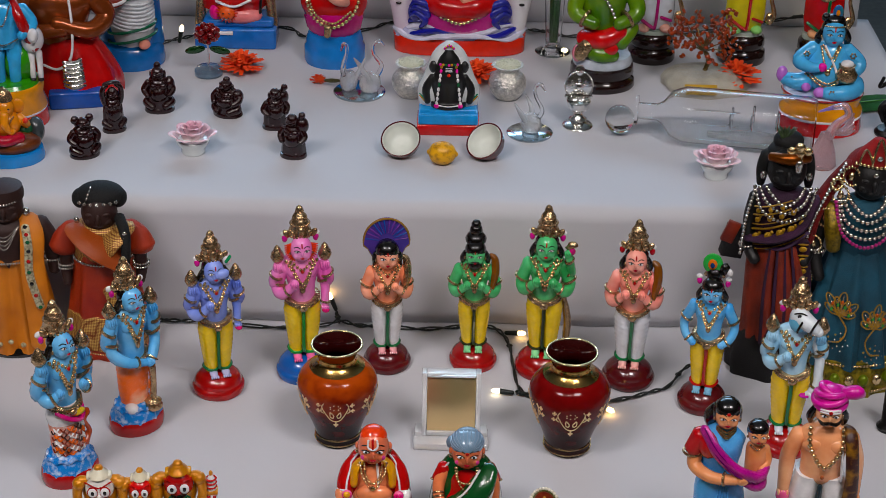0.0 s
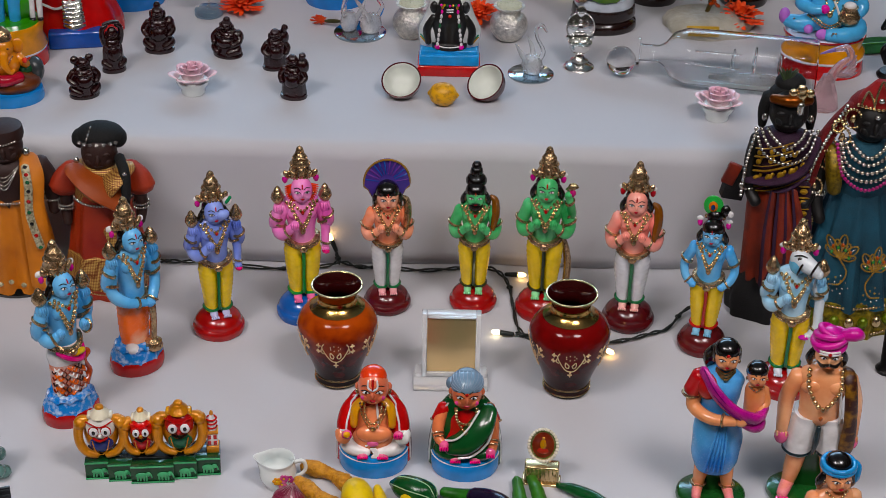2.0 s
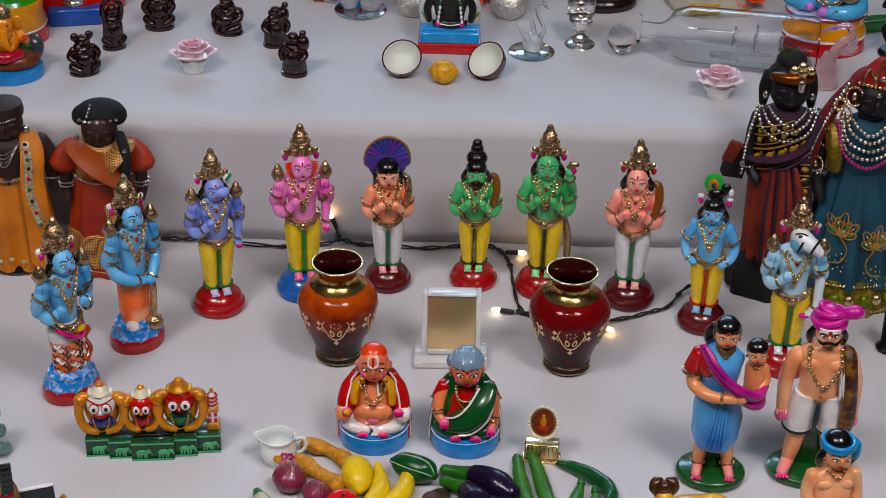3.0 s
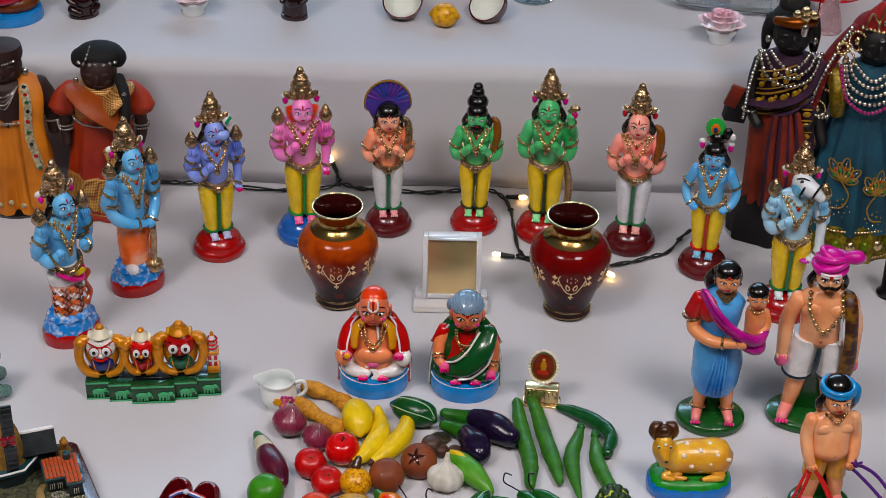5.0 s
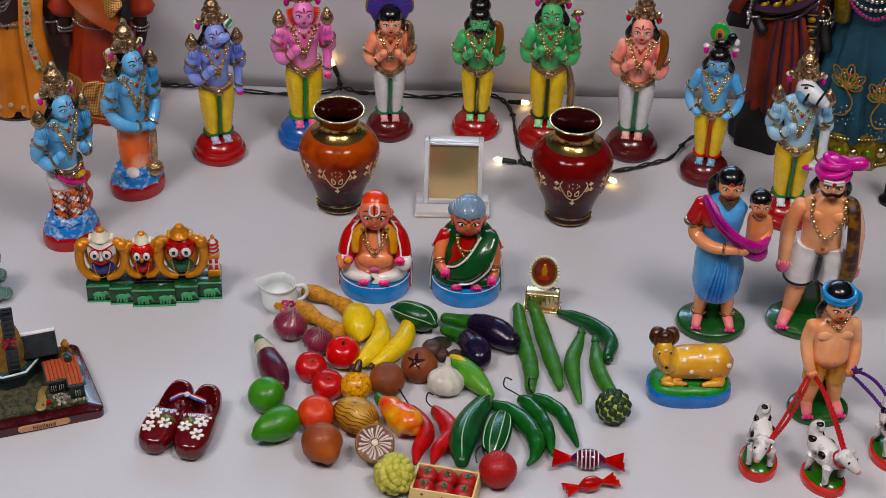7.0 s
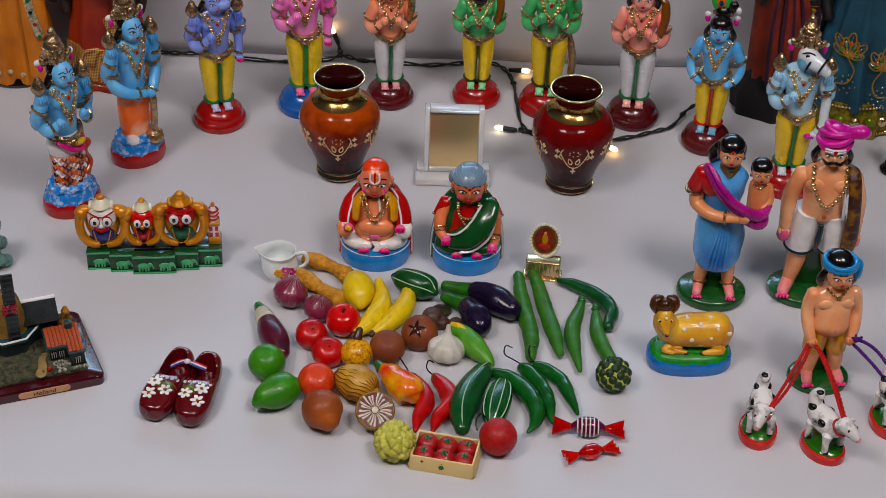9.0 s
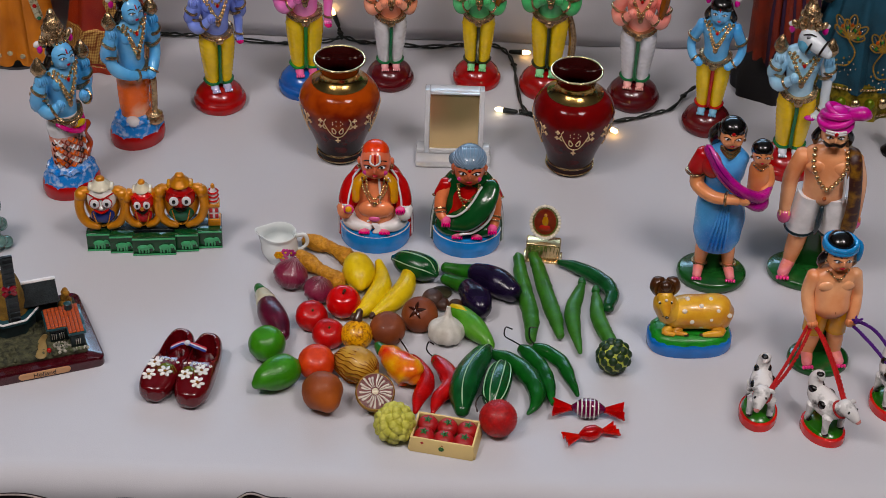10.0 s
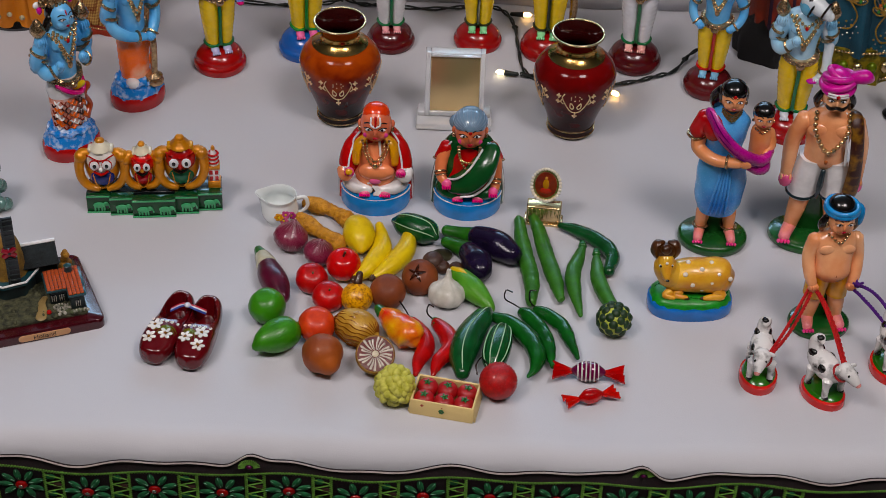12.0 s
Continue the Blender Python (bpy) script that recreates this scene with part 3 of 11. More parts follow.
standing("plaster_doll", "green crowned plaster doll with gold bow and yellow dhoti", (0.098, 0.015), 0.179, -6, "1f9a50", "e8c810", "26301c", "960c1e", "98dca4", extra=False, special="bow")
standing("plaster_doll", "peach crowned plaster doll in white dhoti with brown plough", (0.181, -0.001), 0.174, -8, "f08078", "dadce2", "17653c", "4c1216", "f8b8b0", extra=False, special="plough", tassel="b01830")
standing("plaster_doll", "sky-blue plaster doll, hands on hips, peacock feather, yellow dhoti", (0.248, -0.041), 0.162, -14, "3a94d4", "e8c818", "a81c1e", "5a1a1c", "8cc0dc", top="feather", extra=False, special="hips")
standing("plaster_doll", "pale blue horse-faced plaster doll with gold crown and yellow dhoti", (0.314, -0.107), 0.177, -6, "7cbce0", "e8c418", "17653c", "98101c", "d8dce4", special="horse")


def fish_doll(name, label, xy, H, rz, turtle=False):
    """A blue crowned doll whose lower half is a fish, or stands on waves with a gold mace."""
    s = Shape(H)
    sk = skin_paint("3a94d4", PALE["3a94d4"])
    s.lathe([(0.145, 0), (0.15, 0.02), (0.148, 0.05), (0.14, 0.06)], paint("a00f24"), seg=36, sy=0.85)
    waves = mat("painted_waves", "2c7cc4", 0.25, vary=0.2, second="dfe8ee", scale=170, mix_lo=0.30, mix_hi=0.42, coat=0.3)
    s.lathe([(0.138, 0), (0.135, 0.03), (0.11, 0.06), (0.085, 0.085), (0.03, 0.09)], waves, (0, 0, 0.055), 36, sy=0.85, ripple=lambda i, w: 0.05 * math.sin(9 * w + i * 1.7))
    for k in range(22):
        a, r = k * 2.4, 0.075 + 0.05 * ((k * 7) % 5) / 5
        s.tube([(r * math.cos(a), r * 0.85 * math.sin(a), 0.115), (r * math.cos(a + 0.25), r * 0.85 * math.sin(a + 0.25), 0.128), (r * math.cos(a + 0.5), r * 0.85 * math.sin(a + 0.5), 0.11)], 0.011, waves, 6, 5)
    if turtle:
        body = mat("orange_shell_paint", "f4780c", 0.25, second="f8dcc0", scale=40, mix_lo=0.24, mix_hi=0.40, coat=0.3)
        s.loft([(0, 0, 0.12, 0.075, 0.06), (-0.005, 0, 0.25, 0.08, 0.062), (0, 0, 0.4, 0.088, 0.066), (0, 0, 0.5, 0.086, 0.064)], body, 24, 40, lambda i, w: 0.035 * abs(math.sin(i * 0.6)))
        s.tube([(0.055, -0.08, 0.11), (0.06, -0.09, 0.3), (0.06, -0.09, 0.46)], [0.02, 0.018, 0.02], GOLD, 10)
        s.lathe([(0.01, 0), (0.045, 0.012), (0.05, 0.03), (0.04, 0.05), (0.045, 0.06), (0.03, 0.075), (0.02, 0.09)], GOLD, (0.055, -0.085, 0.09), 14)
        s.ell((-0.06, -0.06, 0.13), (0.035, 0.04, 0.03), WHITE, 10, 7)
        s.ell((0.07, 0.03, 0.19), (0.05, 0.04, 0.05), body, 10, 7)
        for q in (-1, 1):
            arm(s, [(q * 0.11, 0, 0.70), (q * 0.15, -0.02, 0.58), (q * 0.09, -0.08, 0.53), (0.04 + q * 0.015, -0.1, 0.50)], [0.037, 0.034, 0.03, 0.026], sk, 0.028)
    else:
        scale = mat("painted_fish_scales", "d8d8d6", 0.3, second="c8642a", scale=130, mix_lo=0.50, mix_hi=0.60, coat=0.3)
        s.loft([(0.01, 0, 0.12, 0.09, 0.07), (0.0, 0, 0.2, 0.085, 0.068), (-0.005, 0, 0.32, 0.085, 0.066), (0, 0, 0.42, 0.088, 0.066)], scale, 24, 10)
        dk = paint("d4682a")
        for i in range(9):
            for j in range(7):
                a = -math.pi * (0.02 + 0.96 * (j + 0.5 * (i % 2)) / 7)
                z = 0.15 + i * 0.025
                s.tube([(0.088 * math.cos(a - 0.16), 0.07 * math.sin(a - 0.16), z + 0.012), (0.092 * math.cos(a), 0.074 * math.sin(a), z - 0.008), (0.088 * math.cos(a + 0.16), 0.07 * math.sin(a + 0.16), z + 0.012)], (0.0062, 0.0046, 0.0050, 0.0040)[(i * 5 + j * 3) % 4], (dk, paint("3c1408"), WHITE, paint("7a2c10"))[(i * 5 + j * 3) % 4], 5, 5)
        s.loft([(0, 0, 0.38, 0.09, 0.068), (-0.008, 0, 0.46, 0.092, 0.068), (0, 0, 0.53, 0.085, 0.062)], WHITE, 22, 8)
        s.tube([(0.085, 0, 0.13), (0.13, 0.0, 0.2), (0.10, 0.0, 0.3), (0.12, 0, 0.36), (0.105, 0, 0.39)], [0.035, 0.014, 0.016, 0.022, 0.008], paint("b04a20"), 8)
        s.tube([(-0.085, -0.05, 0.5), (-0.02, -0.082, 0.44), (0.05, -0.07, 0.41), (0.09, -0.02, 0.52)], [0.012, 0.016, 0.016, 0.012], paint("c82878"), 7)
        s.ell((0.035, -0.062, 0.455), (0.045, 0.02, 0.03), paint("e0c020"), 10, 6)
        for q in (-1, 1):
            arm(s, [(q * 0.11, 0, 0.70), (q * 0.15, -0.01, 0.61), (q * 0.13, -0.05, 0.575), (q * 0.09, -0.075, 0.60)], [0.036, 0.032, 0.028, 0.022], sk, 0.026)
    torso(s, sk)
    belt(s, 0.525 if turtle else 0.53)
    necklaces(s)
    head(s, (0, -0.038, 0.804), 0.056, sk)
    crown(s, 0.862, 0.95)
    for q in (-1, 1):
        arm(s, [(q * 0.100, 0.015, 0.69), (q * 0.150, 0.01, 0.610), (q * 0.160, -0.01, 0.640), (q * 0.146, -0.02, 0.690)], [0.040, 0.042, 0.038, 0.032], sk, 0.034)
        conch(s, (q * 0.142, -0.02, 0.73))
        s.ell((q * 0.085, 0.005, 0.845), (0.014, 0.016, 0.02), paint("c8288c"), 8, 6)
        s.ell((q * 0.09, 0.015, 0.87), (0.02, 0.014, 0.016), WHITE, 8, 6)
    proportion(s, H, 0.44)
    thing(name, s, pose(xy[0], xy[1], 0, 0, 0, rz), label, "doll", "row of painted dolls")


fish_doll("plaster_doll", "blue crowned plaster doll with orange body and mace on waves", (-0.280, -0.091), 0.176, 42, True)
fish_doll("plaster_doll", "blue crowned plaster doll with scaly fish body on waves", (-0.326, -0.171), 0.178, 46)


# ---- glass vases ----
PALE_GILT = mat("pale_gilt", "e4c6a0", 0.4, 0.3, vary=0.15, scale=200)

def vase(name, xy, h, body, label):
    ob = thing(name, None, pose(*xy, 0) @ Matrix.Diagonal((1, 1, 0.885, 1)), label, "vase", "pair of glass vases")
    k = h / 0.113
    outer = [(0.001, 0.002), (0.019, 0.0), (0.0208, 0.004), (0.0205, 0.010), (0.024, 0.024), (0.0315, 0.046), (0.0358, 0.064), (0.0355, 0.074), (0.030, 0.084), (0.021, 0.091), (0.0172, 0.095), (0.0165, 0.100), (0.019, 0.107), (0.0222, 0.1125), (0.0228, 0.1135)]
    inner = [(0.0212, 0.1132), (0.0175, 0.107), (0.0152, 0.100), (0.0158, 0.094), (0.019, 0.089), (0.028, 0.082), (0.0333, 0.072), (0.0335, 0.064), (0.029, 0.046), (0.0215, 0.024), (0.017, 0.010), (0.001, 0.008)]
    s = Shape(k)
    s.shell(outer[1:], body, 56, 70)
    part("body", s, ob, "deep red to amber lustre glass")
    s = Shape(k)
    s.shell(inner, VASE_IN, 48, 50)
    part("lining", s, ob, "dark red glass inside")
    s = Shape(k)
    s.tube([(0.0223 * math.cos(a), 0.0223 * math.sin(a), 0.1133) for a in np.linspace(0, 6.2832, 25)], 0.0011, BRIGHT_GOLD, 8, 72)
    part("gold_rim", s, ob)
    s = Shape(k)
    s.shell([(0.0250, 0.0888), (0.0213, 0.0914), (0.0178, 0.0953), (0.0171, 0.0995), (0.0176, 0.102)], NECK_GOLD, 56, 14)
    part("gold_neck_band", s, ob)
    for z, r in ((0.004, 0.0211), (0.010, 0.0208)):
        s = Shape(k)
        s.tube([(r * math.cos(a), r * math.sin(a), z) for a in np.linspace(0, 6.2832, 25)], 0.0008, BRIGHT_GOLD, 6, 60)
        part("gold_foot_ring", s, ob)
    # gilt scrollwork on the body
    R = smooth_path(outer, 80)
    rad = lambda z: float(np.interp(z, R[:, 1], R[:, 0])) + 0.0003
    on = lambda a, z: (rad(z + 0.007) * math.sin(a), -rad(z + 0.007) * math.cos(a), z + 0.007)
    for c in (-2.513, -1.257, 0.0, 1.257, 2.513):
        s = Shape(k)
        w = 0.00056
        for q in (-1, 1):
            s.tube([on(c, 0.035), on(c + q * 0.14, 0.038), on(c + q * 0.26, 0.046), on(c + q * 0.34, 0.055), on(c + q * 0.29, 0.06)], w, PALE_GILT, 5, 24)
            s.tube([on(c + q * 0.05, 0.045), on(c + q * 0.13, 0.049), on(c + q * 0.14, 0.043), on(c + q * 0.07, 0.041), on(c + q * 0.04, 0.044)], w, PALE_GILT, 5, 24)
            s.tube([on(c + q * 0.32, 0.047), on(c + q * 0.38, 0.049), on(c + q * 0.36, 0.053)], w, PALE_GILT, 5, 10)
            for z, d in ((0.057, 0.43), (0.0495, 0.46)):
                s.tube([on(c + q * (d - 0.05), z), on(c + q * (d + 0.05), z)], w * 1.5, PALE_GILT, 5, 3)
                s.tube([on(c + q * d, z - 0.0022), on(c + q * d, z + 0.0022)], w * 1.5, PALE_GILT, 5, 3)
        s.tube([on(c, 0.036), on(c, 0.0275)], w * 1.4, PALE_GILT, 5, 4)
        s.tube([on(c - 0.06, 0.0305), on(c + 0.06, 0.0305)], w * 1.4, PALE_GILT, 5, 4)
        for a in range(7):
            s.ell(on(c + 0.13 * math.cos(a * 0.9), 0.0555 + 0.003 * math.sin(a * 0.9)), 0.0006, PALE_GILT, 6, 4)
        part("gilt_scroll", s, ob)
    return ob


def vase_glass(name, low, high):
    """Lustre glass that shades from a dark foot to a lighter shoulder, inner reflections painted in as mottling."""
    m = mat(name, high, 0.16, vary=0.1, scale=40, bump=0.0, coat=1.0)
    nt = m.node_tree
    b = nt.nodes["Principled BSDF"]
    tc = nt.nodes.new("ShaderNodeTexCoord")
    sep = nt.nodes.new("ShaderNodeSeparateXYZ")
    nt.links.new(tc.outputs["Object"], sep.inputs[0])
    # noise mottles the colour, in place of reflections inside the opaque body
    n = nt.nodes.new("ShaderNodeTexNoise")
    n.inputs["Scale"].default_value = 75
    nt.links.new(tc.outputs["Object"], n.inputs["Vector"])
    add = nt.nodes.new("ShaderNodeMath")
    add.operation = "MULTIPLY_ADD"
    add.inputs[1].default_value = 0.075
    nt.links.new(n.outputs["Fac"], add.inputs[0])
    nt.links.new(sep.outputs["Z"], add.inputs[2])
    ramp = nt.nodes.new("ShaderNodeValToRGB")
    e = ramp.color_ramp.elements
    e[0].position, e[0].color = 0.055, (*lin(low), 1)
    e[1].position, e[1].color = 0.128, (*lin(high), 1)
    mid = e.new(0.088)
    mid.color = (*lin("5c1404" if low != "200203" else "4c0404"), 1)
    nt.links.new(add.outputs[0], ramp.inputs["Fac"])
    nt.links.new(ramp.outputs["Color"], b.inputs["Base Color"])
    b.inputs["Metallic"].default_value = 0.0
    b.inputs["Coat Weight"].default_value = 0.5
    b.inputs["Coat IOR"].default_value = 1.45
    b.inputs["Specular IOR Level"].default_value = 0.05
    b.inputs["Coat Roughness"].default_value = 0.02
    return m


NECK_GOLD = mat("dark_gold_lustre", (0.55, 0.34, 0.10), 0.2, 1.0, vary=0.25, scale=60, bump=0.05, fine=300)
VASE_IN = mat("dark_red_glass", "2c0408", 0.08, vary=0.1, coat=0.6, bump=0)
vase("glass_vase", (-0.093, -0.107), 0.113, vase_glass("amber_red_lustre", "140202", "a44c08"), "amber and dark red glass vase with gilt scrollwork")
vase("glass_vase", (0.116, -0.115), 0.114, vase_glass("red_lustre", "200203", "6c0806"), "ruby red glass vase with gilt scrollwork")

# ---- small framed mirror ----
MIRROR = mat("brushed_gold_plate", "ecd2a4", 0.34, 0.9, vary=0.05, scale=30, bump=0.05)
ACRYLIC = mat("clear_acrylic", "fbfcfd", 0.05, trans=0.56, vary=0.02, bump=0)
mir = thing("framed_mirror", None, pose(0.010, -0.112, 0, 0, 0, 0) @ Matrix.Diagonal((1, 1, 0.86, 1)), "small rectangular mirror in a clear acrylic stand", "mirror")
s = Shape()
s.box((0, 0, 0.004), (0.068, 0.028, 0.008), ACRYLIC, 0.15)
s.box((0, 0.006, 0.010), (0.066, 0.014, 0.006), ACRYLIC, 0.15)
part("foot", s, mir, "clear acrylic foot")
s = Shape()
s.at(0, 0.004, 0.008, -8)
for x in (-0.0245, 0.0245):
    s.box((x, 0, 0.036), (0.0045, 0.012, 0.072), ACRYLIC, 0.15)
for z in (0.0025, 0.0695):
    s.box((0, 0, z), (0.0445, 0.012, 0.005), ACRYLIC, 0.15)
part("frame", s, mir, "clear acrylic frame")
s = Shape()
s.at(0, 0.004, 0.008, -8)
s.box((0, -0.002, 0.036), (0.0440, 0.003, 0.0618), MIRROR, 0.05)
part("mirror_plate", s, mir, "tinted mirror plate")


# ---- seated couple ----
def seated(name, label, xy, H, woman):
    s = Shape(H)
    blue = paint("2f86cc")
    skin = paint("e8946e") if not woman else paint("d8805c")
    s.lathe([(0.285, 0), (0.298, 0.03), (0.292, 0.185), (0.28, 0.2), (0.15, 0.208)], blue, seg=44, sy=0.88)
    s.tube([(0.292 * math.cos(a), 0.25 * math.sin(a), 0.172) for a in np.linspace(0, 6.2832, 30)], 0.009, WHITE, 6, 60)
    wave = mat("blue_white_wave_paint", "2f80c8", 0.25, second="e2e8ee", scale=26, mix_lo=0.45, mix_hi=0.55, coat=0.3)
    s.lathe([(0.27, 0.175), (0.255, 0.197), (0.1, 0.205)], wave, seg=36, sy=0.84)
    cloak = paint("b01420") if not woman else paint("124a24")
    edge = WHITE
    s.loft([(0, 0.06, 0.02, 0.325, 0.2), (0, 0.06, 0.2, 0.322, 0.2), (0, 0.06, 0.4, 0.295, 0.19), (0, 0.05, 0.56, 0.245, 0.16), (0, 0.05, 0.68, 0.175, 0.12), (0, 0.05, 0.74, 0.06, 0.06)], cloak, 28, 24)
    for q in (-1, 1):
        s.tube([(q * 0.312, 0.01, 0.03), (q * 0.308, -0.005, 0.22), (q * 0.280, -0.01, 0.42), (q * 0.232, -0.03, 0.56), (q * 0.155, -0.03, 0.68)], 0.009, edge, 6, 20)
    s.loft([(0, 0, 0.2, 0.2, 0.17), (0, -0.02, 0.32, 0.2, 0.18), (0, -0.01, 0.44, 0.175, 0.15), (0, 0.0, 0.56, 0.175, 0.125), (0, 0.01, 0.64, 0.14, 0.1), (0, 0.01, 0.69, 0.06, 0.06)], skin if not woman else paint("b0181a"), 26, 20)
    # crossed legs, feet and hands
    cloth = WHITE if not woman else cloak
    for q in (-1, 1):
        s.tube([(q * 0.10, -0.02, 0.27), (q * 0.21, -0.10, 0.265), (q * 0.15, -0.175, 0.25), (q * 0.04, -0.195, 0.24)], [0.09, 0.072, 0.055, 0.036], cloth, 14, 18)
        s.ell((q * 0.085, -0.205, 0.226), (0.055, 0.045, 0.035), paint("e87898"), 10, 7)
        for k in range(5):
            s.ell((q * 0.085 + (k - 2) * 0.019, -0.246, 0.219), (0.011, 0.018, 0.014), paint("e02c84"), 6, 5)
        if woman:
            low = 0.0 if q < 0 else -0.07
            s.tube([(q * 0.175, 0, 0.61), (q * 0.232, -0.06, 0.50), (q * 0.235, -0.14, 0.41 + low), (q * (0.20 if q < 0 else 0.225), -0.19, 0.375 + low)], [0.055, 0.055, 0.046, 0.036], skin, 12, 14)
            hx, hz = q * (0.185 if q < 0 else 0.215), 0.365 + low
            ring(s, (q * 0.238, -0.12, 0.44 + low), (q * 0.236, -0.14, 0.425 + low), 0.05, 0.009, GOLD)
            ring(s, (q * 0.232, -0.14, 0.42 + low), (q * 0.230, -0.155, 0.405 + low), 0.046, 0.008, GOLD)
        else:
            # the cloak falls over the upper arms as a wide sleeve with a white border
            s.tube([(q * 0.15, 0.0, 0.65), (q * 0.205, -0.03, 0.57), (q * 0.235, -0.08, 0.47), (q * 0.238, -0.12, 0.40)], [0.055, 0.068, 0.072, 0.066], cloak, 14, 18)
            s.tube([(q * 0.185, -0.075, 0.63), (q * 0.215, -0.135, 0.53), (q * 0.225, -0.165, 0.45)], 0.009, edge, 6, 14)
            s.tube([(q * 0.19, -0.125, 0.425), (q * 0.235, -0.175, 0.445), (q * 0.295, -0.13, 0.435)], 0.010, edge, 6, 12)
            s.tube([(q * 0.262, -0.12, 0.40), (q * 0.25, -0.17, 0.37), (q * 0.215, -0.20, 0.40)], [0.062, 0.058, 0.04], WHITE if q > 0 else skin, 12, 10)
            hx, hz = q * 0.215, 0.425
        s.ell((hx, -0.205, hz), (0.045, 0.035, 0.046), paint("e86a98"), 10, 7)
        for k in range(4):
            s.ell((hx + (k - 1.5) * 0.02, -0.235, hz + (-0.02 if woman else 0.012)), (0.0105, 0.016, 0.026), paint("e02c84"), 6, 5)
    if woman:
        s.tube([(0.19, -0.06, 0.64), (0.12, -0.15, 0.53), (0.0, -0.19, 0.40), (-0.15, -0.17, 0.32)], [0.09, 0.125, 0.125, 0.075], cloak, 14, 22, flat=(1, 0.55))
        s.tube([(0.245, -0.10, 0.56), (0.19, -0.2, 0.40), (0.06, -0.262, 0.30), (-0.06, -0.262, 0.27)], 0.011, edge, 6, 14)
        s.tube([(0.11, -0.12, 0.67), (0.01, -0.205, 0.53), (-0.09, -0.225, 0.44), (-0.19, -0.17, 0.39)], 0.010, edge, 6, 14)
        for q in (-1, 1):
            s.tube([(q * 0.185, 0, 0.625), (q * 0.24, -0.02, 0.5)], [0.062, 0.062], paint("b0181a"), 12, 6)
            ring(s, (q * 0.238, -0.01, 0.5), (q * 0.242, -0.02, 0.48), 0.064, 0.009, GOLD)
    else:
        s.tube([(0.03, -0.1, 0.68), (0.045, -0.16, 0.5), (0.02, -0.19, 0.36), (-0.06, -0.19, 0.3)], 0.01, WHITE, 6, 16)
        s.ell((-0.215, -0.245, 0.455), (0.032, 0.022, 0.030), paint("e0a820"), 9, 6)
        s.ell((0.01, -0.150, 0.40), (0.155, 0.07, 0.085), skin, 16, 10)
        s.ell((0.0, -0.205, 0.335), (0.05, 0.02, 0.028), paint("d86a94"), 10, 7)
        for k in range(4):
            s.tube([(0.02 - k * 0.012, -0.205, 0.285), (0.045 - k * 0.010, -0.226, 0.25), (0.03 - k * 0.012, -0.235, 0.215)], 0.012, WHITE, 6, 8)
        for q in (-1, 1):
            s.tube([(q * 0.07, -0.05, 0.70), (q * 0.15, -0.09, 0.62), (q * 0.165, -0.125, 0.48)], [0.035, 0.055, 0.05], paint("d89c14"), 10, 14, flat=(1, 0.6))
            s.tube([(q * 0.13, -0.02, 0.72), (q * 0.19, -0.06, 0.64), (q * 0.2, -0.095, 0.5), (q * 0.225, -0.11, 0.42)], 0.009, WHITE, 6, 14)
    for w, zb in ((0.11, 0.47), (0.075, 0.53)) if not woman else ((0.095, 0.50), (0.085, 0.58)):
        s.beads([(-w, -0.105, 0.68), (-w * 0.8, -0.145, 0.58), (0, -0.195, zb), (w * 0.8, -0.145, 0.58), (w, -0.105, 0.68)], 0.0125, BRIGHT_GOLD)
    s.ell((0, -0.205, 0.49), (0.024, 0.014, 0.026), BRIGHT_GOLD, 8, 6)
    # head
    hc, r = (0, -0.045, 0.815), 0.132
    face = paint("e07e62") if not woman else paint("cf7658")
    head(s, hc, r, face, "6f8496" if woman else None, tilak=None, locks=False)
    for q in (-1, 1):
        s.ell((q * 0.075, -0.155, 0.775), (0.03, 0.014, 0.024), paint("d4508a"), 9, 6)
        s.ell((q * 0.134, -0.02, 0.80), (0.022, 0.026, 0.038), face, 8, 6)
        s.ell((q * 0.135, -0.03, 0.77), (0.012, 0.012, 0.014), BRIGHT_GOLD, 8, 6)
    if woman:
        g = paint("7890a4")
        s.ell((0, -0.018, 0.888), (0.143, 0.153, 0.108), g, 22, 14)
        for k in range(13):
            a = math.pi * (k + 0.5) / 13
            arc = [(0.145 * math.cos(a) * math.sin(u), -0.018 - 0.155 * math.cos(u), 0.888 + 0.110 * math.sin(a) * math.sin(u)) for u in (0.35, 0.8, 1.3, 1.9, 2.4)]
            s.tube(arc, [0.002, 0.0036, 0.0036, 0.0036, 0.002], paint("8698aa"), 5, 12)
        s.ell((-0.13, 0.06, 0.83), (0.05, 0.06, 0.06), g, 12, 8)
        s.ell((0, -0.176, 0.868), (0.016, 0.008, 0.016), RED, 8, 6)
    else:
        s.ell((0, -0.02, 0.90), (0.115, 0.115, 0.095), paint("e0501c"), 16, 10)
        s.tube([(-0.036, -0.148, 0.94), (-0.038, -0.172, 0.885), (0, -0.184, 0.865), (0.038, -0.172, 0.885), (0.036, -0.148, 0.94)], 0.0085, WHITE, 6, 16)
        s.tube([(0, -0.184, 0.872), (0, -0.15, 0.945)], [0.008, 0.011], RED, 6, 3)
    thing(name, s, pose(xy[0], xy[1], 0), label, "doll", "seated old couple")


seated("seated_doll", "bald seated plaster man, red cloak, white dhoti, round blue base", (-0.055, -0.231), 0.100, False)
seated("seated_doll", "grey-haired seated plaster woman in green sari on blue base", (0.023, -0.234), 0.098, True)


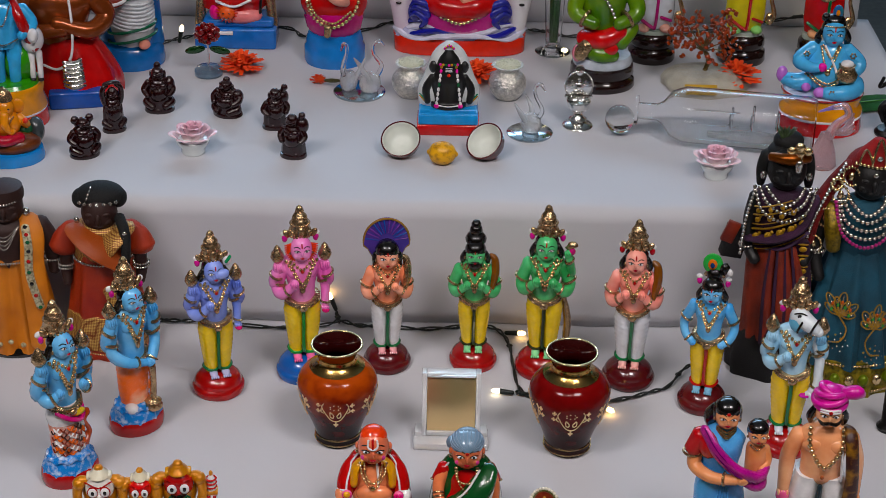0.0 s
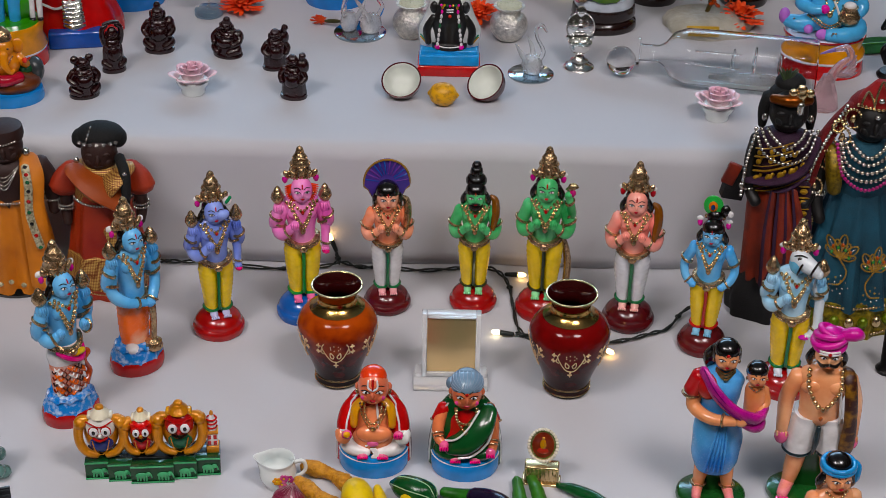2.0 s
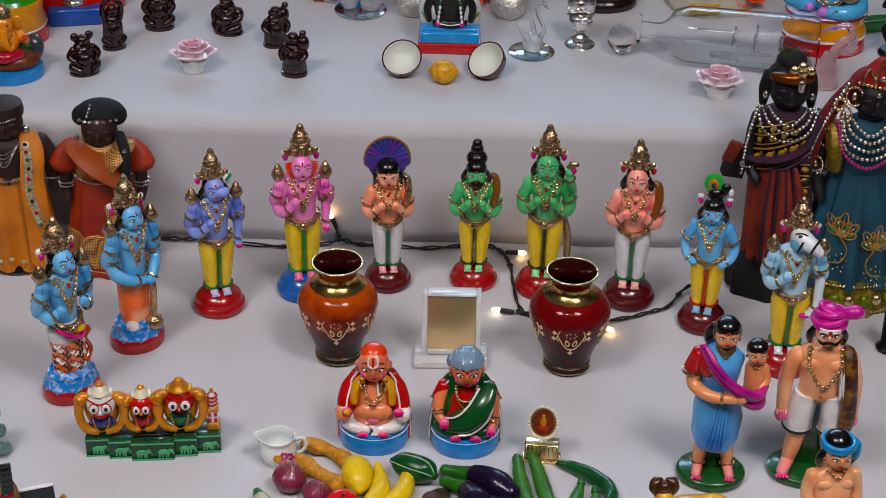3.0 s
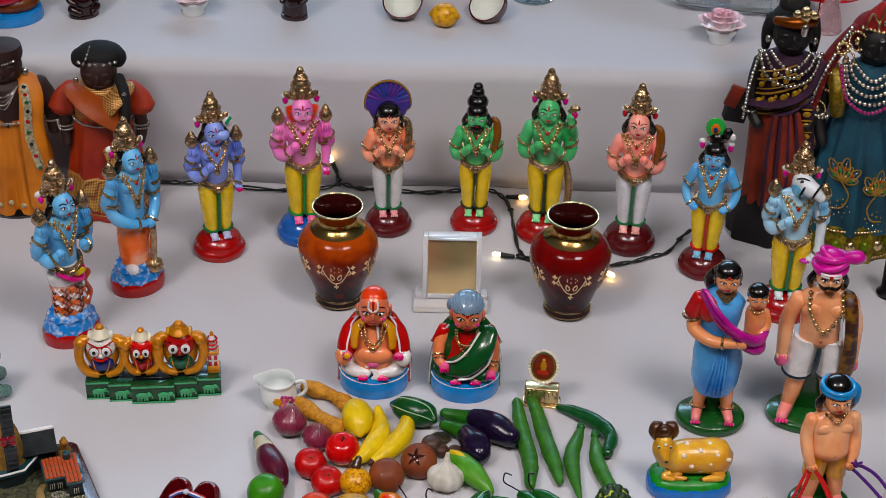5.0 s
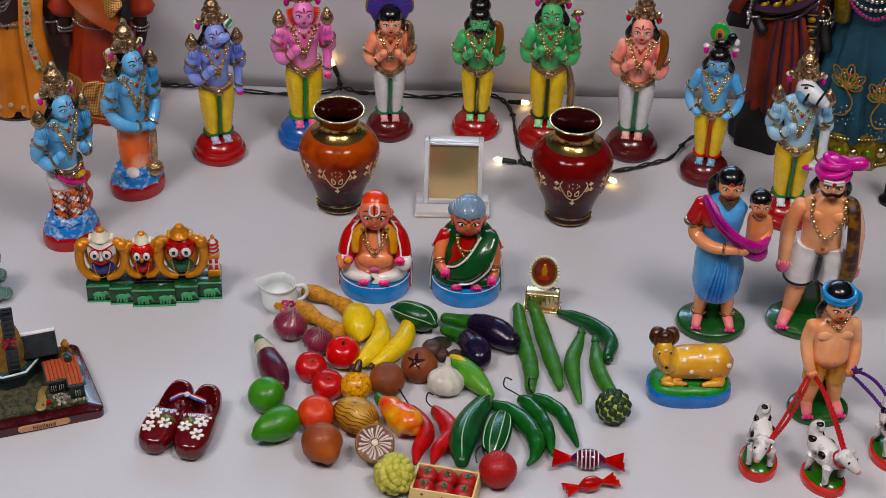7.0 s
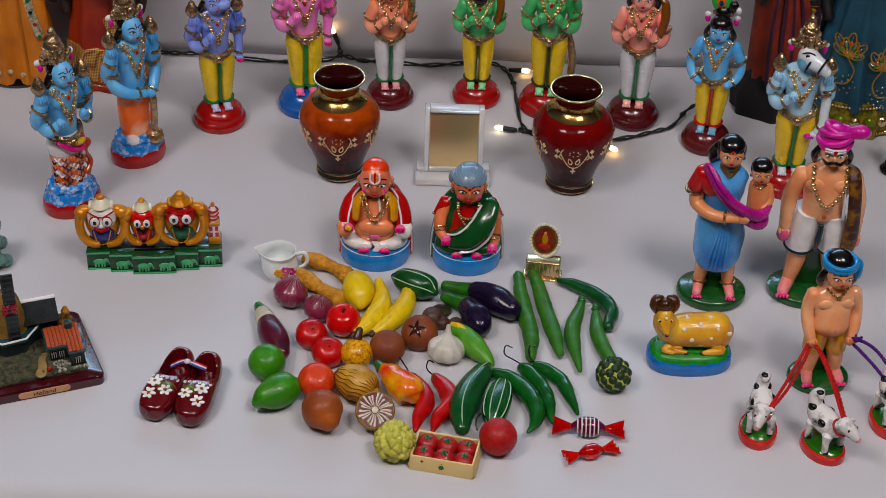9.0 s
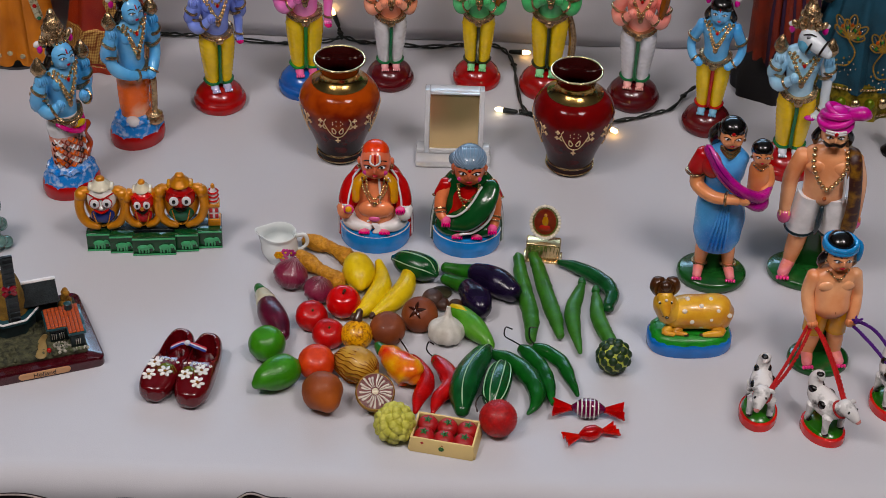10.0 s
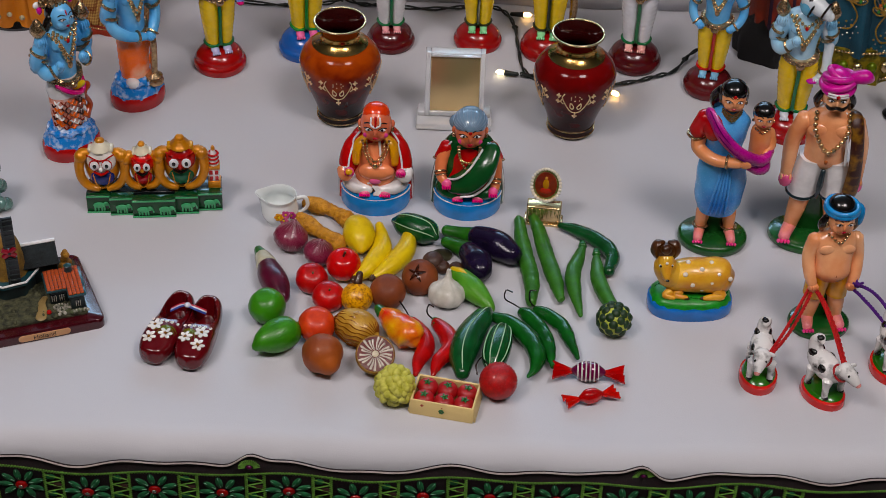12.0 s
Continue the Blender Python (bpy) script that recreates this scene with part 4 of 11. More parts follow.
# ---- carved trio on a stepped plinth ----
def trio():
    s = Shape()
    gp, dark = mat("green_elephant_frieze", "14603a", 0.3, second="7cc490", scale=120, mix_lo=0.5, mix_hi=0.62, coat=0.3), paint("14181a")
    s.box((0, 0.004, 0.0088), (0.112, 0.022, 0.0176), dark, 0.08)
    lt = paint("4c9c6c")
    for x, w, y in ((-0.046, 0.021, -0.007), (-0.027, 0.020, -0.011), (0, 0.036, -0.015), (0.027, 0.020, -0.011), (0.046, 0.021, -0.007)):
        s.box((x, y, 0.0090), (w, 0.008, 0.0180), paint("0a4022"), 0.06)
        s.box((x, y - 0.0052, 0.0172), (w, 0.0012, 0.0012), lt, 0.1)
        s.box((x, y - 0.0052, 0.0014), (w, 0.0012, 0.0012), lt, 0.1)
        for q in ((-1, 1) if w > 0.03 else (0,)):
            cx = x + q * w * 0.25
            s.ell((cx, y - 0.005, 0.0085), (0.0052, 0.0012, 0.0030), lt, 8, 6)
            s.ell((cx + 0.0055, y - 0.005, 0.0095), (0.0024, 0.0012, 0.0024), lt, 8, 6)
            s.tube([(cx + 0.0075, y - 0.0052, 0.0095), (cx + 0.0085, y - 0.0052, 0.006)], 0.0007, lt, 5, 3)
            for d in (-0.0035, -0.001, 0.002, 0.004):
                s.tube([(cx + d, y - 0.0052, 0.0075), (cx + d, y - 0.0052, 0.0035)], 0.0009, lt, 5, 2)
    og = mat("ochre_gold_paint", "c8861c", 0.3, 0.25, vary=0.25, scale=120, coat=0.3)
    for x, k, face, bib, hood in ((-0.0415, 1.12, "e4e2dc", "1c2c74", "e8e2cc"), (-0.008, 0.98, "c82c20", "b01430", "e4dcc4"), (0.0237, 1.16, "a01014", "0c5c40", "c89018")):
        fm = paint(face)
        z = 0.028
        first = len(s.v)
        s.loft([(x, 0.004, z - 0.008, 0.006 * k, 0.006), (x, 0.002, z, 0.012 * k, 0.008), (x, 0.002, z + 0.010 * k, 0.0155 * k, 0.0085), (x, 0.003, z + 0.018 * k, 0.014 * k, 0.008), (x, 0.003, z + 0.024 * k, 0.008, 0.006)], og, 18, 14)
        s.ell((x, -0.004, z + 0.004 * k), (0.0105 * k, 0.006, 0.008 * k), paint(bib), 12, 8)
        for d in (0.0058,):
            s.beads([(x - d * k * 1.25, -0.0095, z + 0.009 * k), (x - d * k * 0.8, -0.0115, z + 0.001), (x, -0.0125, z - d * 0.25), (x + d * k * 0.8, -0.0115, z + 0.001), (x + d * k * 1.25, -0.0095, z + 0.009 * k)], 0.0007, og)
        s.ell((x, -0.003, z + 0.018 * k), (0.0128 * k, 0.0084, 0.0102 * k), fm, 16, 10)
        s.box((x, 0.001, z + 0.0268 * k), (0.022 * k, 0.009, 0.0045 * k), paint(hood), 0.35)
        s.lathe([(0.009 * k, 0), (0.008 * k, 0.002), (0.005 * k, 0.004), (0.0045 * k, 0.006), (0.001, 0.008)], paint(hood) if k < 1.13 else og, (x, 0, z + 0.028 * k), 14)
        s.ell((x, 0, z + 0.034 * k), (0.0042 * k, 0.004, 0.0032), og, 10, 7)
        s.tube([(x - 0.0115 * k, -0.0085, z + 0.0265 * k), (x, -0.0112, z + 0.0225 * k), (x + 0.0115 * k, -0.0085, z + 0.0265 * k)], 0.0007, RED, 5, 8)
        for q in (-1, 1):
            e = (x + q * 0.0052 * k, -0.0107, z + 0.0185 * k)
            s.ell(e, (0.0049 * k, 0.0016, 0.0050 * k), RED, 12, 6)
            s.ell((e[0], e[1] - 0.0006, e[2]), (0.0042 * k, 0.0015, 0.0043 * k), WHITE, 12, 6)
            s.ell((e[0], e[1] - 0.0014, e[2]), (0.0019 * k, 0.0012, 0.0021 * k), BLACK, 8, 6)
            s.tube([(x + q * 0.0095 * k, 0.0, z + 0.0235 * k), (x + q * 0.0165 * k, -0.001, z + 0.0225 * k), (x + q * 0.0195 * k, -0.003, z + 0.013 * k), (x + q * 0.0180 * k, -0.005, z + 0.004 * k), (x + q * 0.0125 * k, -0.006, z - 0.003 * k), (x + q * 0.004 * k, -0.007, z - 0.0055 * k)], [0.0034, 0.0052, 0.0048, 0.0044, 0.0038, 0.0026], og, 10, 22)
            s.ell((x + q * 0.0175 * k, -0.002, z + 0.0215 * k), (0.0064, 0.0062, 0.0058), og, 10, 7)
        s.tube([(x - 0.006 * k, -0.0105, z + 0.0125 * k), (x, -0.0118, z + 0.0105 * k), (x + 0.006 * k, -0.0105, z + 0.0125 * k)], 0.0011, RED if 1.0 < k < 1.14 else BLACK, 6, 8)
        s.ell((x, -0.0112, z + 0.0145 * k), (0.0022, 0.0016, 0.002), og if k < 1.0 else fm, 8, 6)
        narrow = 0.86 if k > 1 else 0.76
        for v in s.v[first:]:
            v[:, 0] = x + (v[:, 0] - x) * narrow
    # small temple tower at the end
    tx = 0.0505
    s.box((tx, 0.0, 0.0215), (0.0105, 0.010, 0.007), og, 0.1)
    s.box((tx, 0.0, 0.031), (0.0085, 0.008, 0.013), WHITE, 0.12)
    s.box((tx, 0.0, 0.0385), (0.0105, 0.0095, 0.003), og, 0.15)
    s.loft([(tx, 0.0, 0.039, 0.0042, 0.004), (tx, 0.0, 0.049, 0.0036, 0.0036), (tx, 0.0, 0.055, 0.0014, 0.0014)], WHITE, 12)
    for dx in (-0.0024, 0.0024):
        for z in (0.028, 0.034):
            s.box((tx + dx, -0.0042, z), (0.0028, 0.001, 0.0038), RED, 0.1)
    for z in (0.043, 0.047, 0.051):
        s.tube([(tx + 0.0042 * math.cos(a), 0.0042 * math.sin(a), z) for a in np.linspace(0, 6.2832, 9)], 0.0009, RED, 5, 14)
    s.ell((tx, 0.0, 0.056), (0.0018, 0.0018, 0.003), og, 8, 6)
    thing("carved_trio_figurine", s, pose(-0.241, -0.248, 0, 0, 0, 5.5), "three round-eyed carved idols with gold arms on stepped green plinth", "figurine")


trio()


# ---- porcelain jug ----
PORC = mat("white_porcelain", "e2e6e4", 0.12, vary=0.03, bump=0.02, coat=0.5)
jug = thing("porcelain_jug", None, pose(-0.134, -0.265, 0, 0, 0, 0), "small white porcelain jug with painted pink and yellow flowers", "jug")
s = Shape()
s.shell([(0.0005, 0.0), (0.0105, 0.0), (0.0118, 0.002), (0.0150, 0.008), (0.0155, 0.014), (0.0144, 0.020), (0.0138, 0.023), (0.0146, 0.0265), (0.0137, 0.0266), (0.0128, 0.023), (0.0133, 0.019), (0.0145, 0.015), (0.0135, 0.008), (0.009, 0.003), (0.0005, 0.0026)], PORC, 36, 44)
v = s.v[0]
lip = (v[:, 2] > 0.016) * np.clip((v[:, 2] - 0.016) / 0.0105, 0, 1) * np.exp(-((np.arctan2(v[:, 1], -v[:, 0])) / 0.5) ** 2)
v[:, 0] -= 0.006 * lip
v[:, 2] += 0.002 * lip
part("body", s, jug)
s = Shape()
s.tube([(0.0135, 0, 0.0235), (0.021, 0, 0.025), (0.0235, 0, 0.018), (0.0205, 0, 0.012), (0.0150, 0, 0.009)], [0.0018, 0.0019, 0.0017, 0.0016, 0.0016], PORC, 8, 20)
part("handle", s, jug)
for a, z, c in ((0.42, 0.0165, "c0508c"), (0.05, 0.0145, "d8982c"), (0.75, 0.0140, "a83c78"), (0.30, 0.0110, "c8688c")):
    s = Shape()
    for k in range(6):
        b = k * 1.047
        s.ell((0.0156 * math.sin(a) + 0.0025 * math.cos(b), -0.0156 * math.cos(a) - 0.0002, z + 0.0025 * math.sin(b)), (0.0017, 0.0006, 0.0017), paint(c), 8, 5)
    s.ell((0.0156 * math.sin(a), -0.0156 * math.cos(a) - 0.0005, z), (0.001, 0.0006, 0.001), paint("e0c030"), 8, 5)
    part("painted_flower", s, jug)


# ---- toy fruit and vegetables ----
def pome(s, r, material, sx=1.0, sz=0.9, dimple=0.12, lobes=0, depth=0.0, point=0.0):
    """A round fruit with dimpled ends, resting at z 0."""
    prof = []
    for k in range(17):
        a = math.pi * k / 16
        z = -math.cos(a) * sz
        z += dimple * math.exp(-((math.pi - a) / 0.35) ** 2) * -1 + dimple * 0.6 * math.exp(-(a / 0.35) ** 2)
        z += point * math.exp(-((math.pi - a) / 0.3) ** 2)
        prof.append((r * max(math.sin(a), 0.001), r * (z + sz)))
    s.lathe(prof, material, seg=32, sx=sx, ripple=(lambda i, w: depth * (abs(math.cos(w * lobes / 2)) ** 0.6 - 1)) if lobes else None)


def plaster(h, second=None, rough=0.42, scale=90, lo=0.45, hi=0.6, **k):
    return mat("painted_clay_" + h, h, rough, second=second, scale=scale, mix_lo=lo, mix_hi=hi, bump=0.2, fine=900, coat=0.12, **k)


def round_fruit(kind, label, x, y, r, material, stem=None, lean=(0, 0, 0), **kw):
    ob = thing(kind, None, pose(x, y, 0, *lean), label, "toy " + kind.split("_")[-1], "heap of toy fruit and vegetables")
    s = Shape()
    pome(s, r, material, **kw)
    part("body", s, ob)
    if stem:
        top = max(p[:, 2].max() for p in s.v) - r * 0.16
        s = Shape()
        stem(s, r, top)
        part("stem", s, ob)
    return ob


LEAF, BROWN = paint("1f5c26", 0.4), paint("3c2010", 0.5)


def star_leaf(s, r, z):
    for k in range(5):
        a = k * 1.2566 + 0.3
        s.tube([(0, 0, z), (0.22 * r * math.cos(a), 0.22 * r * math.sin(a), z + 0.1 * r), (0.42 * r * math.cos(a), 0.42 * r * math.sin(a), z + 0.08 * r)], [0.09 * r, 0.1 * r, 0.02 * r], LEAF, 6, 6, flat=(1, 0.5))
    s.tube([(0, 0, z), (0, 0, z + 0.28 * r)], 0.06 * r, LEAF, 6, 2)


def stub(s, r, z):
    s.tube([(0, 0, z - 0.1 * r), (0.03 * r, 0, z + 0.2 * r), (0.1 * r, 0, z + 0.42 * r)], [0.09 * r, 0.07 * r, 0.09 * r], BROWN, 7, 6)


def dot(s, r, z):
    s.ell((0, 0, z + 0.05 * r), (0.14 * r, 0.14 * r, 0.08 * r), LEAF, 8, 5)


OGROUP = "heap of toy fruit and vegetables"
TOMATO = plaster("c41a12", "98140c", 0.3)
round_fruit("tomato", "glossy red toy tomato with green stem mark", -0.102, -0.348, 0.0132, TOMATO, star_leaf, sz=0.86, lobes=5, depth=0.05, lean=(25, 8, 0))
round_fruit("tomato", "glossy red toy tomato with green stem mark", -0.087, -0.371, 0.0132, TOMATO, star_leaf, sz=0.86, lobes=5, depth=0.05, lean=(20, -8, 40))


def graded(name, low, high, z0, z1, rough=0.28):
    """Paint that passes from one colour to another with height, blotched by noise."""
    m = mat(name, high, rough, vary=0.1, coat=0.3)
    nt = m.node_tree
    tc, sep, n = nt.nodes.new("ShaderNodeTexCoord"), nt.nodes.new("ShaderNodeSeparateXYZ"), nt.nodes.new("ShaderNodeTexNoise")
    n.inputs["Scale"].default_value = 160
    nt.links.new(tc.outputs["Object"], sep.inputs[0])
    nt.links.new(tc.outputs["Object"], n.inputs["Vector"])
    a = nt.nodes.new("ShaderNodeMath")
    a.operation = "MULTIPLY_ADD"
    a.inputs[1].default_value = (z1 - z0) * 0.9
    nt.links.new(n.outputs["Fac"], a.inputs[0])
    nt.links.new(sep.outputs["Z"], a.inputs[2])
    mr = nt.nodes.new("ShaderNodeMapRange")
    mr.inputs["From Min"].default_value, mr.inputs["From Max"].default_value = z0 + (z1 - z0) * 0.4, z1 + (z1 - z0) * 0.4
    nt.links.new(a.outputs[0], mr.inputs["Value"])
    ramp = nt.nodes.new("ShaderNodeValToRGB")
    ramp.color_ramp.elements[0].color, ramp.color_ramp.elements[1].color = (*lin(low), 1), (*lin(high), 1)
    nt.links.new(mr.outputs["Result"], ramp.inputs["Fac"])
    nt.links.new(ramp.outputs["Color"], nt.nodes["Principled BSDF"].inputs["Base Color"])
    return m


round_fruit("apple", "shiny red toy apple with yellow underside", -0.076, -0.334, 0.0142, graded("apple_skin", "d8b020", "c00c12", 0.002, 0.012, 0.18), stub, sz=0.92, dimple=0.2, lean=(12, 0, 0))
ONION = mat("painted_onion", "66142e", 0.28, second="8c4458", scale=50, mix_lo=0.25, mix_hi=0.5, coat=0.3)


def onion(x, y, r, rz):
    ob = thing("onion", None, pose(x, y, 0.001, 0, 14, rz), "purple toy onion with a pointed tip and fine veins", "toy onion", OGROUP)
    s = Shape()
    s.lathe([(0.002, 0), (r * 0.7, r * 0.2), (r, r * 0.75), (r * 0.88, r * 1.15), (r * 0.5, r * 1.5), (r * 0.2, r * 1.75), (r * 0.06, r * 2.05)], ONION, seg=40, n=22, ripple=lambda i, w: 0.02 * math.cos(13 * w))
    part("bulb", s, ob)
    s = Shape()
    for k in range(16):
        a = k * 0.3927
        s.tube([(r * 0.72 * math.cos(a), r * 0.72 * math.sin(a), r * 0.2), (r * 1.015 * math.cos(a), r * 1.015 * math.sin(a), r * 0.75), (r * 0.51 * math.cos(a), r * 0.51 * math.sin(a), r * 1.5), (r * 0.06 * math.cos(a), r * 0.06 * math.sin(a), r * 2.0)], 0.00022, paint("b08c94"), 4, 12)
    part("skin_veins", s, ob)


onion(-0.124, -0.303, 0.0142, 20)
onion(-0.099, -0.318, 0.0124, -40)


def pod(kind, label, pts, radii, material, seg=12, n=22, ripple=None, flat=(1, 1), cat=None):
    """A curved vegetable along a line of (x, y[, z]) on the table: an Empty and its body."""
    p0 = np.array(pts[0][:2])
    ob = thing(kind, None, pose(p0[0], p0[1], 0), label, cat or "toy " + kind.split("_")[-1], OGROUP)
    s = Shape()
    q = [(p[0] - p0[0], p[1] - p0[1], p[2] if len(p) > 2 else max(radii)) for p in pts]
    s.tube(q, radii, material, seg, n, flat)
    if ripple:
        s.v[0] = np.array([v + ripple(v) for v in s.v[0]])
    part("body", s, ob)
    return ob, q


def lump(amp, fr):
    return lambda v: np.array(noise.noise_vector(Vector((v[0] * fr, v[1] * fr, v[2] * fr)))) * amp


SHELL = mat("peanut_shell", "cc9648", 0.6, second="a06c2a", scale=220, mix_lo=0.4, mix_hi=0.6, bump=0.8, fine=420, depth=0.002)
pod("peanut", "ochre toy peanut in its ridged shell", [(-0.113, -0.250), (-0.102, -0.254), (-0.090, -0.260), (-0.077, -0.272)], [0.0058, 0.0070, 0.0050, 0.0078], SHELL, 20, 60, lump(0.0009, 380))
pod("peanut", "ochre toy peanut in its ridged shell", [(-0.117, -0.272), (-0.108, -0.281), (-0.097, -0.291), (-0.081, -0.305)], [0.0058, 0.0072, 0.0052, 0.0080], SHELL, 20, 60, lump(0.0009, 380))
YEL = plaster("dcc01c", "c8a818", 0.36, 150, 0.30, 0.42)
ob, q = pod("lemon", "bright yellow toy lemon", [(-0.070, -0.277, 0.0135), (-0.069, -0.283, 0.013), (-0.066, -0.296, 0.0135), (-0.064, -0.309, 0.013), (-0.063, -0.317, 0.012)], [0.003, 0.0095, 0.0135, 0.0105, 0.004], YEL, 18, 24)
for pts in ([(-0.050, -0.282, 0.012), (-0.047, -0.296), (-0.047, -0.314), (-0.055, -0.334), (-0.066, -0.349)], [(-0.025, -0.280, 0.012), (-0.025, -0.296), (-0.028, -0.314), (-0.038, -0.332), (-0.051, -0.347)]):
    ob, q = pod("banana", "yellow toy banana with a brown tip", pts, [0.0032, 0.0065, 0.0088, 0.0078, 0.0034], YEL, 10, 24)
    s = Shape()
    s.tube([q[-1], (q[-1][0] - 0.002, q[-1][1] - 0.003, q[-1][2])], [0.0032, 0.0024], BROWN, 8, 3)
    part("tip", s, ob)
PURPLE = plaster("57182c", "3a0c1e", 0.3)
ob, q = pod("brinjal", "slender maroon toy brinjal with green cap", [(-0.137, -0.340, 0.0105), (-0.133, -0.352), (-0.127, -0.364), (-0.121, -0.379)], [0.0085, 0.0108, 0.0102, 0.0055], PURPLE, 14, 22)
s = Shape()
s.tube([(-0.010, 0.022, 0.0105), (-0.007, 0.016, 0.0105)], [0.0035, 0.0052], LEAF, 9, 4)
s.tube([(-0.006, 0.0135, 0.0105), (-0.001, 0.002, 0.0105)], [0.0062, 0.0088], paint("c4bfa8"), 10, 5)
part("cap", s, ob)
LIME = plaster("448826", "34701c", 0.35)
round_fruit("guava", "round green toy guava", -0.130, -0.390, 0.0148, LIME, dot, sz=0.95, lobes=4, depth=0.03, lean=(10, -10, 0))
pod("mango", "green toy mango lying on its side", [(-0.137, -0.438, 0.011), (-0.131, -0.434), (-0.122, -0.427), (-0.112, -0.419), (-0.107, -0.414)], [0.004, 0.0095, 0.0132, 0.0118, 0.004], LIME, 18, 22)
round_fruit("orange", "orange toy fruit with a dimpled peel", -0.093, -0.407, 0.0146, plaster("d4541a", "b83e10", 0.4, 120), dot, sz=0.92, lean=(20, 0, 10))
CLAY = plaster("a4582c", "7e3e1c", 0.55, 45)
pod("potato", "brown oval toy potato", [(-0.089, -0.436, 0.015), (-0.087, -0.443), (-0.083, -0.452), (-0.079, -0.459, 0.014)], [0.009, 0.0148, 0.0155, 0.0095], CLAY, 20, 24, lump(0.0004, 90))
ob = round_fruit("papaya", "speckled yellow toy fruit with a brown stem", -0.063, -0.379, 0.0128, plaster("dca41c", "7c3c08", 0.3, 420, 0.40, 0.44), None, sz=0.95, point=0.25, lean=(-10, 0, 0))
s = Shape()
s.tube([(0, 0.002, 0.024), (0.002, 0.006, 0.031)], [0.0042, 0.0028], BROWN, 8, 4)
part("stem", s, ob)
SAP = plaster("8a4a2a", "6c3620", 0.6, 60)
round_fruit("sapota", "matt brown toy sapota", -0.039, -0.366, 0.0144, SAP, None, sz=0.95, lean=(15, 0, 0))
ob = round_fruit("sapota", "matt brown toy sapota with a star-shaped crown", -0.011, -0.340, 0.0148, SAP, None, sz=0.95, lean=(35, -15, 0))
s = Shape()
for k in range(5):
    a = k * 1.2566
    s.tube([(0, 0, 0.0275), (0.004 * math.cos(a), 0.004 * math.sin(a), 0.0278), (0.0075 * math.cos(a), 0.0075 * math.sin(a), 0.0262)], [0.0014, 0.0013, 0.0004], paint("38190f"), 5, 5)
part("crown_leaf", s, ob)
MELON = plaster("c49c52", "a47a38", 0.45)
ob, q = pod("melon", "tan toy melon with brown scribbled stripes", [(-0.077, -0.405, 0.0135), (-0.071, -0.408), (-0.061, -0.414), (-0.051, -0.421), (-0.046, -0.424)], [0.004, 0.0105, 0.0142, 0.0115, 0.004], MELON, 20, 24)
s = Shape()
ax = np.array([0.83, -0.52, 0])
for k in range(24):
    a0 = k * 0.2618
    pts = []
    for j in range(9):
        u = j / 8
        rr = np.interp(u, (0, 0.15, 0.5, 0.85, 1), (0.0045, 0.0110, 0.0146, 0.0120, 0.0045))
        a = a0 + 0.06 * math.sin(j * 2.1 + k)
        pts.append(np.array([0, 0, 0.0135]) + ax * 0.0375 * u + rr * (math.cos(a) * np.array([0.52, 0.83, 0]) + math.sin(a) * np.array([0, 0, 1])))
    s.tube(pts, 0.00042, paint("74401c"), 5, 18)
part("stripes", s, ob)
ob = thing("melon_half", None, pose(-0.046, -0.440, 0.004, 34, 4, 0), "halved toy melon showing pale radiating seeds", "toy melon", OGROUP)
s = Shape()
s.lathe([(0.002, 0), (0.0085, 0.002), (0.0135, 0.008), (0.0150, 0.014), (0.0150, 0.0175), (0.0142, 0.0185), (0.002, 0.0187)], plaster("a07830", "7c5a20", 0.45), seg=32)
part("rind", s, ob)
s = Shape()
s.lathe([(0.0138, 0.0184), (0.0136, 0.0192), (0.001, 0.0194)], paint("5a1c1a"), seg=32)
s.ell((0, 0, 0.0192), (0.0028, 0.0028, 0.0008), paint("e0d4bc"), 10, 5)
face = part("cut_face", s, ob)
for k in range(21):
    a, out = k * 0.2992 + 0.05 * math.sin(k * 2.3), 0.0118 + 0.0014 * math.sin(k * 1.7)
    s = Shape()
    s.tube([(0.0034 * math.cos(a), 0.0034 * math.sin(a), 0.0193), (0.008 * math.cos(a + 0.05), 0.008 * math.sin(a + 0.05), 0.0194), (out * math.cos(a), out * math.sin(a), 0.0192)], [0.0003, 0.0007, 0.0011], paint("dcd2c8"), 5, 6)
    part("seed", s, face)
ob, q = pod("capsicum", "yellow and orange-red toy capsicum with green stalk", [(-0.041, -0.395, 0.012), (-0.036, -0.400), (-0.028, -0.411), (-0.019, -0.421), (-0.016, -0.425, 0.010)], [0.0055, 0.0086, 0.0112, 0.0122, 0.006], mat("capsicum_paint", "e0a81c", 0.28, second="d03a10", scale=55, mix_lo=0.46, mix_hi=0.56, coat=0.4), 18, 22, lump(0.001, 150))
s = Shape()
s.tube([(-0.001, 0.001, 0.012), (-0.005, 0.006, 0.013)], [0.0055, 0.0034], LEAF, 9, 5)
part("stalk", s, ob)
CHILI = plaster("b81414", "900c0c", 0.25)
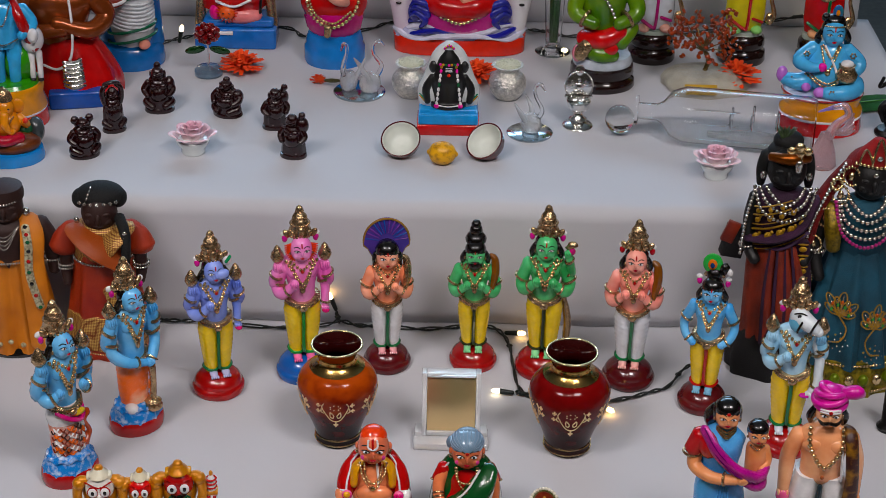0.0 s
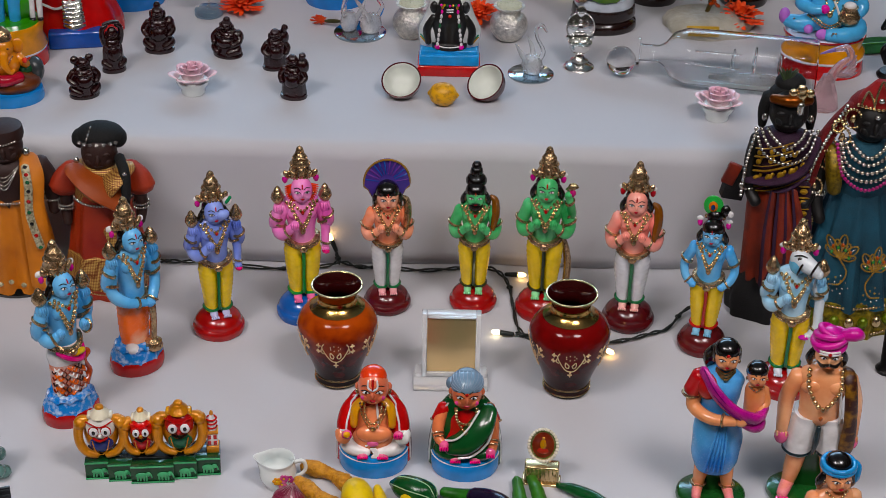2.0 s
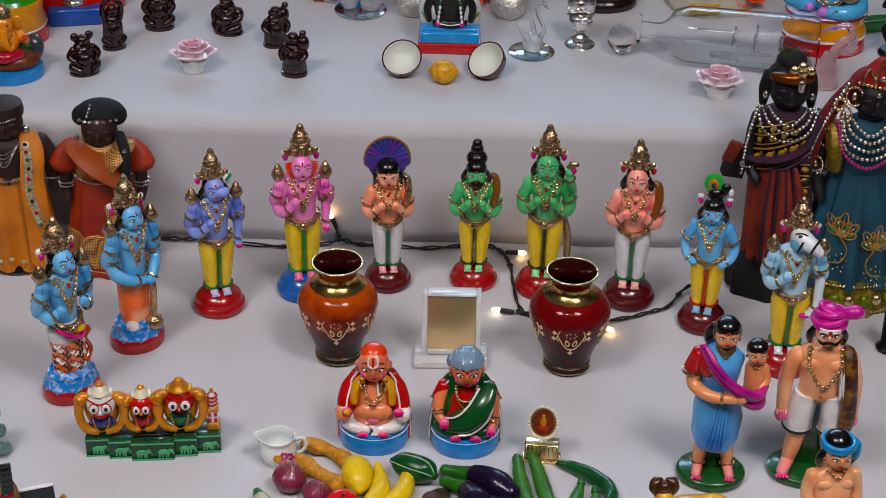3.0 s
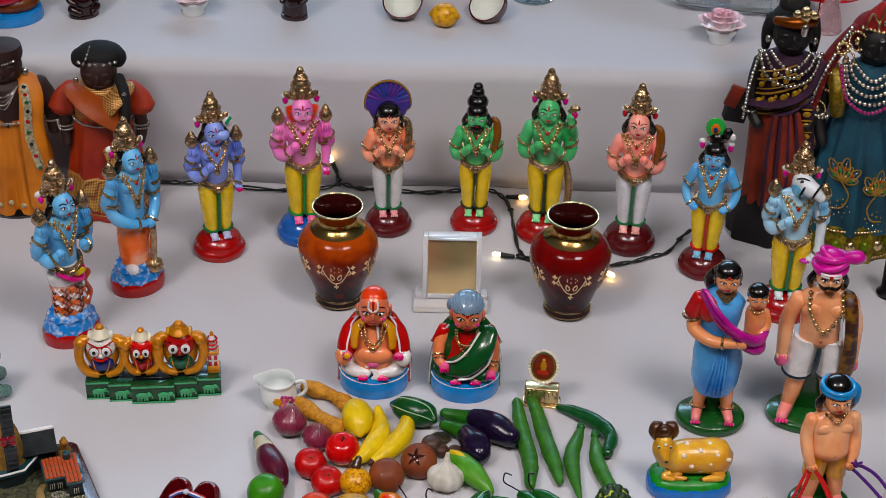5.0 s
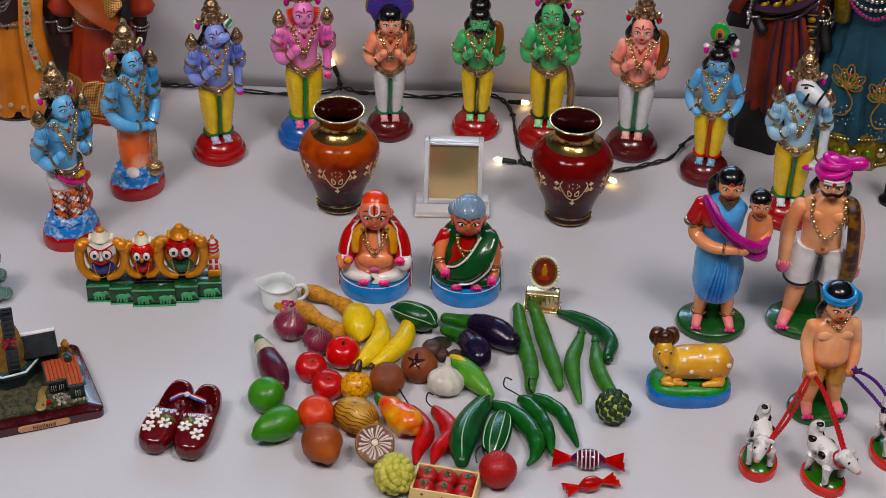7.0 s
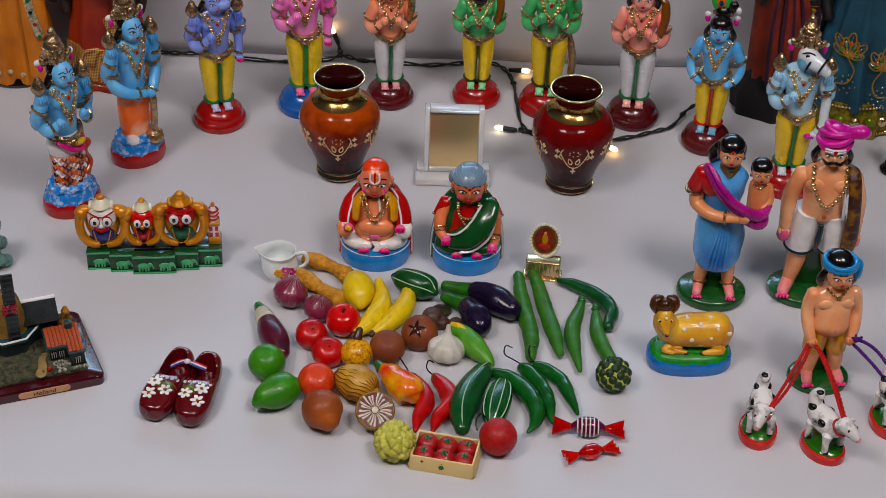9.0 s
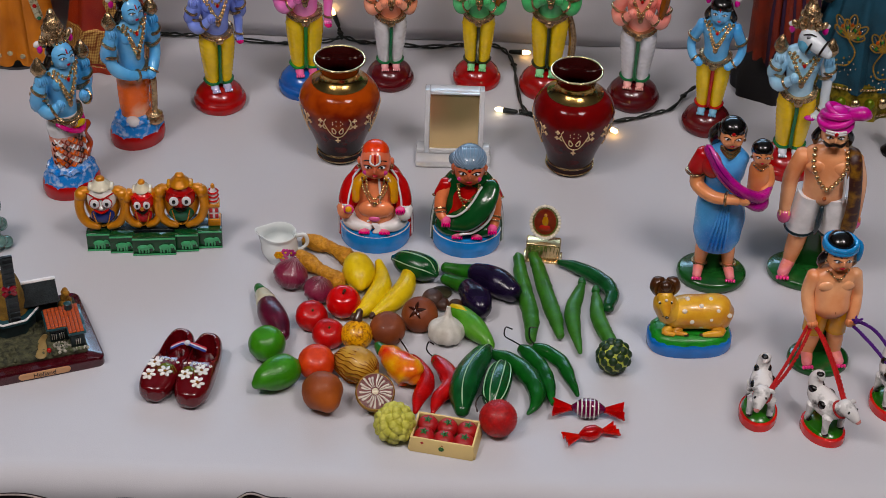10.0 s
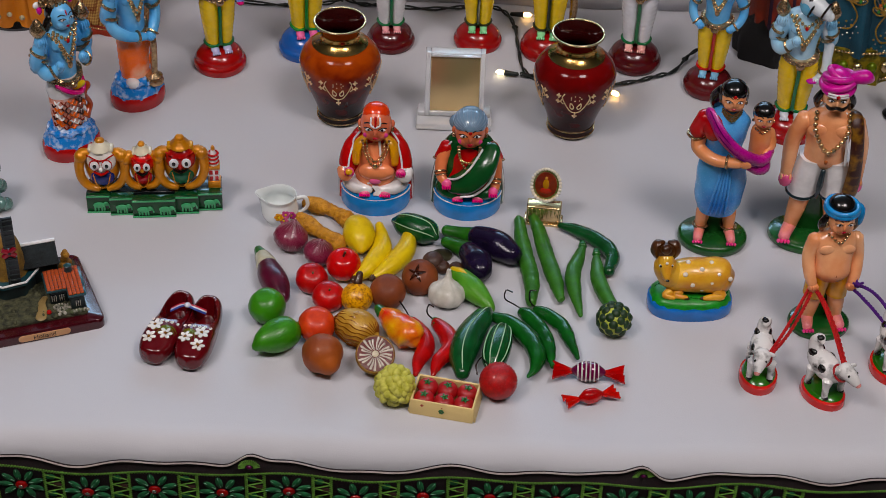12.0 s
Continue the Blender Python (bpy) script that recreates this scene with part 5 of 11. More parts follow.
for pts, hook in (([(-0.019, -0.398), (-0.011, -0.413), (-0.007, -0.428), (-0.012, -0.443), (-0.014, -0.459)], [(0, 0, 0.008), (-0.005, 0.009, 0.011), (-0.010, 0.015, 0.015)]),
                  ([(0.000, -0.398), (0.009, -0.412), (0.012, -0.428), (0.003, -0.443), (-0.001, -0.459)], [(0, 0, 0.008), (-0.007, 0.005, 0.012), (-0.006, 0.013, 0.014), (-0.002, 0.013, 0.012)])):
    ob, q = pod("chilli", "red toy chilli with a wire stalk", pts, [0.0045, 0.0075, 0.0072, 0.0056, 0.0018], CHILI, 12, 26, lump(0.0006, 160))
    s = Shape()
    s.tube([(0.001, -0.003, 0.0075), (-0.001, 0.002, 0.0082)], [0.0045, 0.003], LEAF, 8, 4)
    part("cap", s, ob)
    s = Shape()
    s.tube(hook, 0.0006, BLACK, 6, 14)
    part("wire_stalk", s, ob)
ob = thing("garlic", None, pose(0.007, -0.367, 0, -14, 4, 0) @ Matrix.Diagonal((1.14, 1.1, 1.06, 1)), "white toy garlic bulb with ridged cloves", "toy garlic", OGROUP)
s = Shape()
s.lathe([(0.003, 0), (0.0105, 0.002), (0.0130, 0.008), (0.0115, 0.014), (0.0062, 0.0185), (0.0028, 0.022), (0.0014, 0.029)], plaster("dedcd4", "b4b0a4", 0.4), seg=56, n=24, ripple=lambda i, w: 0.13 * (abs(math.cos(w * 4.5)) ** 0.5 - 0.75))
part("bulb", s, ob)
CORN = plaster("44842a", "589038", 0.4)
ob, q = pod("corn_cob", "toy corn cob wrapped in light green husk", [(0.012, -0.337, 0.009), (0.019, -0.346), (0.029, -0.360), (0.038, -0.373), (0.043, -0.380, 0.007)], [0.004, 0.0085, 0.0098, 0.0065, 0.0042], CORN, 14, 22)
s = Shape()
s.tube([(0.000, 0.000, 0.0115), (0.006, -0.008, 0.0155), (0.0115, -0.014, 0.0182)], [0.0028, 0.0036, 0.001], YEL, 8, 8)
part("kernels", s, ob)
DGREEN = plaster("155028", "0e3c1c", 0.22)
STRIPE = paint("a8c8a4")


def striped(label, pts, radii, n=4):
    ob, q = pod("gourd", label, pts, radii, DGREEN, 18, 24)
    p = smooth_path([(*a, b) for a, b in zip(q, radii)], 14)
    t = np.gradient(p[:, :3], axis=0)
    s = Shape()
    for k in range(n):
        a = math.pi * (0.18 + 0.64 * k / (n - 1)) if n > 1 else math.pi / 2
        pts = []
        for (x, y, z, r), d in zip(p, t):
            side = np.array([-d[1], d[0], 0]) / (np.linalg.norm(d[:2]) + 1e-9)
            pts.append(np.array([x, y, z]) + 1.005 * r * (math.cos(a) * side + math.sin(a) * np.array([0, 0, 1])))
        s.tube(pts, [0.0001] + [0.0005] * 13 + [0.0001], STRIPE, 5, 28)
    part("pale_stripe", s, ob)


striped("dark green toy gourd with pale stripes", [(-0.038, -0.275, 0.011), (-0.031, -0.279), (-0.020, -0.285), (-0.008, -0.291), (-0.002, -0.297)], [0.003, 0.0092, 0.0118, 0.0102, 0.003], 3)
striped("long dark green toy cucumber with a white stripe", [(0.041, -0.386, 0.011), (0.036, -0.396), (0.026, -0.418), (0.021, -0.440), (0.021, -0.461)], [0.004, 0.0085, 0.0112, 0.0105, 0.0055], 1)
striped("short dark green toy gourd with pale stripes", [(0.053, -0.402, 0.010), (0.051, -0.412), (0.048, -0.427), (0.045, -0.443), (0.043, -0.454)], [0.003, 0.0085, 0.0108, 0.0095, 0.004], 4)
EGGP = plaster("1e1430", "120a1e", 0.18)
for pts, cap in (([(0.029, -0.293, 0.012), (0.040, -0.298), (0.050, -0.306), (0.062, -0.318)], [(-0.024, 0.010, 0.009), (-0.010, 0.005, 0.010), (0.003, -0.001, 0.0118)]),
                 ([(0.024, -0.312, 0.012), (0.028, -0.320), (0.032, -0.329), (0.036, -0.341)], [(-0.019, 0.014, 0.009), (-0.010, 0.008, 0.010), (0.001, -0.001, 0.0118)])):
    ob, q = pod("aubergine", "dark purple toy aubergine with green calyx", pts, [0.0085, 0.0108, 0.0122, 0.0085], EGGP, 18, 22)
    s = Shape()
    s.tube(cap, [0.0046, 0.0058, 0.0084], plaster("2c6a24", "1e5018", 0.35), 12, 12)
    part("calyx", s, ob)
for x, y, r, c in ((-0.004, -0.322, 0.0088, "56403a"), (0.004, -0.327, 0.0062, "4a2a1c"), (0.015, -0.329, 0.0066, "50301e")):
    s = Shape()
    pome(s, r, plaster(c, "38241a", 0.5, 120), sz=0.85, dimple=0.1)
    thing("nutmeg", s, pose(x, y, 0), "small brown toy nut", "toy nut", OGROUP)
s = Shape()
s.lathe([(0.0078, 0), (0.0086, 0.0008), (0.0084, 0.0030), (0.0070, 0.0038), (0.002, 0.0036)], mat("tarnished_coin", "55503c", 0.35, 0.7, vary=0.3, scale=200), seg=30)
thing("coin", s, pose(0.003, -0.308, 0.0005, -8, 0, 0), "tarnished flat round brass disc", "coin", OGROUP)
BEAN = plaster("3c7428", "2c5c1e", 0.5)
LONG = (("long green toy bitter gourd with bumpy skin", [(0.067, -0.262), (0.069, -0.290), (0.073, -0.320), (0.076, -0.345), (0.075, -0.370)], [0.0052, 0.0078, 0.0085, 0.0082, 0.005]),
        ("long green toy bitter gourd with bumpy skin", [(0.078, -0.254), (0.084, -0.280), (0.089, -0.310), (0.095, -0.340), (0.099, -0.364)], [0.005, 0.0074, 0.0082, 0.0078, 0.004]),
        ("green toy okra with a short stalk", [(0.119, -0.298), (0.116, -0.308), (0.110, -0.330), (0.110, -0.350), (0.114, -0.384)], [0.0036, 0.0062, 0.0082, 0.0074, 0.002]),
        ("curved dark green toy cucumber", [(0.101, -0.268), (0.115, -0.274), (0.133, -0.288), (0.143, -0.306), (0.139, -0.328)], [0.003, 0.0068, 0.0082, 0.0080, 0.0055]),
        ("green toy okra with a short stalk", [(0.130, -0.308), (0.130, -0.320), (0.130, -0.336), (0.134, -0.354), (0.141, -0.376)], [0.0036, 0.0062, 0.0078, 0.0078, 0.006]))
for i, (lab, pts, rad) in enumerate(LONG):
    ob, q = pod(("bitter_gourd", "bitter_gourd", "okra", "cucumber", "okra")[i], lab, pts, [r * 0.8 for r in rad], BEAN if i != 3 else DGREEN, 14, 40, lump(0.0010 if i < 2 else 0.0005, 260 if i < 2 else 150))
    if i in (2, 4):
        s = Shape()
        s.tube([(0, 0.0065, 0.008), (0, 0.001, 0.008)], [0.0026, 0.0038], LEAF, 8, 3)
        part("stalk", s, ob)
GC = plaster("175a22", "10441a", 0.2)
for pts, rad, hook in (([(0.045, -0.389), (0.058, -0.396), (0.071, -0.412), (0.078, -0.430), (0.077, -0.446), (0.071, -0.457)], [0.0045, 0.0078, 0.0088, 0.0086, 0.0058, 0.0015], None),
                       ([(0.067, -0.380), (0.073, -0.386), (0.083, -0.402), (0.088, -0.420), (0.090, -0.444)], [0.0045, 0.0072, 0.0070, 0.0062, 0.002], [(0, 0, 0.009), (-0.006, 0.004, 0.010), (-0.013, 0.008, 0.012), (-0.012, 0.016, 0.014), (-0.007, 0.014, 0.014)]),
                       ([(0.078, -0.378), (0.086, -0.382), (0.098, -0.394), (0.104, -0.412), (0.110, -0.432)], [0.0045, 0.0066, 0.0070, 0.0060, 0.002], [(0, 0, 0.009), (-0.004, 0.005, 0.011), (-0.004, 0.014, 0.014), (0.001, 0.015, 0.014)])):
    ob, q = pod("green_chilli", "shiny dark green toy chilli", pts, [r * 0.84 for r in rad], GC, 14, 34, lump(0.0007, 140), cat="toy chilli")
    if hook:
        s = Shape()
        s.tube(hook, 0.0006, BLACK, 6, 18)
        part("wire_stalk", s, ob)
ob = thing("custard_apple", None, pose(0.139, -0.394, 0), "toy custard apple with dark knobs in yellow-green joints", "toy fruit", OGROUP)
s = Shape()
pome(s, 0.0134, plaster("b4bc64", "909840", 0.45), sz=0.98, dimple=0.05)
part("body", s, ob)
KNOB = mat("dark_green_knob", "1c3418", 0.5, vary=0.2, scale=300)
for k in range(46):
    zc = 1 - 2 * (k + 0.5) / 46
    a, rr = k * 2.39996, math.sqrt(1 - zc * zc)
    s = Shape()
    s.ell((0.0106 * rr * math.cos(a), 0.0106 * rr * math.sin(a), 0.0134 + 0.0104 * zc), 0.0043, KNOB, 9, 6)
    part("knob", s, ob)
# cauliflower
ob = thing("cauliflower", None, pose(-0.029, -0.478, 0), "pale yellow-green toy cauliflower with rounded florets", "toy cauliflower", OGROUP)
CAUL = plaster("c8c470", "a8a650", 0.6, 160)
s = Shape()
pome(s, 0.0135, CAUL, sz=0.95, dimple=0)
part("heart", s, ob)
rg = random.Random(4)
for k in range(64):
    zc = 1 - 1.75 * (k + 0.5) / 64
    a, rr = k * 2.39996, math.sqrt(max(0, 1 - zc * zc))
    s = Shape()
    c = np.array([0.0122 * rr * math.cos(a), 0.0122 * rr * math.sin(a), 0.0136 + 0.0115 * zc])
    for j in range(3):
        s.ell(c + np.array([rg.uniform(-1, 1), rg.uniform(-1, 1), rg.uniform(-1, 1)]) * 0.001, rg.uniform(0.0030, 0.0042), CAUL, 9, 6)
    part("floret", s, ob)
# punnet of six tomatoes
box = thing("toy_punnet", None, pose(0.009, -0.482, 0, 0, 0, -11), "cream wooden punnet with a small green mark", "punnet")
CREAM = mat("cream_wood", "d8c08c", 0.5, vary=0.08, scale=40, bump=0.2)
W, D, Hh = 0.048, 0.029, 0.013
s = Shape()
s.box((0, 0, 0.0012), (W, D, 0.0024), CREAM, 0.2)
part("bottom", s, box)
for x, y, sx, sy in ((0, -D / 2, W, 0.0016), (0, D / 2, W, 0.0016), (-W / 2, 0, 0.0016, D), (W / 2, 0, 0.0016, D)):
    s = Shape()
    s.box((x, y, Hh / 2), (sx if sx > 0.01 else 0.0016, sy if sy > 0.01 else 0.0016, Hh), CREAM, 0.25, (8 * (1 if y > 0 else -1) if y else 0, -8 * (1 if x > 0 else -1) if x else 0, 0))
    part("side", s, box)
s = Shape()
for a in range(6):
    s.ell((0.0013 * math.cos(a), -D / 2 - 0.0012, 0.0065 + 0.0013 * math.sin(a)), (0.001, 0.0005, 0.001), LEAF, 7, 5)
part("green_mark", s, box)
for i in range(3):
    for j in range(2):
        x, y = (i - 1) * 0.0148, (j - 0.5) * 0.0132
        m = pose(0.009, -0.482, 0.0024, 0, 0, -11) @ pose(x, y, 0, 6, 0, i * 30)
        ob = thing("tomato", None, m, "small red toy tomato in the punnet, green star top", "toy tomato", "tomatoes in the punnet")
        s = Shape()
        pome(s, 0.0079, plaster("a81c2c", "8c141e", 0.45), sz=0.8, dimple=0.1)
        part("body", s, ob)
        s = Shape()
        star_leaf(s, 0.0082, 0.0118)
        part("star_leaf", s, ob)
# litchi
ob = thing("litchi", None, pose(0.048, -0.470, 0), "bright red rough-skinned toy litchi with a wire", "toy litchi", OGROUP)
LIT = plaster("b4181c", "8c0c10", 0.5, 300)
s = Shape()
pome(s, 0.0143, LIT, sz=0.98, dimple=0.05)
part("body", s, ob)
s = Shape()
for k in range(420):
    zc = 1 - 2 * (k + 0.5) / 420
    a, rr = k * 2.39996, math.sqrt(1 - zc * zc)
    s.ell((0.0142 * rr * math.cos(a), 0.0142 * rr * math.sin(a), 0.0141 + 0.014 * zc), (0.0005, 0.0005, 0.0005), LIT, 5, 3)
tagged(part("pimples", s, ob), kind="stuff")
s = Shape()
s.tube([(-0.008, 0.006, 0.024), (-0.013, 0.010, 0.028), (-0.017, 0.004, 0.026), (-0.016, -0.002, 0.022)], 0.0006, BLACK, 6, 14)
part("wire", s, ob)


# ---- glass sweets ----
def sweet(x, y, rz, L, core, wing, stripes):
    ob = thing("glass_sweet", None, pose(x, y, 0, 0, 0, rz), "wrapped glass sweet, " + ("striped purple and white with red ends" if stripes else "small, bright red and orange"), "glass sweet", "glass sweets")
    r = L * 0.145
    s = Shape()
    s.tube([(-L * 0.2, 0, r), (-L * 0.1, 0, r), (0, 0, r), (L * 0.1, 0, r), (L * 0.2, 0, r)], [r * 0.45, r * 0.92, r, r * 0.92, r * 0.45], core, 18, 18)
    part("core", s, ob)
    if stripes:
        s = Shape()
        for k in range(6):
            pts = []
            for j in range(15):
                a = j * 0.42 + 0.3
                xx = -L * 0.16 + k * L * 0.058 + 0.02 * L * j / 14
                rr = r * 1.01 * np.interp(abs(xx) / L, (0, 0.1, 0.2), (1, 0.93, 0.5))
                pts.append((xx, rr * math.cos(a), r + rr * math.sin(a)))
            s.tube(pts, 0.0006, paint("e0dcd8"), 5, 30)
        part("white_swirl", s, ob)
    for q in (-1, 1):
        s = Shape()
        n, rows = 14, []
        for i in range(6):
            u = i / 5
            w = L * (0.035 + 0.155 * u)
            for j in range(n + 1):
                v = j / n * 2 - 1
                rows.append((q * L * (0.19 + 0.3 * u + 0.02 * abs(v)), w * v, r + 0.38 * r * u * math.sin(v * 9) - 0.25 * r * u * v))
        top = np.array(rows)
        f = [(i * (n + 1) + j, i * (n + 1) + j + 1, (i + 1) * (n + 1) + j + 1, (i + 1) * (n + 1) + j) for i in range(5) for j in range(n)]
        k = len(rows)
        th = np.array([0, 0, 0.0016])
        f2 = [(a + k, d + k, c + k, b + k) for a, b, c, d in f]
        rim = [i * (n + 1) for i in range(6)] + [5 * (n + 1) + j for j in range(1, n + 1)] + [i * (n + 1) + n for i in range(4, -1, -1)] + [j for j in range(n - 1, 0, -1)]
        side = [(rim[i], rim[(i + 1) % len(rim)], rim[(i + 1) % len(rim)] + k, rim[i] + k) for i in range(len(rim))]
        s.add(np.vstack([top, top - th]), f + f2 + side, wing)
        part("twist_end", s, ob)


REDGLASS = mat("red_glass", "d81420", 0.16, trans=0.55, vary=0.25, scale=160, bump=0.2, fine=300)
ORGLASS = mat("orange_glass", "f04010", 0.16, trans=0.55, vary=0.25, scale=160, bump=0.2, fine=300)
sweet(0.117, -0.449, -3, 0.054, mat("purple_glass", "5c1438", 0.08, vary=0.2, bump=0, coat=0.6), REDGLASS, True)
sweet(0.118, -0.474, 19, 0.041, mat("orange_red_glass", "c82408", 0.06, trans=0.4, vary=0.2, bump=0, coat=0.6), ORGLASS, False)

# ---- oval framed picture on gilt stand ----
pf = thing("oval_picture", None, pose(0.088, -0.254, 0, 0, 0, -6) @ Matrix.Diagonal((1.08, 1, 1.04, 1)), "oval red picture in a pearl-beaded rim on gold stand", "picture")
s = Shape()
s.box((0, 0, 0.009), (0.027, 0.013, 0.018), BRIGHT_GOLD, 0.1)
s.box((0, -0.001, 0.0015), (0.030, 0.016, 0.003), BRIGHT_GOLD, 0.2)
stand = part("stand", s, pf, "ridged gold stand")
for k in range(9):
    s = Shape()
    s.box((-0.012 + k * 0.003, -0.0068, 0.010), (0.0012, 0.001, 0.013), BRIGHT_GOLD, 0.2)
    part("ridge", s, stand)
cz = 0.036
s = Shape()
s.at(0, 0.002, cz, 82)
s.lathe([(0.0105, -0.0015), (0.0112, 0.0), (0.0105, 0.0015)], BRIGHT_GOLD, sy=1.33, seg=40)
part("backplate", s, pf)
s = Shape()
s.at(0, 0.002, cz, 82)
s.lathe([(0.0085, 0.0014), (0.0085, 0.0022), (0.004, 0.0025)], mat("red_picture", "5c1410", 0.3, second="7c3020", scale=180, mix_lo=0.5, mix_hi=0.65, coat=0.5), sy=1.35, seg=40)
s.ell((0, 0.001, 0.0026), (0.0025, 0.005, 0.0006), paint("b88438"), 8, 6)
s.ell((0, 0.0065, 0.0026), (0.0013, 0.0016, 0.0006), paint("c89858"), 8, 6)
s.ell((0, -0.005, 0.0026), (0.0048, 0.0028, 0.0006), paint("a83830"), 8, 6)
part("picture_plate", s, pf)
PEARL = mat("pearl", "e4dccc", 0.15, 0.0, vary=0.1, coat=0.8)
for k in range(30):
    a = k * 0.20944
    s = Shape()
    s.at(0, 0.002, cz, 82)
    s.ell((0.0112 * math.cos(a), 0.0148 * math.sin(a), 0.0022), 0.0015, PEARL, 8, 6)
    part("pearl", s, pf)


# ---- painted clogs ----
def clog(x, y, rz, flip):
    CL = mat("dark_red_lacquer", "5a0a18", 0.2, vary=0.2, scale=50, coat=0.45, bump=0.03)
    ob = thing("wooden_clog", None, pose(x, y, 0, 0, 0, rz) @ Matrix.Diagonal((0.87, 0.88, 0.92, 1)), "dark red lacquered miniature clog with painted white flowers", "clog", "pair of clogs")
    s = Shape()
    # outer body from heel (y +) to toe (y -), with an opening
    rows = [(0.038, 0.004, 0.008, 0.022), (0.035, 0.0105, 0.002, 0.0255), (0.025, 0.0132, 0.0, 0.0255), (0.010, 0.0145, 0.0, 0.0215), (-0.004, 0.0158, 0.0, 0.0235), (-0.018, 0.0160, 0.0, 0.0235), (-0.030, 0.0140, 0.001, 0.0205), (-0.038, 0.0095, 0.003, 0.0185), (-0.041, 0.001, 0.008, 0.0145)]
    p = smooth_path(rows, 90)
    seg = 64
    v = []
    for yy, w, z0, z1 in p:
        for j in range(seg):
            a = 2 * math.pi * j / seg
            ca, sa = math.cos(a), math.sin(a)
            xx = w * math.copysign(abs(ca) ** 0.75, ca)
            zz = (z0 + z1) / 2 + (z1 - z0) / 2 * math.copysign(abs(sa) ** 0.8, sa)
            if -0.001 < yy < 0.032 and sa > 0:
                e = max(0.0, 1 - ((yy - 0.0155) / 0.0165) ** 2) ** 0.5
                dip = min(1.0, max(0.0, (e * 0.80 - abs(xx) / w) / 0.14))
                zz += (z0 + 0.006 - zz) * dip * dip * (3 - 2 * dip)
            v.append((xx, yy, zz))
    f = [(i * seg + j, i * seg + (j + 1) % seg, (i + 1) * seg + (j + 1) % seg, (i + 1) * seg + j) for i in range(90) for j in range(seg)] + [tuple(range(seg)), tuple(90 * seg + j for j in range(seg))]
    s.add(v, f, CL)
    part("clog_body", s, ob)
    P = np.array(v)

    def on(xx, yy):
        i = int(np.argmin(np.abs(p[:, 0] - yy)))
        q = P[i * seg:(i + 1) * seg]
        q = q[q[:, 2] > p[i][2] + 0.4 * (p[i][3] - p[i][2])]
        k = np.argsort(q[:, 0])
        return np.array([xx, yy, float(np.interp(xx, q[k, 0], q[k, 2])) + 0.0004])
    for cx, cy, r in ((-0.0060 * flip, -0.0120, 0.0068), (0.0066 * flip, -0.0190, 0.0064), (-0.0060 * flip, -0.0255, 0.0064)):
        s = Shape()
        for k in range(6):
            a = k * 1.0472 + cy * 40
            o = on(cx + 0.58 * r * math.cos(a), cy + 0.58 * r * math.sin(a))
            s.ell(o, (r * 0.47, r * 0.31, 0.0006), paint("e4e0d8"), 8, 5, (0, 0, math.degrees(a)))
        s.ell(on(cx, cy) + (0, 0, 0.0003), (r * 0.25, r * 0.25, 0.0006), paint("7c5020"), 8, 5)
        part("painted_flower", s, ob)
    s = Shape()
    for k in range(9):
        a = -0.2 - k * 0.28
        st = np.array([0.004 * flip, -0.010])
        d = np.array([math.cos(a) * 0.011 * flip, math.sin(a) * 0.014])
        s.tube([on(*st), on(*(st + d * 0.5 + (0.001, 0.001))), on(*(st + d))], [0.0004, 0.0005, 0.0001], paint("6a7430"), 5, 8)
    part("painted_grass", s, ob)
    for k in range(6):
        s = Shape()
        u = (k - 2.5) / 2.5
        c = on(u * 0.0115, -0.0035 - 0.002 * (1 - u * u))
        for j in range(5):
            s.ell(c + np.array([0.0011 * math.cos(j * 1.2566), 0.0011 * math.sin(j * 1.2566), 0]), (0.0007, 0.0007, 0.0003), paint("e4e0d8"), 6, 4)
        part("painted_blossom", s, ob)
    s = Shape()
    for k in range(7):
        c = on((k - 3) * 0.0021, 0.0335 - 0.0004 * (k - 3) ** 2)
        s.tube([c + (0, -0.0006, 0), c + (0.0008, 0.0006, 0)], 0.0003, paint("d8c8c8"), 4, 2)
    part("heel_marks", s, ob, "row of pale strokes on the heel")
    return ob


clog(-0.2062, -0.419, -16, 1)
clog(-0.1812, -0.424, -9, -1)
s = Shape()
for c, o in (("b8303c", 0.0016), ("d8d8dc", 0.0), ("283c84", -0.0016)):
    s.tube([(-0.013, o, 0.0200), (-0.005, o + 0.001, 0.0245), (0.0, o * 0.4, 0.0255), (0.006, o - 0.001, 0.0245), (0.014, o, 0.0200)], 0.0011, paint(c, 0.6), 6, 18, flat=(1, 0.5))
s.ell((0, 0, 0.0258), (0.0026, 0.0026, 0.002), paint("d0d0d8", 0.6), 8, 6)
thing("ribbon", s, pose(-0.192, -0.407, -0.0015, 0, 0, -4), "red, white and blue ribbon tied across both clogs", "ribbon")


# ---- village dolls ----
def oval_base(s, c, r, h=0.055, sy=0.8, top=None):
    s.lathe([(r * 0.97, 0), (r, h * 0.3), (r * 0.98, h * 0.8), (r * 0.9, h), (r * 0.3, h * 1.05)], c, seg=34, sy=sy)
    if top:
        s.lathe([(r * 0.95, h * 0.9), (r * 0.8, h * 1.15), (r * 0.2, h * 1.2)], top, seg=30, sy=sy, ripple=lambda i, w: 0.05 * math.sin(7 * w))


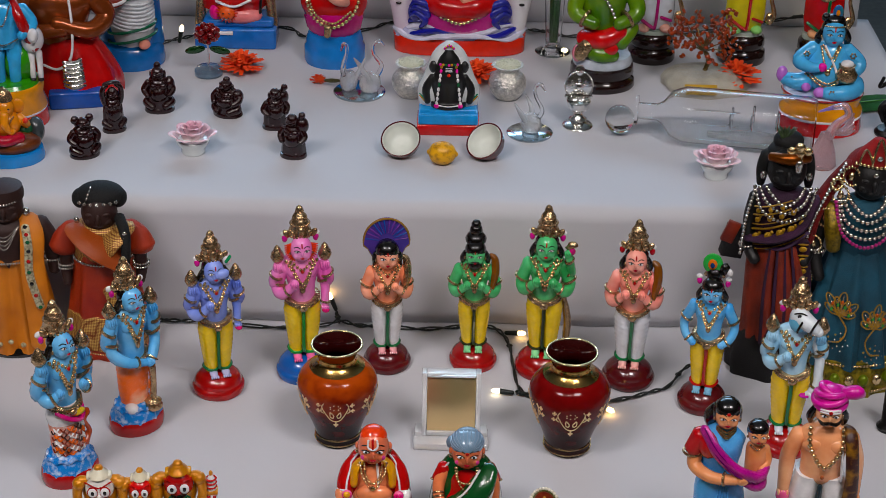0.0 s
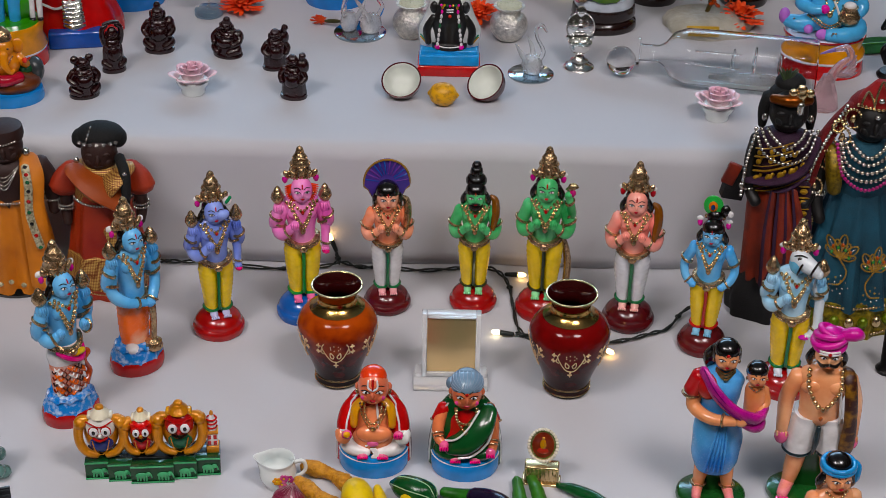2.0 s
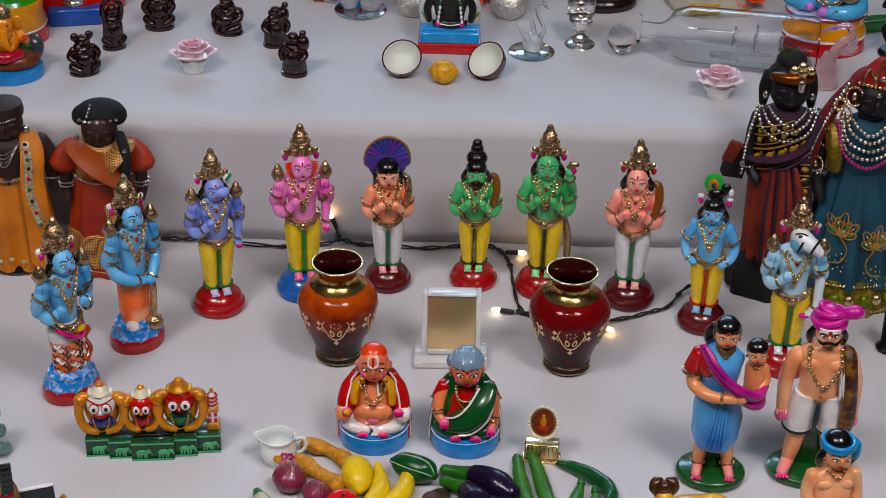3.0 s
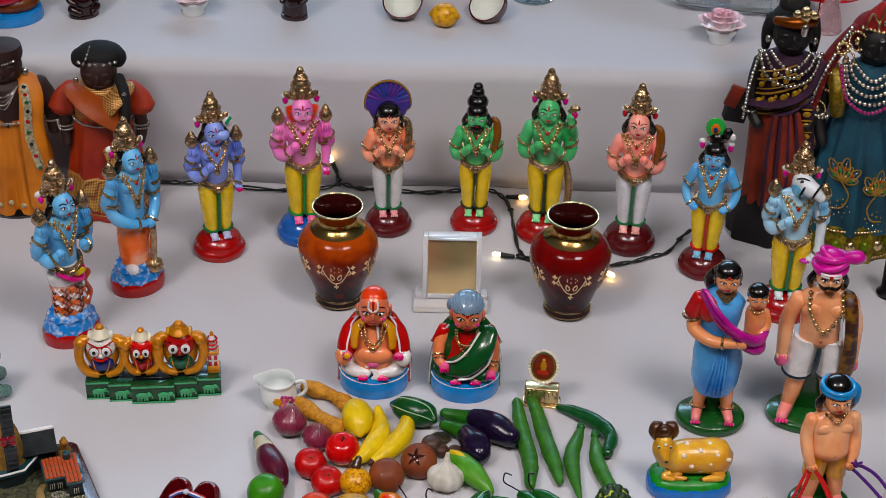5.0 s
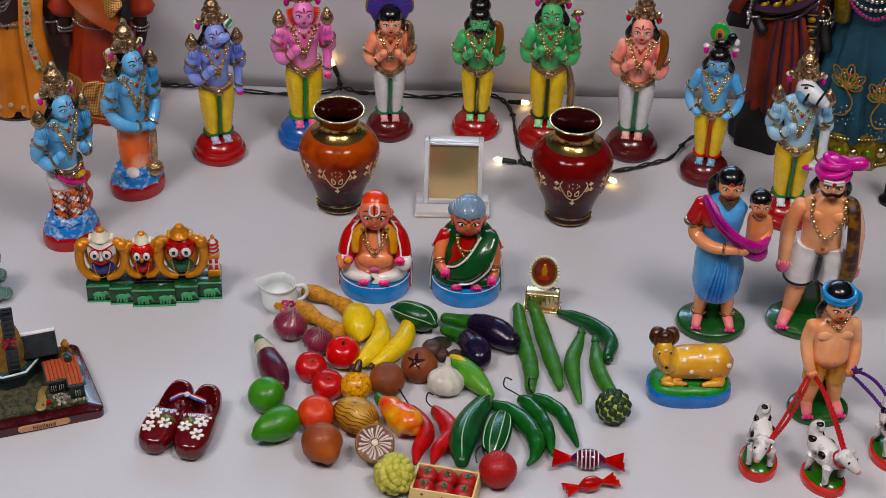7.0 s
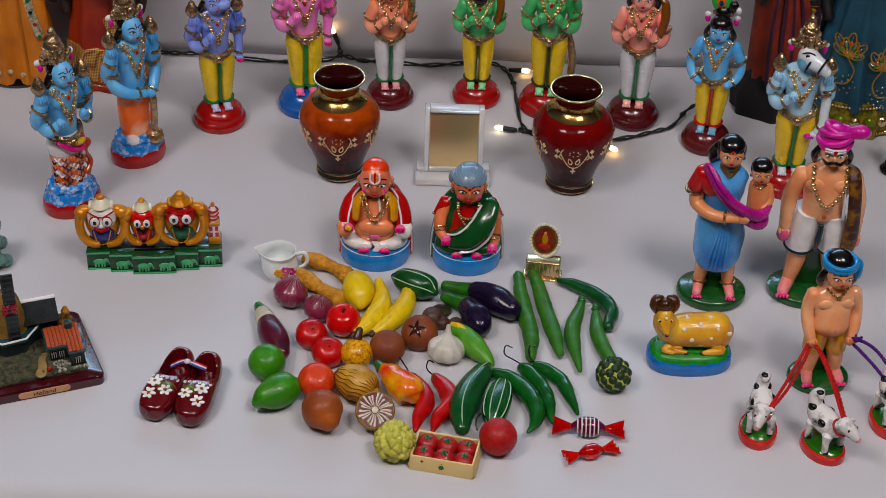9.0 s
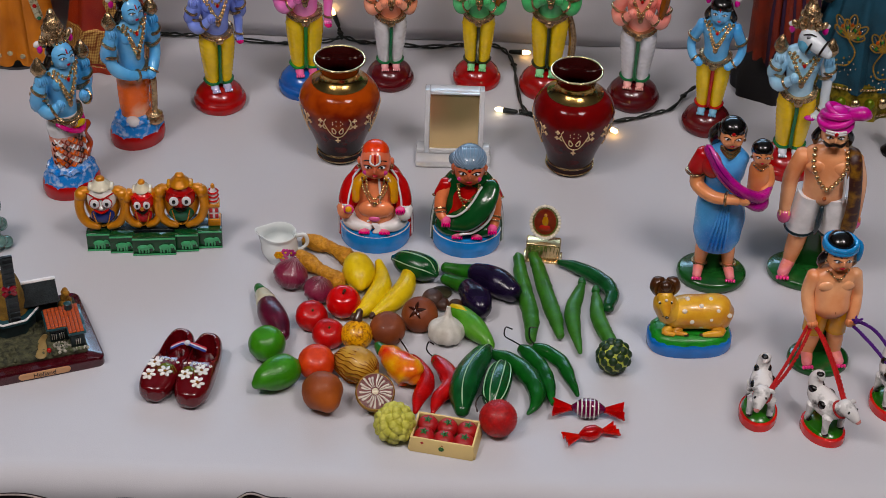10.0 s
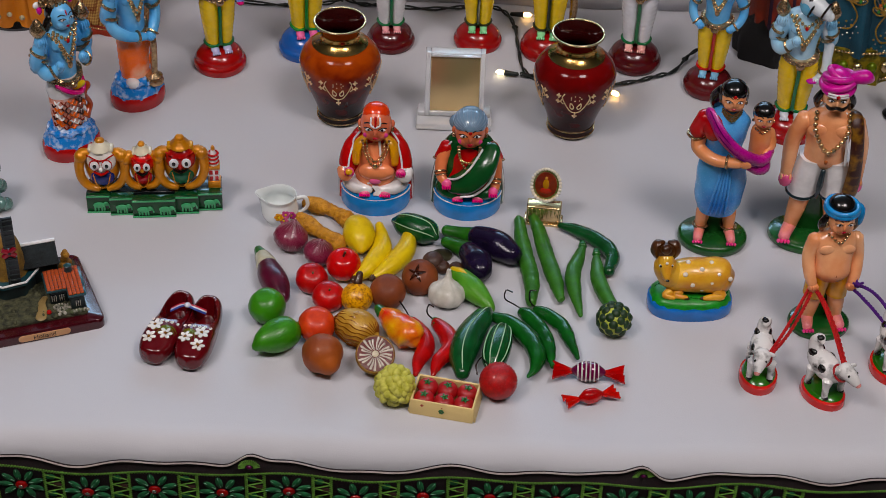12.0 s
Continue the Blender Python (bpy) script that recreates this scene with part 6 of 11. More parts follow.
def bare_leg(s, hip, knee, ankle, foot_to, skin, r=0.045):
    s.tube([hip, knee, ankle], [r * 1.15, r, r * 0.72], skin, 12, 12)
    a, b = np.array(ankle), np.array(foot_to)
    s.tube([a, (a + b) / 2 + (0, 0, 0.004), b], [r * 0.75, r * 0.7, r * 0.62], mat("pink_foot_paint", "e88ca0", 0.28, second="d88868", scale=60, coat=0.35), 10, 8)
    for k in range(4):
        s.ell(b + np.array([(k - 1.5) * r * 0.36, -r * 0.55, -r * 0.12]), (r * 0.2, r * 0.3, r * 0.24), paint("e0508a"), 6, 5)


def woman_with_child():
    s = Shape(0.174)
    skin, sari = skin_paint("cc7c50", "e8a880"), mat("blue_sari_paint", "6cb4ec", 0.25, second="2474c4", scale=28, mix_lo=0.40, mix_hi=0.56, coat=0.35)
    oval_base(s, paint("1e4c22"), 0.168, 0.05, 0.86)
    s.loft([(0, 0.05, 0.04, 0.07, 0.06), (0, 0.04, 0.2, 0.08, 0.05), (0, 0.03, 0.3, 0.07, 0.05)], paint("1e4c22"), 18)
    for q, dx in ((-1, -0.035), (1, 0.045)):
        bare_leg(s, (q * 0.045, 0, 0.3), (q * 0.052 + dx * 0.2, -0.01, 0.17), (q * 0.055 + dx * 0.3, -0.015, 0.085), (q * 0.06 + dx * 0.5, -0.09, 0.066), skin, 0.035)
        ring(s, (q * 0.055 + dx * 0.3, -0.015, 0.105), (q * 0.055 + dx * 0.3, -0.015, 0.095), 0.034, 0.007, GOLD)
    s.loft([(0.0, 0, 0.19, 0.092, 0.075), (0, -0.005, 0.27, 0.112, 0.088), (0, 0, 0.38, 0.118, 0.09), (-0.005, 0, 0.47, 0.105, 0.082), (-0.01, 0, 0.55, 0.086, 0.07), (-0.01, 0, 0.63, 0.095, 0.075), (-0.01, 0, 0.70, 0.105, 0.068), (-0.01, 0, 0.745, 0.07, 0.05), (-0.01, 0, 0.77, 0.035, 0.034)], sari, 26, 44, lambda i, w: 0.02 * math.sin(i * 0.8 + 3 * w))
    for k in range(5):
        s.tube([(-0.05 + k * 0.02, -0.09, 0.22), (-0.03 + k * 0.016, -0.098, 0.36), (-0.01 + k * 0.01, -0.084, 0.48)], 0.007, sari, 6, 10)
    s.ell((-0.065, -0.02, 0.67), (0.06, 0.065, 0.075), paint("b0162c"), 14, 9)
    s.tube([(-0.105, 0, 0.71), (-0.14, 0.0, 0.62)], [0.045, 0.043], paint("b0162c"), 12, 6)
    s.tube([(-0.125, 0, 0.61), (-0.125, -0.03, 0.55), (-0.05, -0.1, 0.535), (0.06, -0.125, 0.545)], [0.036, 0.034, 0.03, 0.024], skin, 10, 16)
    ring(s, (-0.14, 0.0, 0.615), (-0.14, 0, 0.60), 0.042, 0.007, GOLD)
    ring(s, (0.0, -0.112, 0.54), (0.01, -0.115, 0.541), 0.03, 0.007, GOLD)
    s.ell((0.085, -0.128, 0.55), (0.034, 0.024, 0.03), skin, 10, 7)
    mg = mat("magenta_stripe_paint", "c02890", 0.28, second="7c1468", scale=60, coat=0.35)
    s.tube([(-0.1, -0.03, 0.755), (-0.04, -0.095, 0.68), (0.05, -0.12, 0.60), (0.15, -0.11, 0.555), (0.19, -0.05, 0.57)], [0.030, 0.038, 0.042, 0.050, 0.040], mg, 12, 24, flat=(0.55, 1))
    for d in (-0.016, 0.014):
        s.tube([(-0.1, -0.05, 0.757 + d), (-0.04, -0.117, 0.682 + d), (0.05, -0.144, 0.602 + d), (0.14, -0.137, 0.557 + d)], 0.0035, paint("5c0c58"), 5, 20)
    s.tube([(0.10, -0.10, 0.53), (0.16, -0.09, 0.51), (0.175, -0.06, 0.54)], [0.03, 0.04, 0.03], mg, 10, 10)
    for k in range(3):
        s.tube([(-0.044, -0.030, 0.775 - k * 0.010), (0, -0.056 - k * 0.006, 0.757 - k * 0.012), (0.044, -0.030, 0.775 - k * 0.010)], 0.0055, BRIGHT_GOLD, 6, 14)
    head(s, (0, -0.02, 0.832), 0.057, skin, "0c0a09", tilak=None, locks=False, cap=True)
    for q in (-1, 1):
        s.ell((q * 0.050, 0.008, 0.834), (0.020, 0.042, 0.046), BLACK, 10, 7)
    s.tube([(-0.045, 0.015, 0.85), (-0.068, 0.035, 0.79), (-0.07, 0.05, 0.73)], [0.03, 0.036, 0.018], BLACK, 10, 10)
    s.ell((0, -0.074, 0.868), (0.009, 0.006, 0.009), RED, 8, 5)
    # the child on her hip
    cs = skin_paint("cc7c50", "e8a880")
    s.loft([(0.15, -0.03, 0.55, 0.05, 0.045), (0.15, -0.035, 0.62, 0.052, 0.045), (0.145, -0.03, 0.68, 0.045, 0.04), (0.145, -0.03, 0.71, 0.02, 0.02)], cs, 16, 10)
    s.tube([(0.185, -0.03, 0.675), (0.2, -0.05, 0.61), (0.17, -0.085, 0.575)], [0.022, 0.02, 0.016], cs, 8, 8)
    head(s, (0.145, -0.045, 0.755), 0.046, cs, "0c0a09", tilak=None, locks=False, cap=True)
    s.beads([(0.115, -0.06, 0.70), (0.145, -0.075, 0.685), (0.175, -0.06, 0.70)], 0.006, BRIGHT_GOLD)
    thing("plaster_doll", s, pose(0.229, -0.271, 0, 0, 0, -4), "plaster village woman in blue sari carrying a child", "doll", "village dolls")


def turban_man():
    s = Shape(0.172)
    skin = mat("tan_skin_paint", "eeb48c", 0.24, second="cc6c3c", scale=24, mix_lo=0.34, mix_hi=0.52, coat=0.35)
    oval_base(s, paint("1e5024"), 0.2, 0.045, 0.75)
    s.loft([(0.01, 0.055, 0.03, 0.1, 0.05), (0.01, 0.055, 0.2, 0.075, 0.045), (0, 0.05, 0.33, 0.06, 0.04)], paint("1e5024"), 18)
    for q in (-1, 1):
        bare_leg(s, (q * 0.06, 0, 0.36), (q * 0.085, -0.02, 0.2), (q * 0.1, -0.02, 0.085), (q * 0.13, -0.1, 0.062), skin, 0.045)
        s.loft([(q * 0.078, -0.005, 0.27, 0.066, 0.07), (q * 0.07, -0.005, 0.36, 0.07, 0.075), (q * 0.052, -0.002, 0.50, 0.062, 0.082)], WHITE, 18, 20, lambda i, w: 0.03 * abs(math.sin(i * 0.7)))
        s.tube([(q * 0.078 + 0.068 * math.cos(a), -0.005 + 0.072 * math.sin(a), 0.285) for a in np.linspace(0, 6.2832, 13)], 0.008, paint("1c2a30"), 6, 24)
    s.tube([(0, -0.078, 0.46), (-0.005, -0.085, 0.38), (-0.012, -0.08, 0.30)], [0.012, 0.016, 0.006], paint("1c2a30"), 8, 8)
    s.loft([(0, 0, 0.455, 0.09, 0.06), (0, -0.01, 0.5, 0.098, 0.078), (0, -0.005, 0.58, 0.100, 0.08), (0, 0, 0.66, 0.115, 0.082), (0, 0, 0.715, 0.118, 0.072), (0, 0, 0.745, 0.09, 0.055), (0, 0, 0.775, 0.04, 0.04)], skin, 26, 24)
    for q in (-1, 1):
        s.ell((q * 0.052, -0.064, 0.675), (0.056, 0.017, 0.036), skin, 14, 9)
        arm(s, [(q * 0.115, 0, 0.70), (q * 0.155, 0.0, 0.58), (q * 0.162, -0.02, 0.47), (q * 0.165, -0.035, 0.40)], [0.044, 0.040, 0.034, 0.028], skin, 0.032, cuff=False)
        s.ell((q * 0.165, -0.045, 0.37), (0.034, 0.034, 0.04), paint("e46a94"), 10, 7)
    s.ell((0, -0.096, 0.52), (0.01, 0.006, 0.012), paint("a45a38"), 8, 5)
    br = mat("brown_patterned_cloth", "34160f", 0.4, second="8a6420", scale=150, mix_lo=0.34, mix_hi=0.44)
    s.tube([(0.09, 0.06, 0.72), (0.11, -0.03, 0.745), (0.125, -0.085, 0.66), (0.14, -0.09, 0.5), (0.14, -0.075, 0.36), (0.135, -0.07, 0.30)], [0.02, 0.03, 0.032, 0.034, 0.04, 0.025], br, 12, 30, flat=(1, 0.5))
    s.tube([(0.06, -0.02, 0.755), (0.078, -0.078, 0.66), (0.092, -0.078, 0.5)], 0.007, WHITE, 6, 12)
    s.beads([(-0.075, -0.04, 0.755), (-0.07, -0.095, 0.68), (0, -0.11, 0.585), (0.07, -0.095, 0.68), (0.075, -0.04, 0.755)], 0.0135, BRIGHT_GOLD)
    hc = (0, -0.02, 0.842)
    head(s, hc, 0.062, skin, "0c0a09", tilak=None)
    for q in (-1, 1):
        s.tube([(0, -0.092, 0.825), (q * 0.03, -0.09, 0.818), (q * 0.055, -0.075, 0.835)], [0.008, 0.009, 0.003], BLACK, 6, 8)
    for z in (0.874, 0.886):
        s.tube([(-0.045, -0.072, z), (0, -0.090, z + 0.002), (0.045, -0.072, z)], 0.0055, WHITE, 6, 8)
    s.ell((0, -0.092, 0.88), (0.01, 0.006, 0.012), RED, 8, 5)
    tb = mat("pink_turban_paint", "d83a9c", 0.3, second="b02484", scale=40, coat=0.35)
    s.ell((0, 0.0, 0.912), (0.076, 0.078, 0.058), tb, 18, 10)
    for k, (z, r) in enumerate(((0.897, 0.071), (0.916, 0.073), (0.936, 0.064), (0.952, 0.046))):
        s.tube([(r * math.cos(a), r * math.sin(a), z + 0.020 * math.sin(a + k * 1.5)) for a in np.linspace(0, 6.2832, 17)], 0.0165, tb, 9, 34)
    s.tube([(0.06, -0.02, 0.95), (0.11, -0.03, 0.965), (0.14, -0.02, 0.95)], [0.03, 0.035, 0.02], tb, 9, 10)
    thing("plaster_doll", s, pose(0.311, -0.264, 0, 0, 0, -6), "bare-chested plaster man with pink turban and moustache", "doll", "village dolls")


def herd_boy():
    s = Shape(0.130)
    skin = mat("tan_skin_paint", "eeb48c", 0.24, second="cc6c3c", scale=28, mix_lo=0.34, mix_hi=0.52, coat=0.35)
    oval_base(s, paint("1e5024"), 0.19, 0.05, 0.85)
    s.loft([(0, 0.07, 0.03, 0.08, 0.05), (0, 0.065, 0.2, 0.07, 0.045), (0, 0.05, 0.34, 0.06, 0.04)], paint("1e5024"), 18)
    for q in (-1, 1):
        bare_leg(s, (q * 0.055, 0, 0.33), (q * 0.075, -0.015, 0.2), (q * 0.085, -0.02, 0.09), (q * 0.1, -0.1, 0.068), skin, 0.05)
        s.loft([(q * 0.068, -0.005, 0.26, 0.065, 0.07), (q * 0.06, -0.005, 0.35, 0.07, 0.078), (q * 0.05, 0, 0.43, 0.07, 0.078)], paint("d89c20"), 18, 14)
        arm(s, [(q * 0.12, 0, 0.68), (q * 0.145, -0.01, 0.56), (q * 0.138, -0.06, 0.46), (q * 0.12, -0.09, 0.40)], [0.046, 0.043, 0.038, 0.03], skin, 0.034, cuff=False)
    s.loft([(0, 0, 0.4, 0.1, 0.085), (0, -0.025, 0.47, 0.115, 0.11), (0, -0.02, 0.54, 0.112, 0.1), (0, -0.005, 0.62, 0.125, 0.085), (0, 0, 0.68, 0.13, 0.075), (0, 0, 0.715, 0.09, 0.055), (0, 0, 0.745, 0.042, 0.042)], skin, 26, 24)
    for q in (-1, 1):
        s.ell((q * 0.052, -0.066, 0.635), (0.058, 0.019, 0.038), skin, 14, 9)
    s.ell((0, -0.13, 0.485), (0.01, 0.006, 0.014), paint("a45a38"), 8, 5)
    s.beads([(-0.06, -0.04, 0.73), (0, -0.085, 0.70), (0.06, -0.04, 0.73)], 0.011, BRIGHT_GOLD)
    head(s, (0, -0.025, 0.83), 0.078, skin, "0c0a09", tilak="a81c1e")
    s.ell((0, 0.01, 0.905), (0.082, 0.086, 0.066), BLACK, 16, 10)
    hb = paint("3088c4")
    for z in (0.89, 0.912):
        s.tube([(0.092 * math.cos(a), 0.0 + 0.095 * math.sin(a), z) for a in np.linspace(0, 6.2832, 17)], 0.016, hb, 8, 34)
    s.tube([(0.085, 0.03, 0.90), (0.115, 0.01, 0.87), (0.11, 0.0, 0.80), (0.105, 0.01, 0.76)], [0.02, 0.03, 0.028, 0.012], hb, 9, 12)
    thing("plaster_doll", s, pose(0.303, -0.376, 0, 0, 0, 6), "bare-chested plaster herd boy with blue headband and yellow shorts", "doll", "village dolls")


woman_with_child()
turban_man()
herd_boy()


def goat(x, y, rz, flip=1):
    s = Shape(0.051)
    wm = mat("white_goat_paint", "dcdad8", 0.25, second="1c1816", scale=85, mix_lo=0.42, mix_hi=0.40, coat=0.35)
    s.lathe([(0.3, 0), (0.31, 0.05), (0.3, 0.14), (0.27, 0.16)], paint("c83418"), seg=32, sx=0.95, sy=1.25)
    s.lathe([(0.28, 0.14), (0.24, 0.2), (0.1, 0.22)], paint("2c6a22"), seg=30, sx=0.95, sy=1.25)
    for a, b in ((-1, -1), (1, -1), (-1, 1), (1, 1)):
        s.tube([(a * 0.13, b * 0.17, 0.5), (a * 0.15, b * 0.18, 0.36), (a * 0.15, b * 0.19, 0.21)], [0.09, 0.055, 0.05], wm, 9, 8)
        s.ell((a * 0.15, b * 0.19 - 0.01, 0.2), (0.05, 0.06, 0.04), BLACK, 8, 6)
    s.tube([(0, 0.3, 0.62), (0, 0.12, 0.58), (0, -0.08, 0.56), (0, -0.22, 0.6)], [0.14, 0.19, 0.18, 0.13], wm, 16, 16)
    s.tube([(0, -0.2, 0.6), (0.02 * flip, -0.3, 0.7)], [0.13, 0.1], wm, 12, 5)
    s.tube([(0.02 * flip, -0.28, 0.76), (0.06 * flip, -0.4, 0.70), (0.09 * flip, -0.52, 0.62)], [0.125, 0.11, 0.065], wm, 12, 10)
    s.ell((0.095 * flip, -0.55, 0.61), (0.05, 0.04, 0.04), paint("d08c84"), 8, 6)
    for q in (-1, 1):
        s.ell((0.04 * flip + q * 0.14, -0.3, 0.78), (0.075, 0.03, 0.035), wm, 8, 6, (0, q * 25, 0))
        s.ell((0.06 * flip + q * 0.075, -0.44, 0.75), (0.022, 0.02, 0.026), BLACK, 8, 6)
    s.tube([(0, 0.28, 0.66), (0.0, 0.33, 0.82), (0.02, 0.27, 0.93), (0, 0.2, 0.90)], [0.12, 0.10, 0.075, 0.04], wm, 11, 14)
    s.ell((0, 0.25, 0.965), (0.06, 0.06, 0.035), BLACK, 8, 6)
    for px, py, pz in ((0.135, 0.1, 0.64), (-0.135, -0.02, 0.62), (0.075, 0.29, 0.71), (-0.085, 0.26, 0.70)):
        s.ell((px, py, pz), (0.055, 0.09, 0.075), BLACK, 12, 8)
    ring(s, (0.01 * flip, -0.24, 0.64), (0.015 * flip, -0.255, 0.66), 0.128, 0.018, paint("a01c20", 0.6))
    thing("plaster_goat", s, pose(x, y, 0, 0, 0, rz), "white plaster goat with black patches on red-edged green base", "goat figurine", "herd of goats")


goat(0.247, -0.443, -6, -1)
goat(0.294, -0.459, 32, 1)
goat(0.350, -0.428, 10, 1)


def yarn(pts_list, colour, label, knot=None):
    ob = thing("yarn_rope", None, pose(0, 0, 0), label, "rope", "yarn ropes")
    m = mat("yarn_" + colour, colour, 0.85, vary=0.25, scale=500, bump=0.8, fine=1500)
    for pts in pts_list:
        s = Shape()
        c = smooth_path(pts, 50)
        for ph in (0, 2.1, 4.2):
            s.tube([p + 0.0007 * np.array([math.cos(i * 0.9 + ph), math.sin(i * 0.9 + ph) * 0.5, math.sin(i * 0.9 + ph)]) for i, p in enumerate(c)], 0.0008, m, 5, 100)
        part("strand", s, ob)
    if knot:
        s = Shape()
        for k in range(4):
            a = k * 1.7
            s.tube([knot, np.array(knot) + 0.004 * np.array([math.cos(a), math.sin(a), 0.6])], 0.001, m, 5, 3)
        s.ell(knot, (0.0028, 0.0025, 0.0025), m, 8, 6)
        part("knot", s, ob)


HL, HR = (0.289, -0.386, 0.049), (0.317, -0.385, 0.05)
yarn([[HL, (0.279, -0.404, 0.044), (0.264, -0.430, 0.038), (0.248, -0.458, 0.037)],
      [(0.291, -0.387, 0.049), (0.283, -0.402, 0.040), (0.268, -0.428, 0.034), (0.251, -0.457, 0.039)],
      [HL, (0.295, -0.40, 0.046), (0.301, -0.428, 0.040), (0.303, -0.470, 0.039)],
      [(0.290, -0.388, 0.050), (0.299, -0.402, 0.042), (0.305, -0.430, 0.035), (0.305, -0.469, 0.038)]], "b8141c", "red woollen yarn leads from the boy to the goats", HL)
yarn([[HR, (0.330, -0.392, 0.052), (0.343, -0.404, 0.046), (0.354, -0.440, 0.037)],
      [HR, (0.328, -0.396, 0.045), (0.340, -0.410, 0.038), (0.351, -0.441, 0.038)]], "4a1470", "purple woollen yarn leads to a goat", (0.323, -0.391, 0.054))


def deer():
    s = Shape()
    s.lathe([(0.0325, 0), (0.0335, 0.002), (0.033, 0.010), (0.031, 0.012)], paint("1c6cb4"), seg=44, sy=0.62, power=2.6)
    gr = plaster("2c8c34", "1f7028", 0.35, 160)
    s.lathe([(0.0318, 0.010), (0.031, 0.0135), (0.027, 0.0165), (0.008, 0.0175)], gr, seg=44, sy=0.62, power=2.6, ripple=lambda i, w: 0.015 * math.sin(17 * w))
    for k in range(60):
        a, r = k * 2.4, 0.010 + 0.019 * ((k * 13) % 17) / 17
        x, y = r * 1.02 * math.cos(a), r * 0.6 * math.sin(a)
        s.tube([(x, y, 0.0155), (x + 0.0008, y - 0.0006, 0.0185)], [0.0008, 0.0003], gr, 4, 2)
    bm = mat("fawn_paint", "e0b458", 0.3, second="b8702c", scale=48, mix_lo=0.36, mix_hi=0.52, coat=0.35)
    s.tube([(-0.017, 0, 0.029), (-0.006, 0.001, 0.0300), (0.008, 0.001, 0.0300), (0.020, 0.001, 0.0300), (0.026, 0.001, 0.028)], [0.0115, 0.0135, 0.0138, 0.0142, 0.0100], bm, 22, 26)
    s.ell((0.022, 0.001, 0.0285), (0.0095, 0.0135, 0.0135), bm, 16, 10)
    s.tube([(-0.017, -0.001, 0.031), (-0.022, -0.002, 0.039), (-0.024, -0.004, 0.046)], [0.0110, 0.0098, 0.0085], bm, 14, 12)
    hx = -0.0240
    s.ell((hx, -0.0045, 0.0480), (0.0068, 0.0072, 0.0080), bm, 16, 10)
    s.tube([(hx, -0.007, 0.0470), (hx + 0.0005, -0.0120, 0.0425), (hx + 0.001, -0.0150, 0.0395)], [0.0058, 0.0042, 0.0027], bm, 14, 10)
    dk = mat("brown_ear_paint", "5a3418", 0.3, second="2c170c", scale=120, coat=0.35)
    s.ell((hx, -0.001, 0.0560), (0.0078, 0.0066, 0.0060), dk, 14, 8)
    s.ell((hx - 0.0005, -0.0045, 0.0600), (0.0045, 0.0045, 0.0042), dk, 12, 8)
    for q in (-1, 1):
        s.tube([(hx + q * 0.006, 0.0, 0.0500), (hx + q * 0.0082, 0.0, 0.0555), (hx + q * 0.0068, 0.0005, 0.0610), (hx + q * 0.0025, 0.001, 0.0625)], [0.0036, 0.0052, 0.0048, 0.0024], dk, 9, 14, flat=(0.7, 1))
        s.ell((hx + q * 0.0042, -0.0098, 0.0480), (0.0015, 0.0012, 0.0012), WHITE, 8, 5)
        s.ell((hx + q * 0.0043, -0.0106, 0.0480), (0.0010, 0.0008, 0.0010), BLACK, 8, 5)
        s.ell((hx - 0.001 + q * 0.0014, -0.0180, 0.0408), (0.0006, 0.0004, 0.0004), BLACK, 6, 4)
        s.tube([(-0.014 + q * 0.004, -0.0075, 0.0205), (-0.018 + q * 0.004, -0.0105, 0.0190), (-0.010 + q * 0.005, -0.0125, 0.0180)], [0.0036, 0.0026, 0.0018], bm, 9, 10)
    s.tube([(0.018, -0.0080, 0.0225), (0.022, -0.0115, 0.0195), (0.012, -0.0128, 0.0185), (0.008, -0.0132, 0.0180)], [0.0050, 0.0038, 0.0026, 0.0018], bm, 10, 14)
    for x in (-0.0055, 0.0075):
        s.ell((x, -0.0128, 0.0180), (0.0026, 0.0018, 0.0014), BROWN, 8, 5)
    s.ell((hx + 0.001, -0.0172, 0.0390), (0.0016, 0.0010, 0.0008), BLACK, 8, 5)
    sp = paint("efe6d8")
    for x, a in ((-0.008, 40), (0.005, 58), (0.018, 40), (-0.002, 2), (0.013, 10), (0.027, 24), (0.006, -20), (0.013, 84), (-0.005, 86)):
        c, d = math.cos(math.radians(a)), math.sin(math.radians(a))
        r = 0.0131 if x < 0.02 else 0.0125
        s.ell((x, 0.001 - r * c, 0.030 + r * d), (0.0021, 0.0010 + 0.0012 * d, 0.0021), sp, 10, 6)
    s.ell((hx, -0.0120, 0.0520), (0.0013, 0.0010, 0.0013), sp, 8, 6)
    s.v = [q * 1.02 for q in s.v]
    thing("plaster_deer", s, pose(0.202, -0.358, 0, 0, 0, 3), "tan spotted plaster deer lying on a green and blue base", "deer figurine")


deer()

# ---- cloth-dressed dolls ----
SKIN_BROWN = mat("dark_brown_cloth_skin", "2c1712", 0.6, vary=0.2, scale=90, bump=0.3)
SKIN_BLACK = mat("black_cloth_skin", "080606", 0.5, vary=0.2, scale=90, bump=0.3)
BEADSILVER = mat("silver_beads", "c8c4bc", 0.15, 0.9, vary=0.2, scale=300, bump=0)


def fabric(name, h, second=None, scale=60, lo=0.45, hi=0.6):
    return mat(name, h, 0.75, second=second, scale=scale, mix_lo=lo, mix_hi=hi, bump=0.6, fine=1100, depth=0.0012)


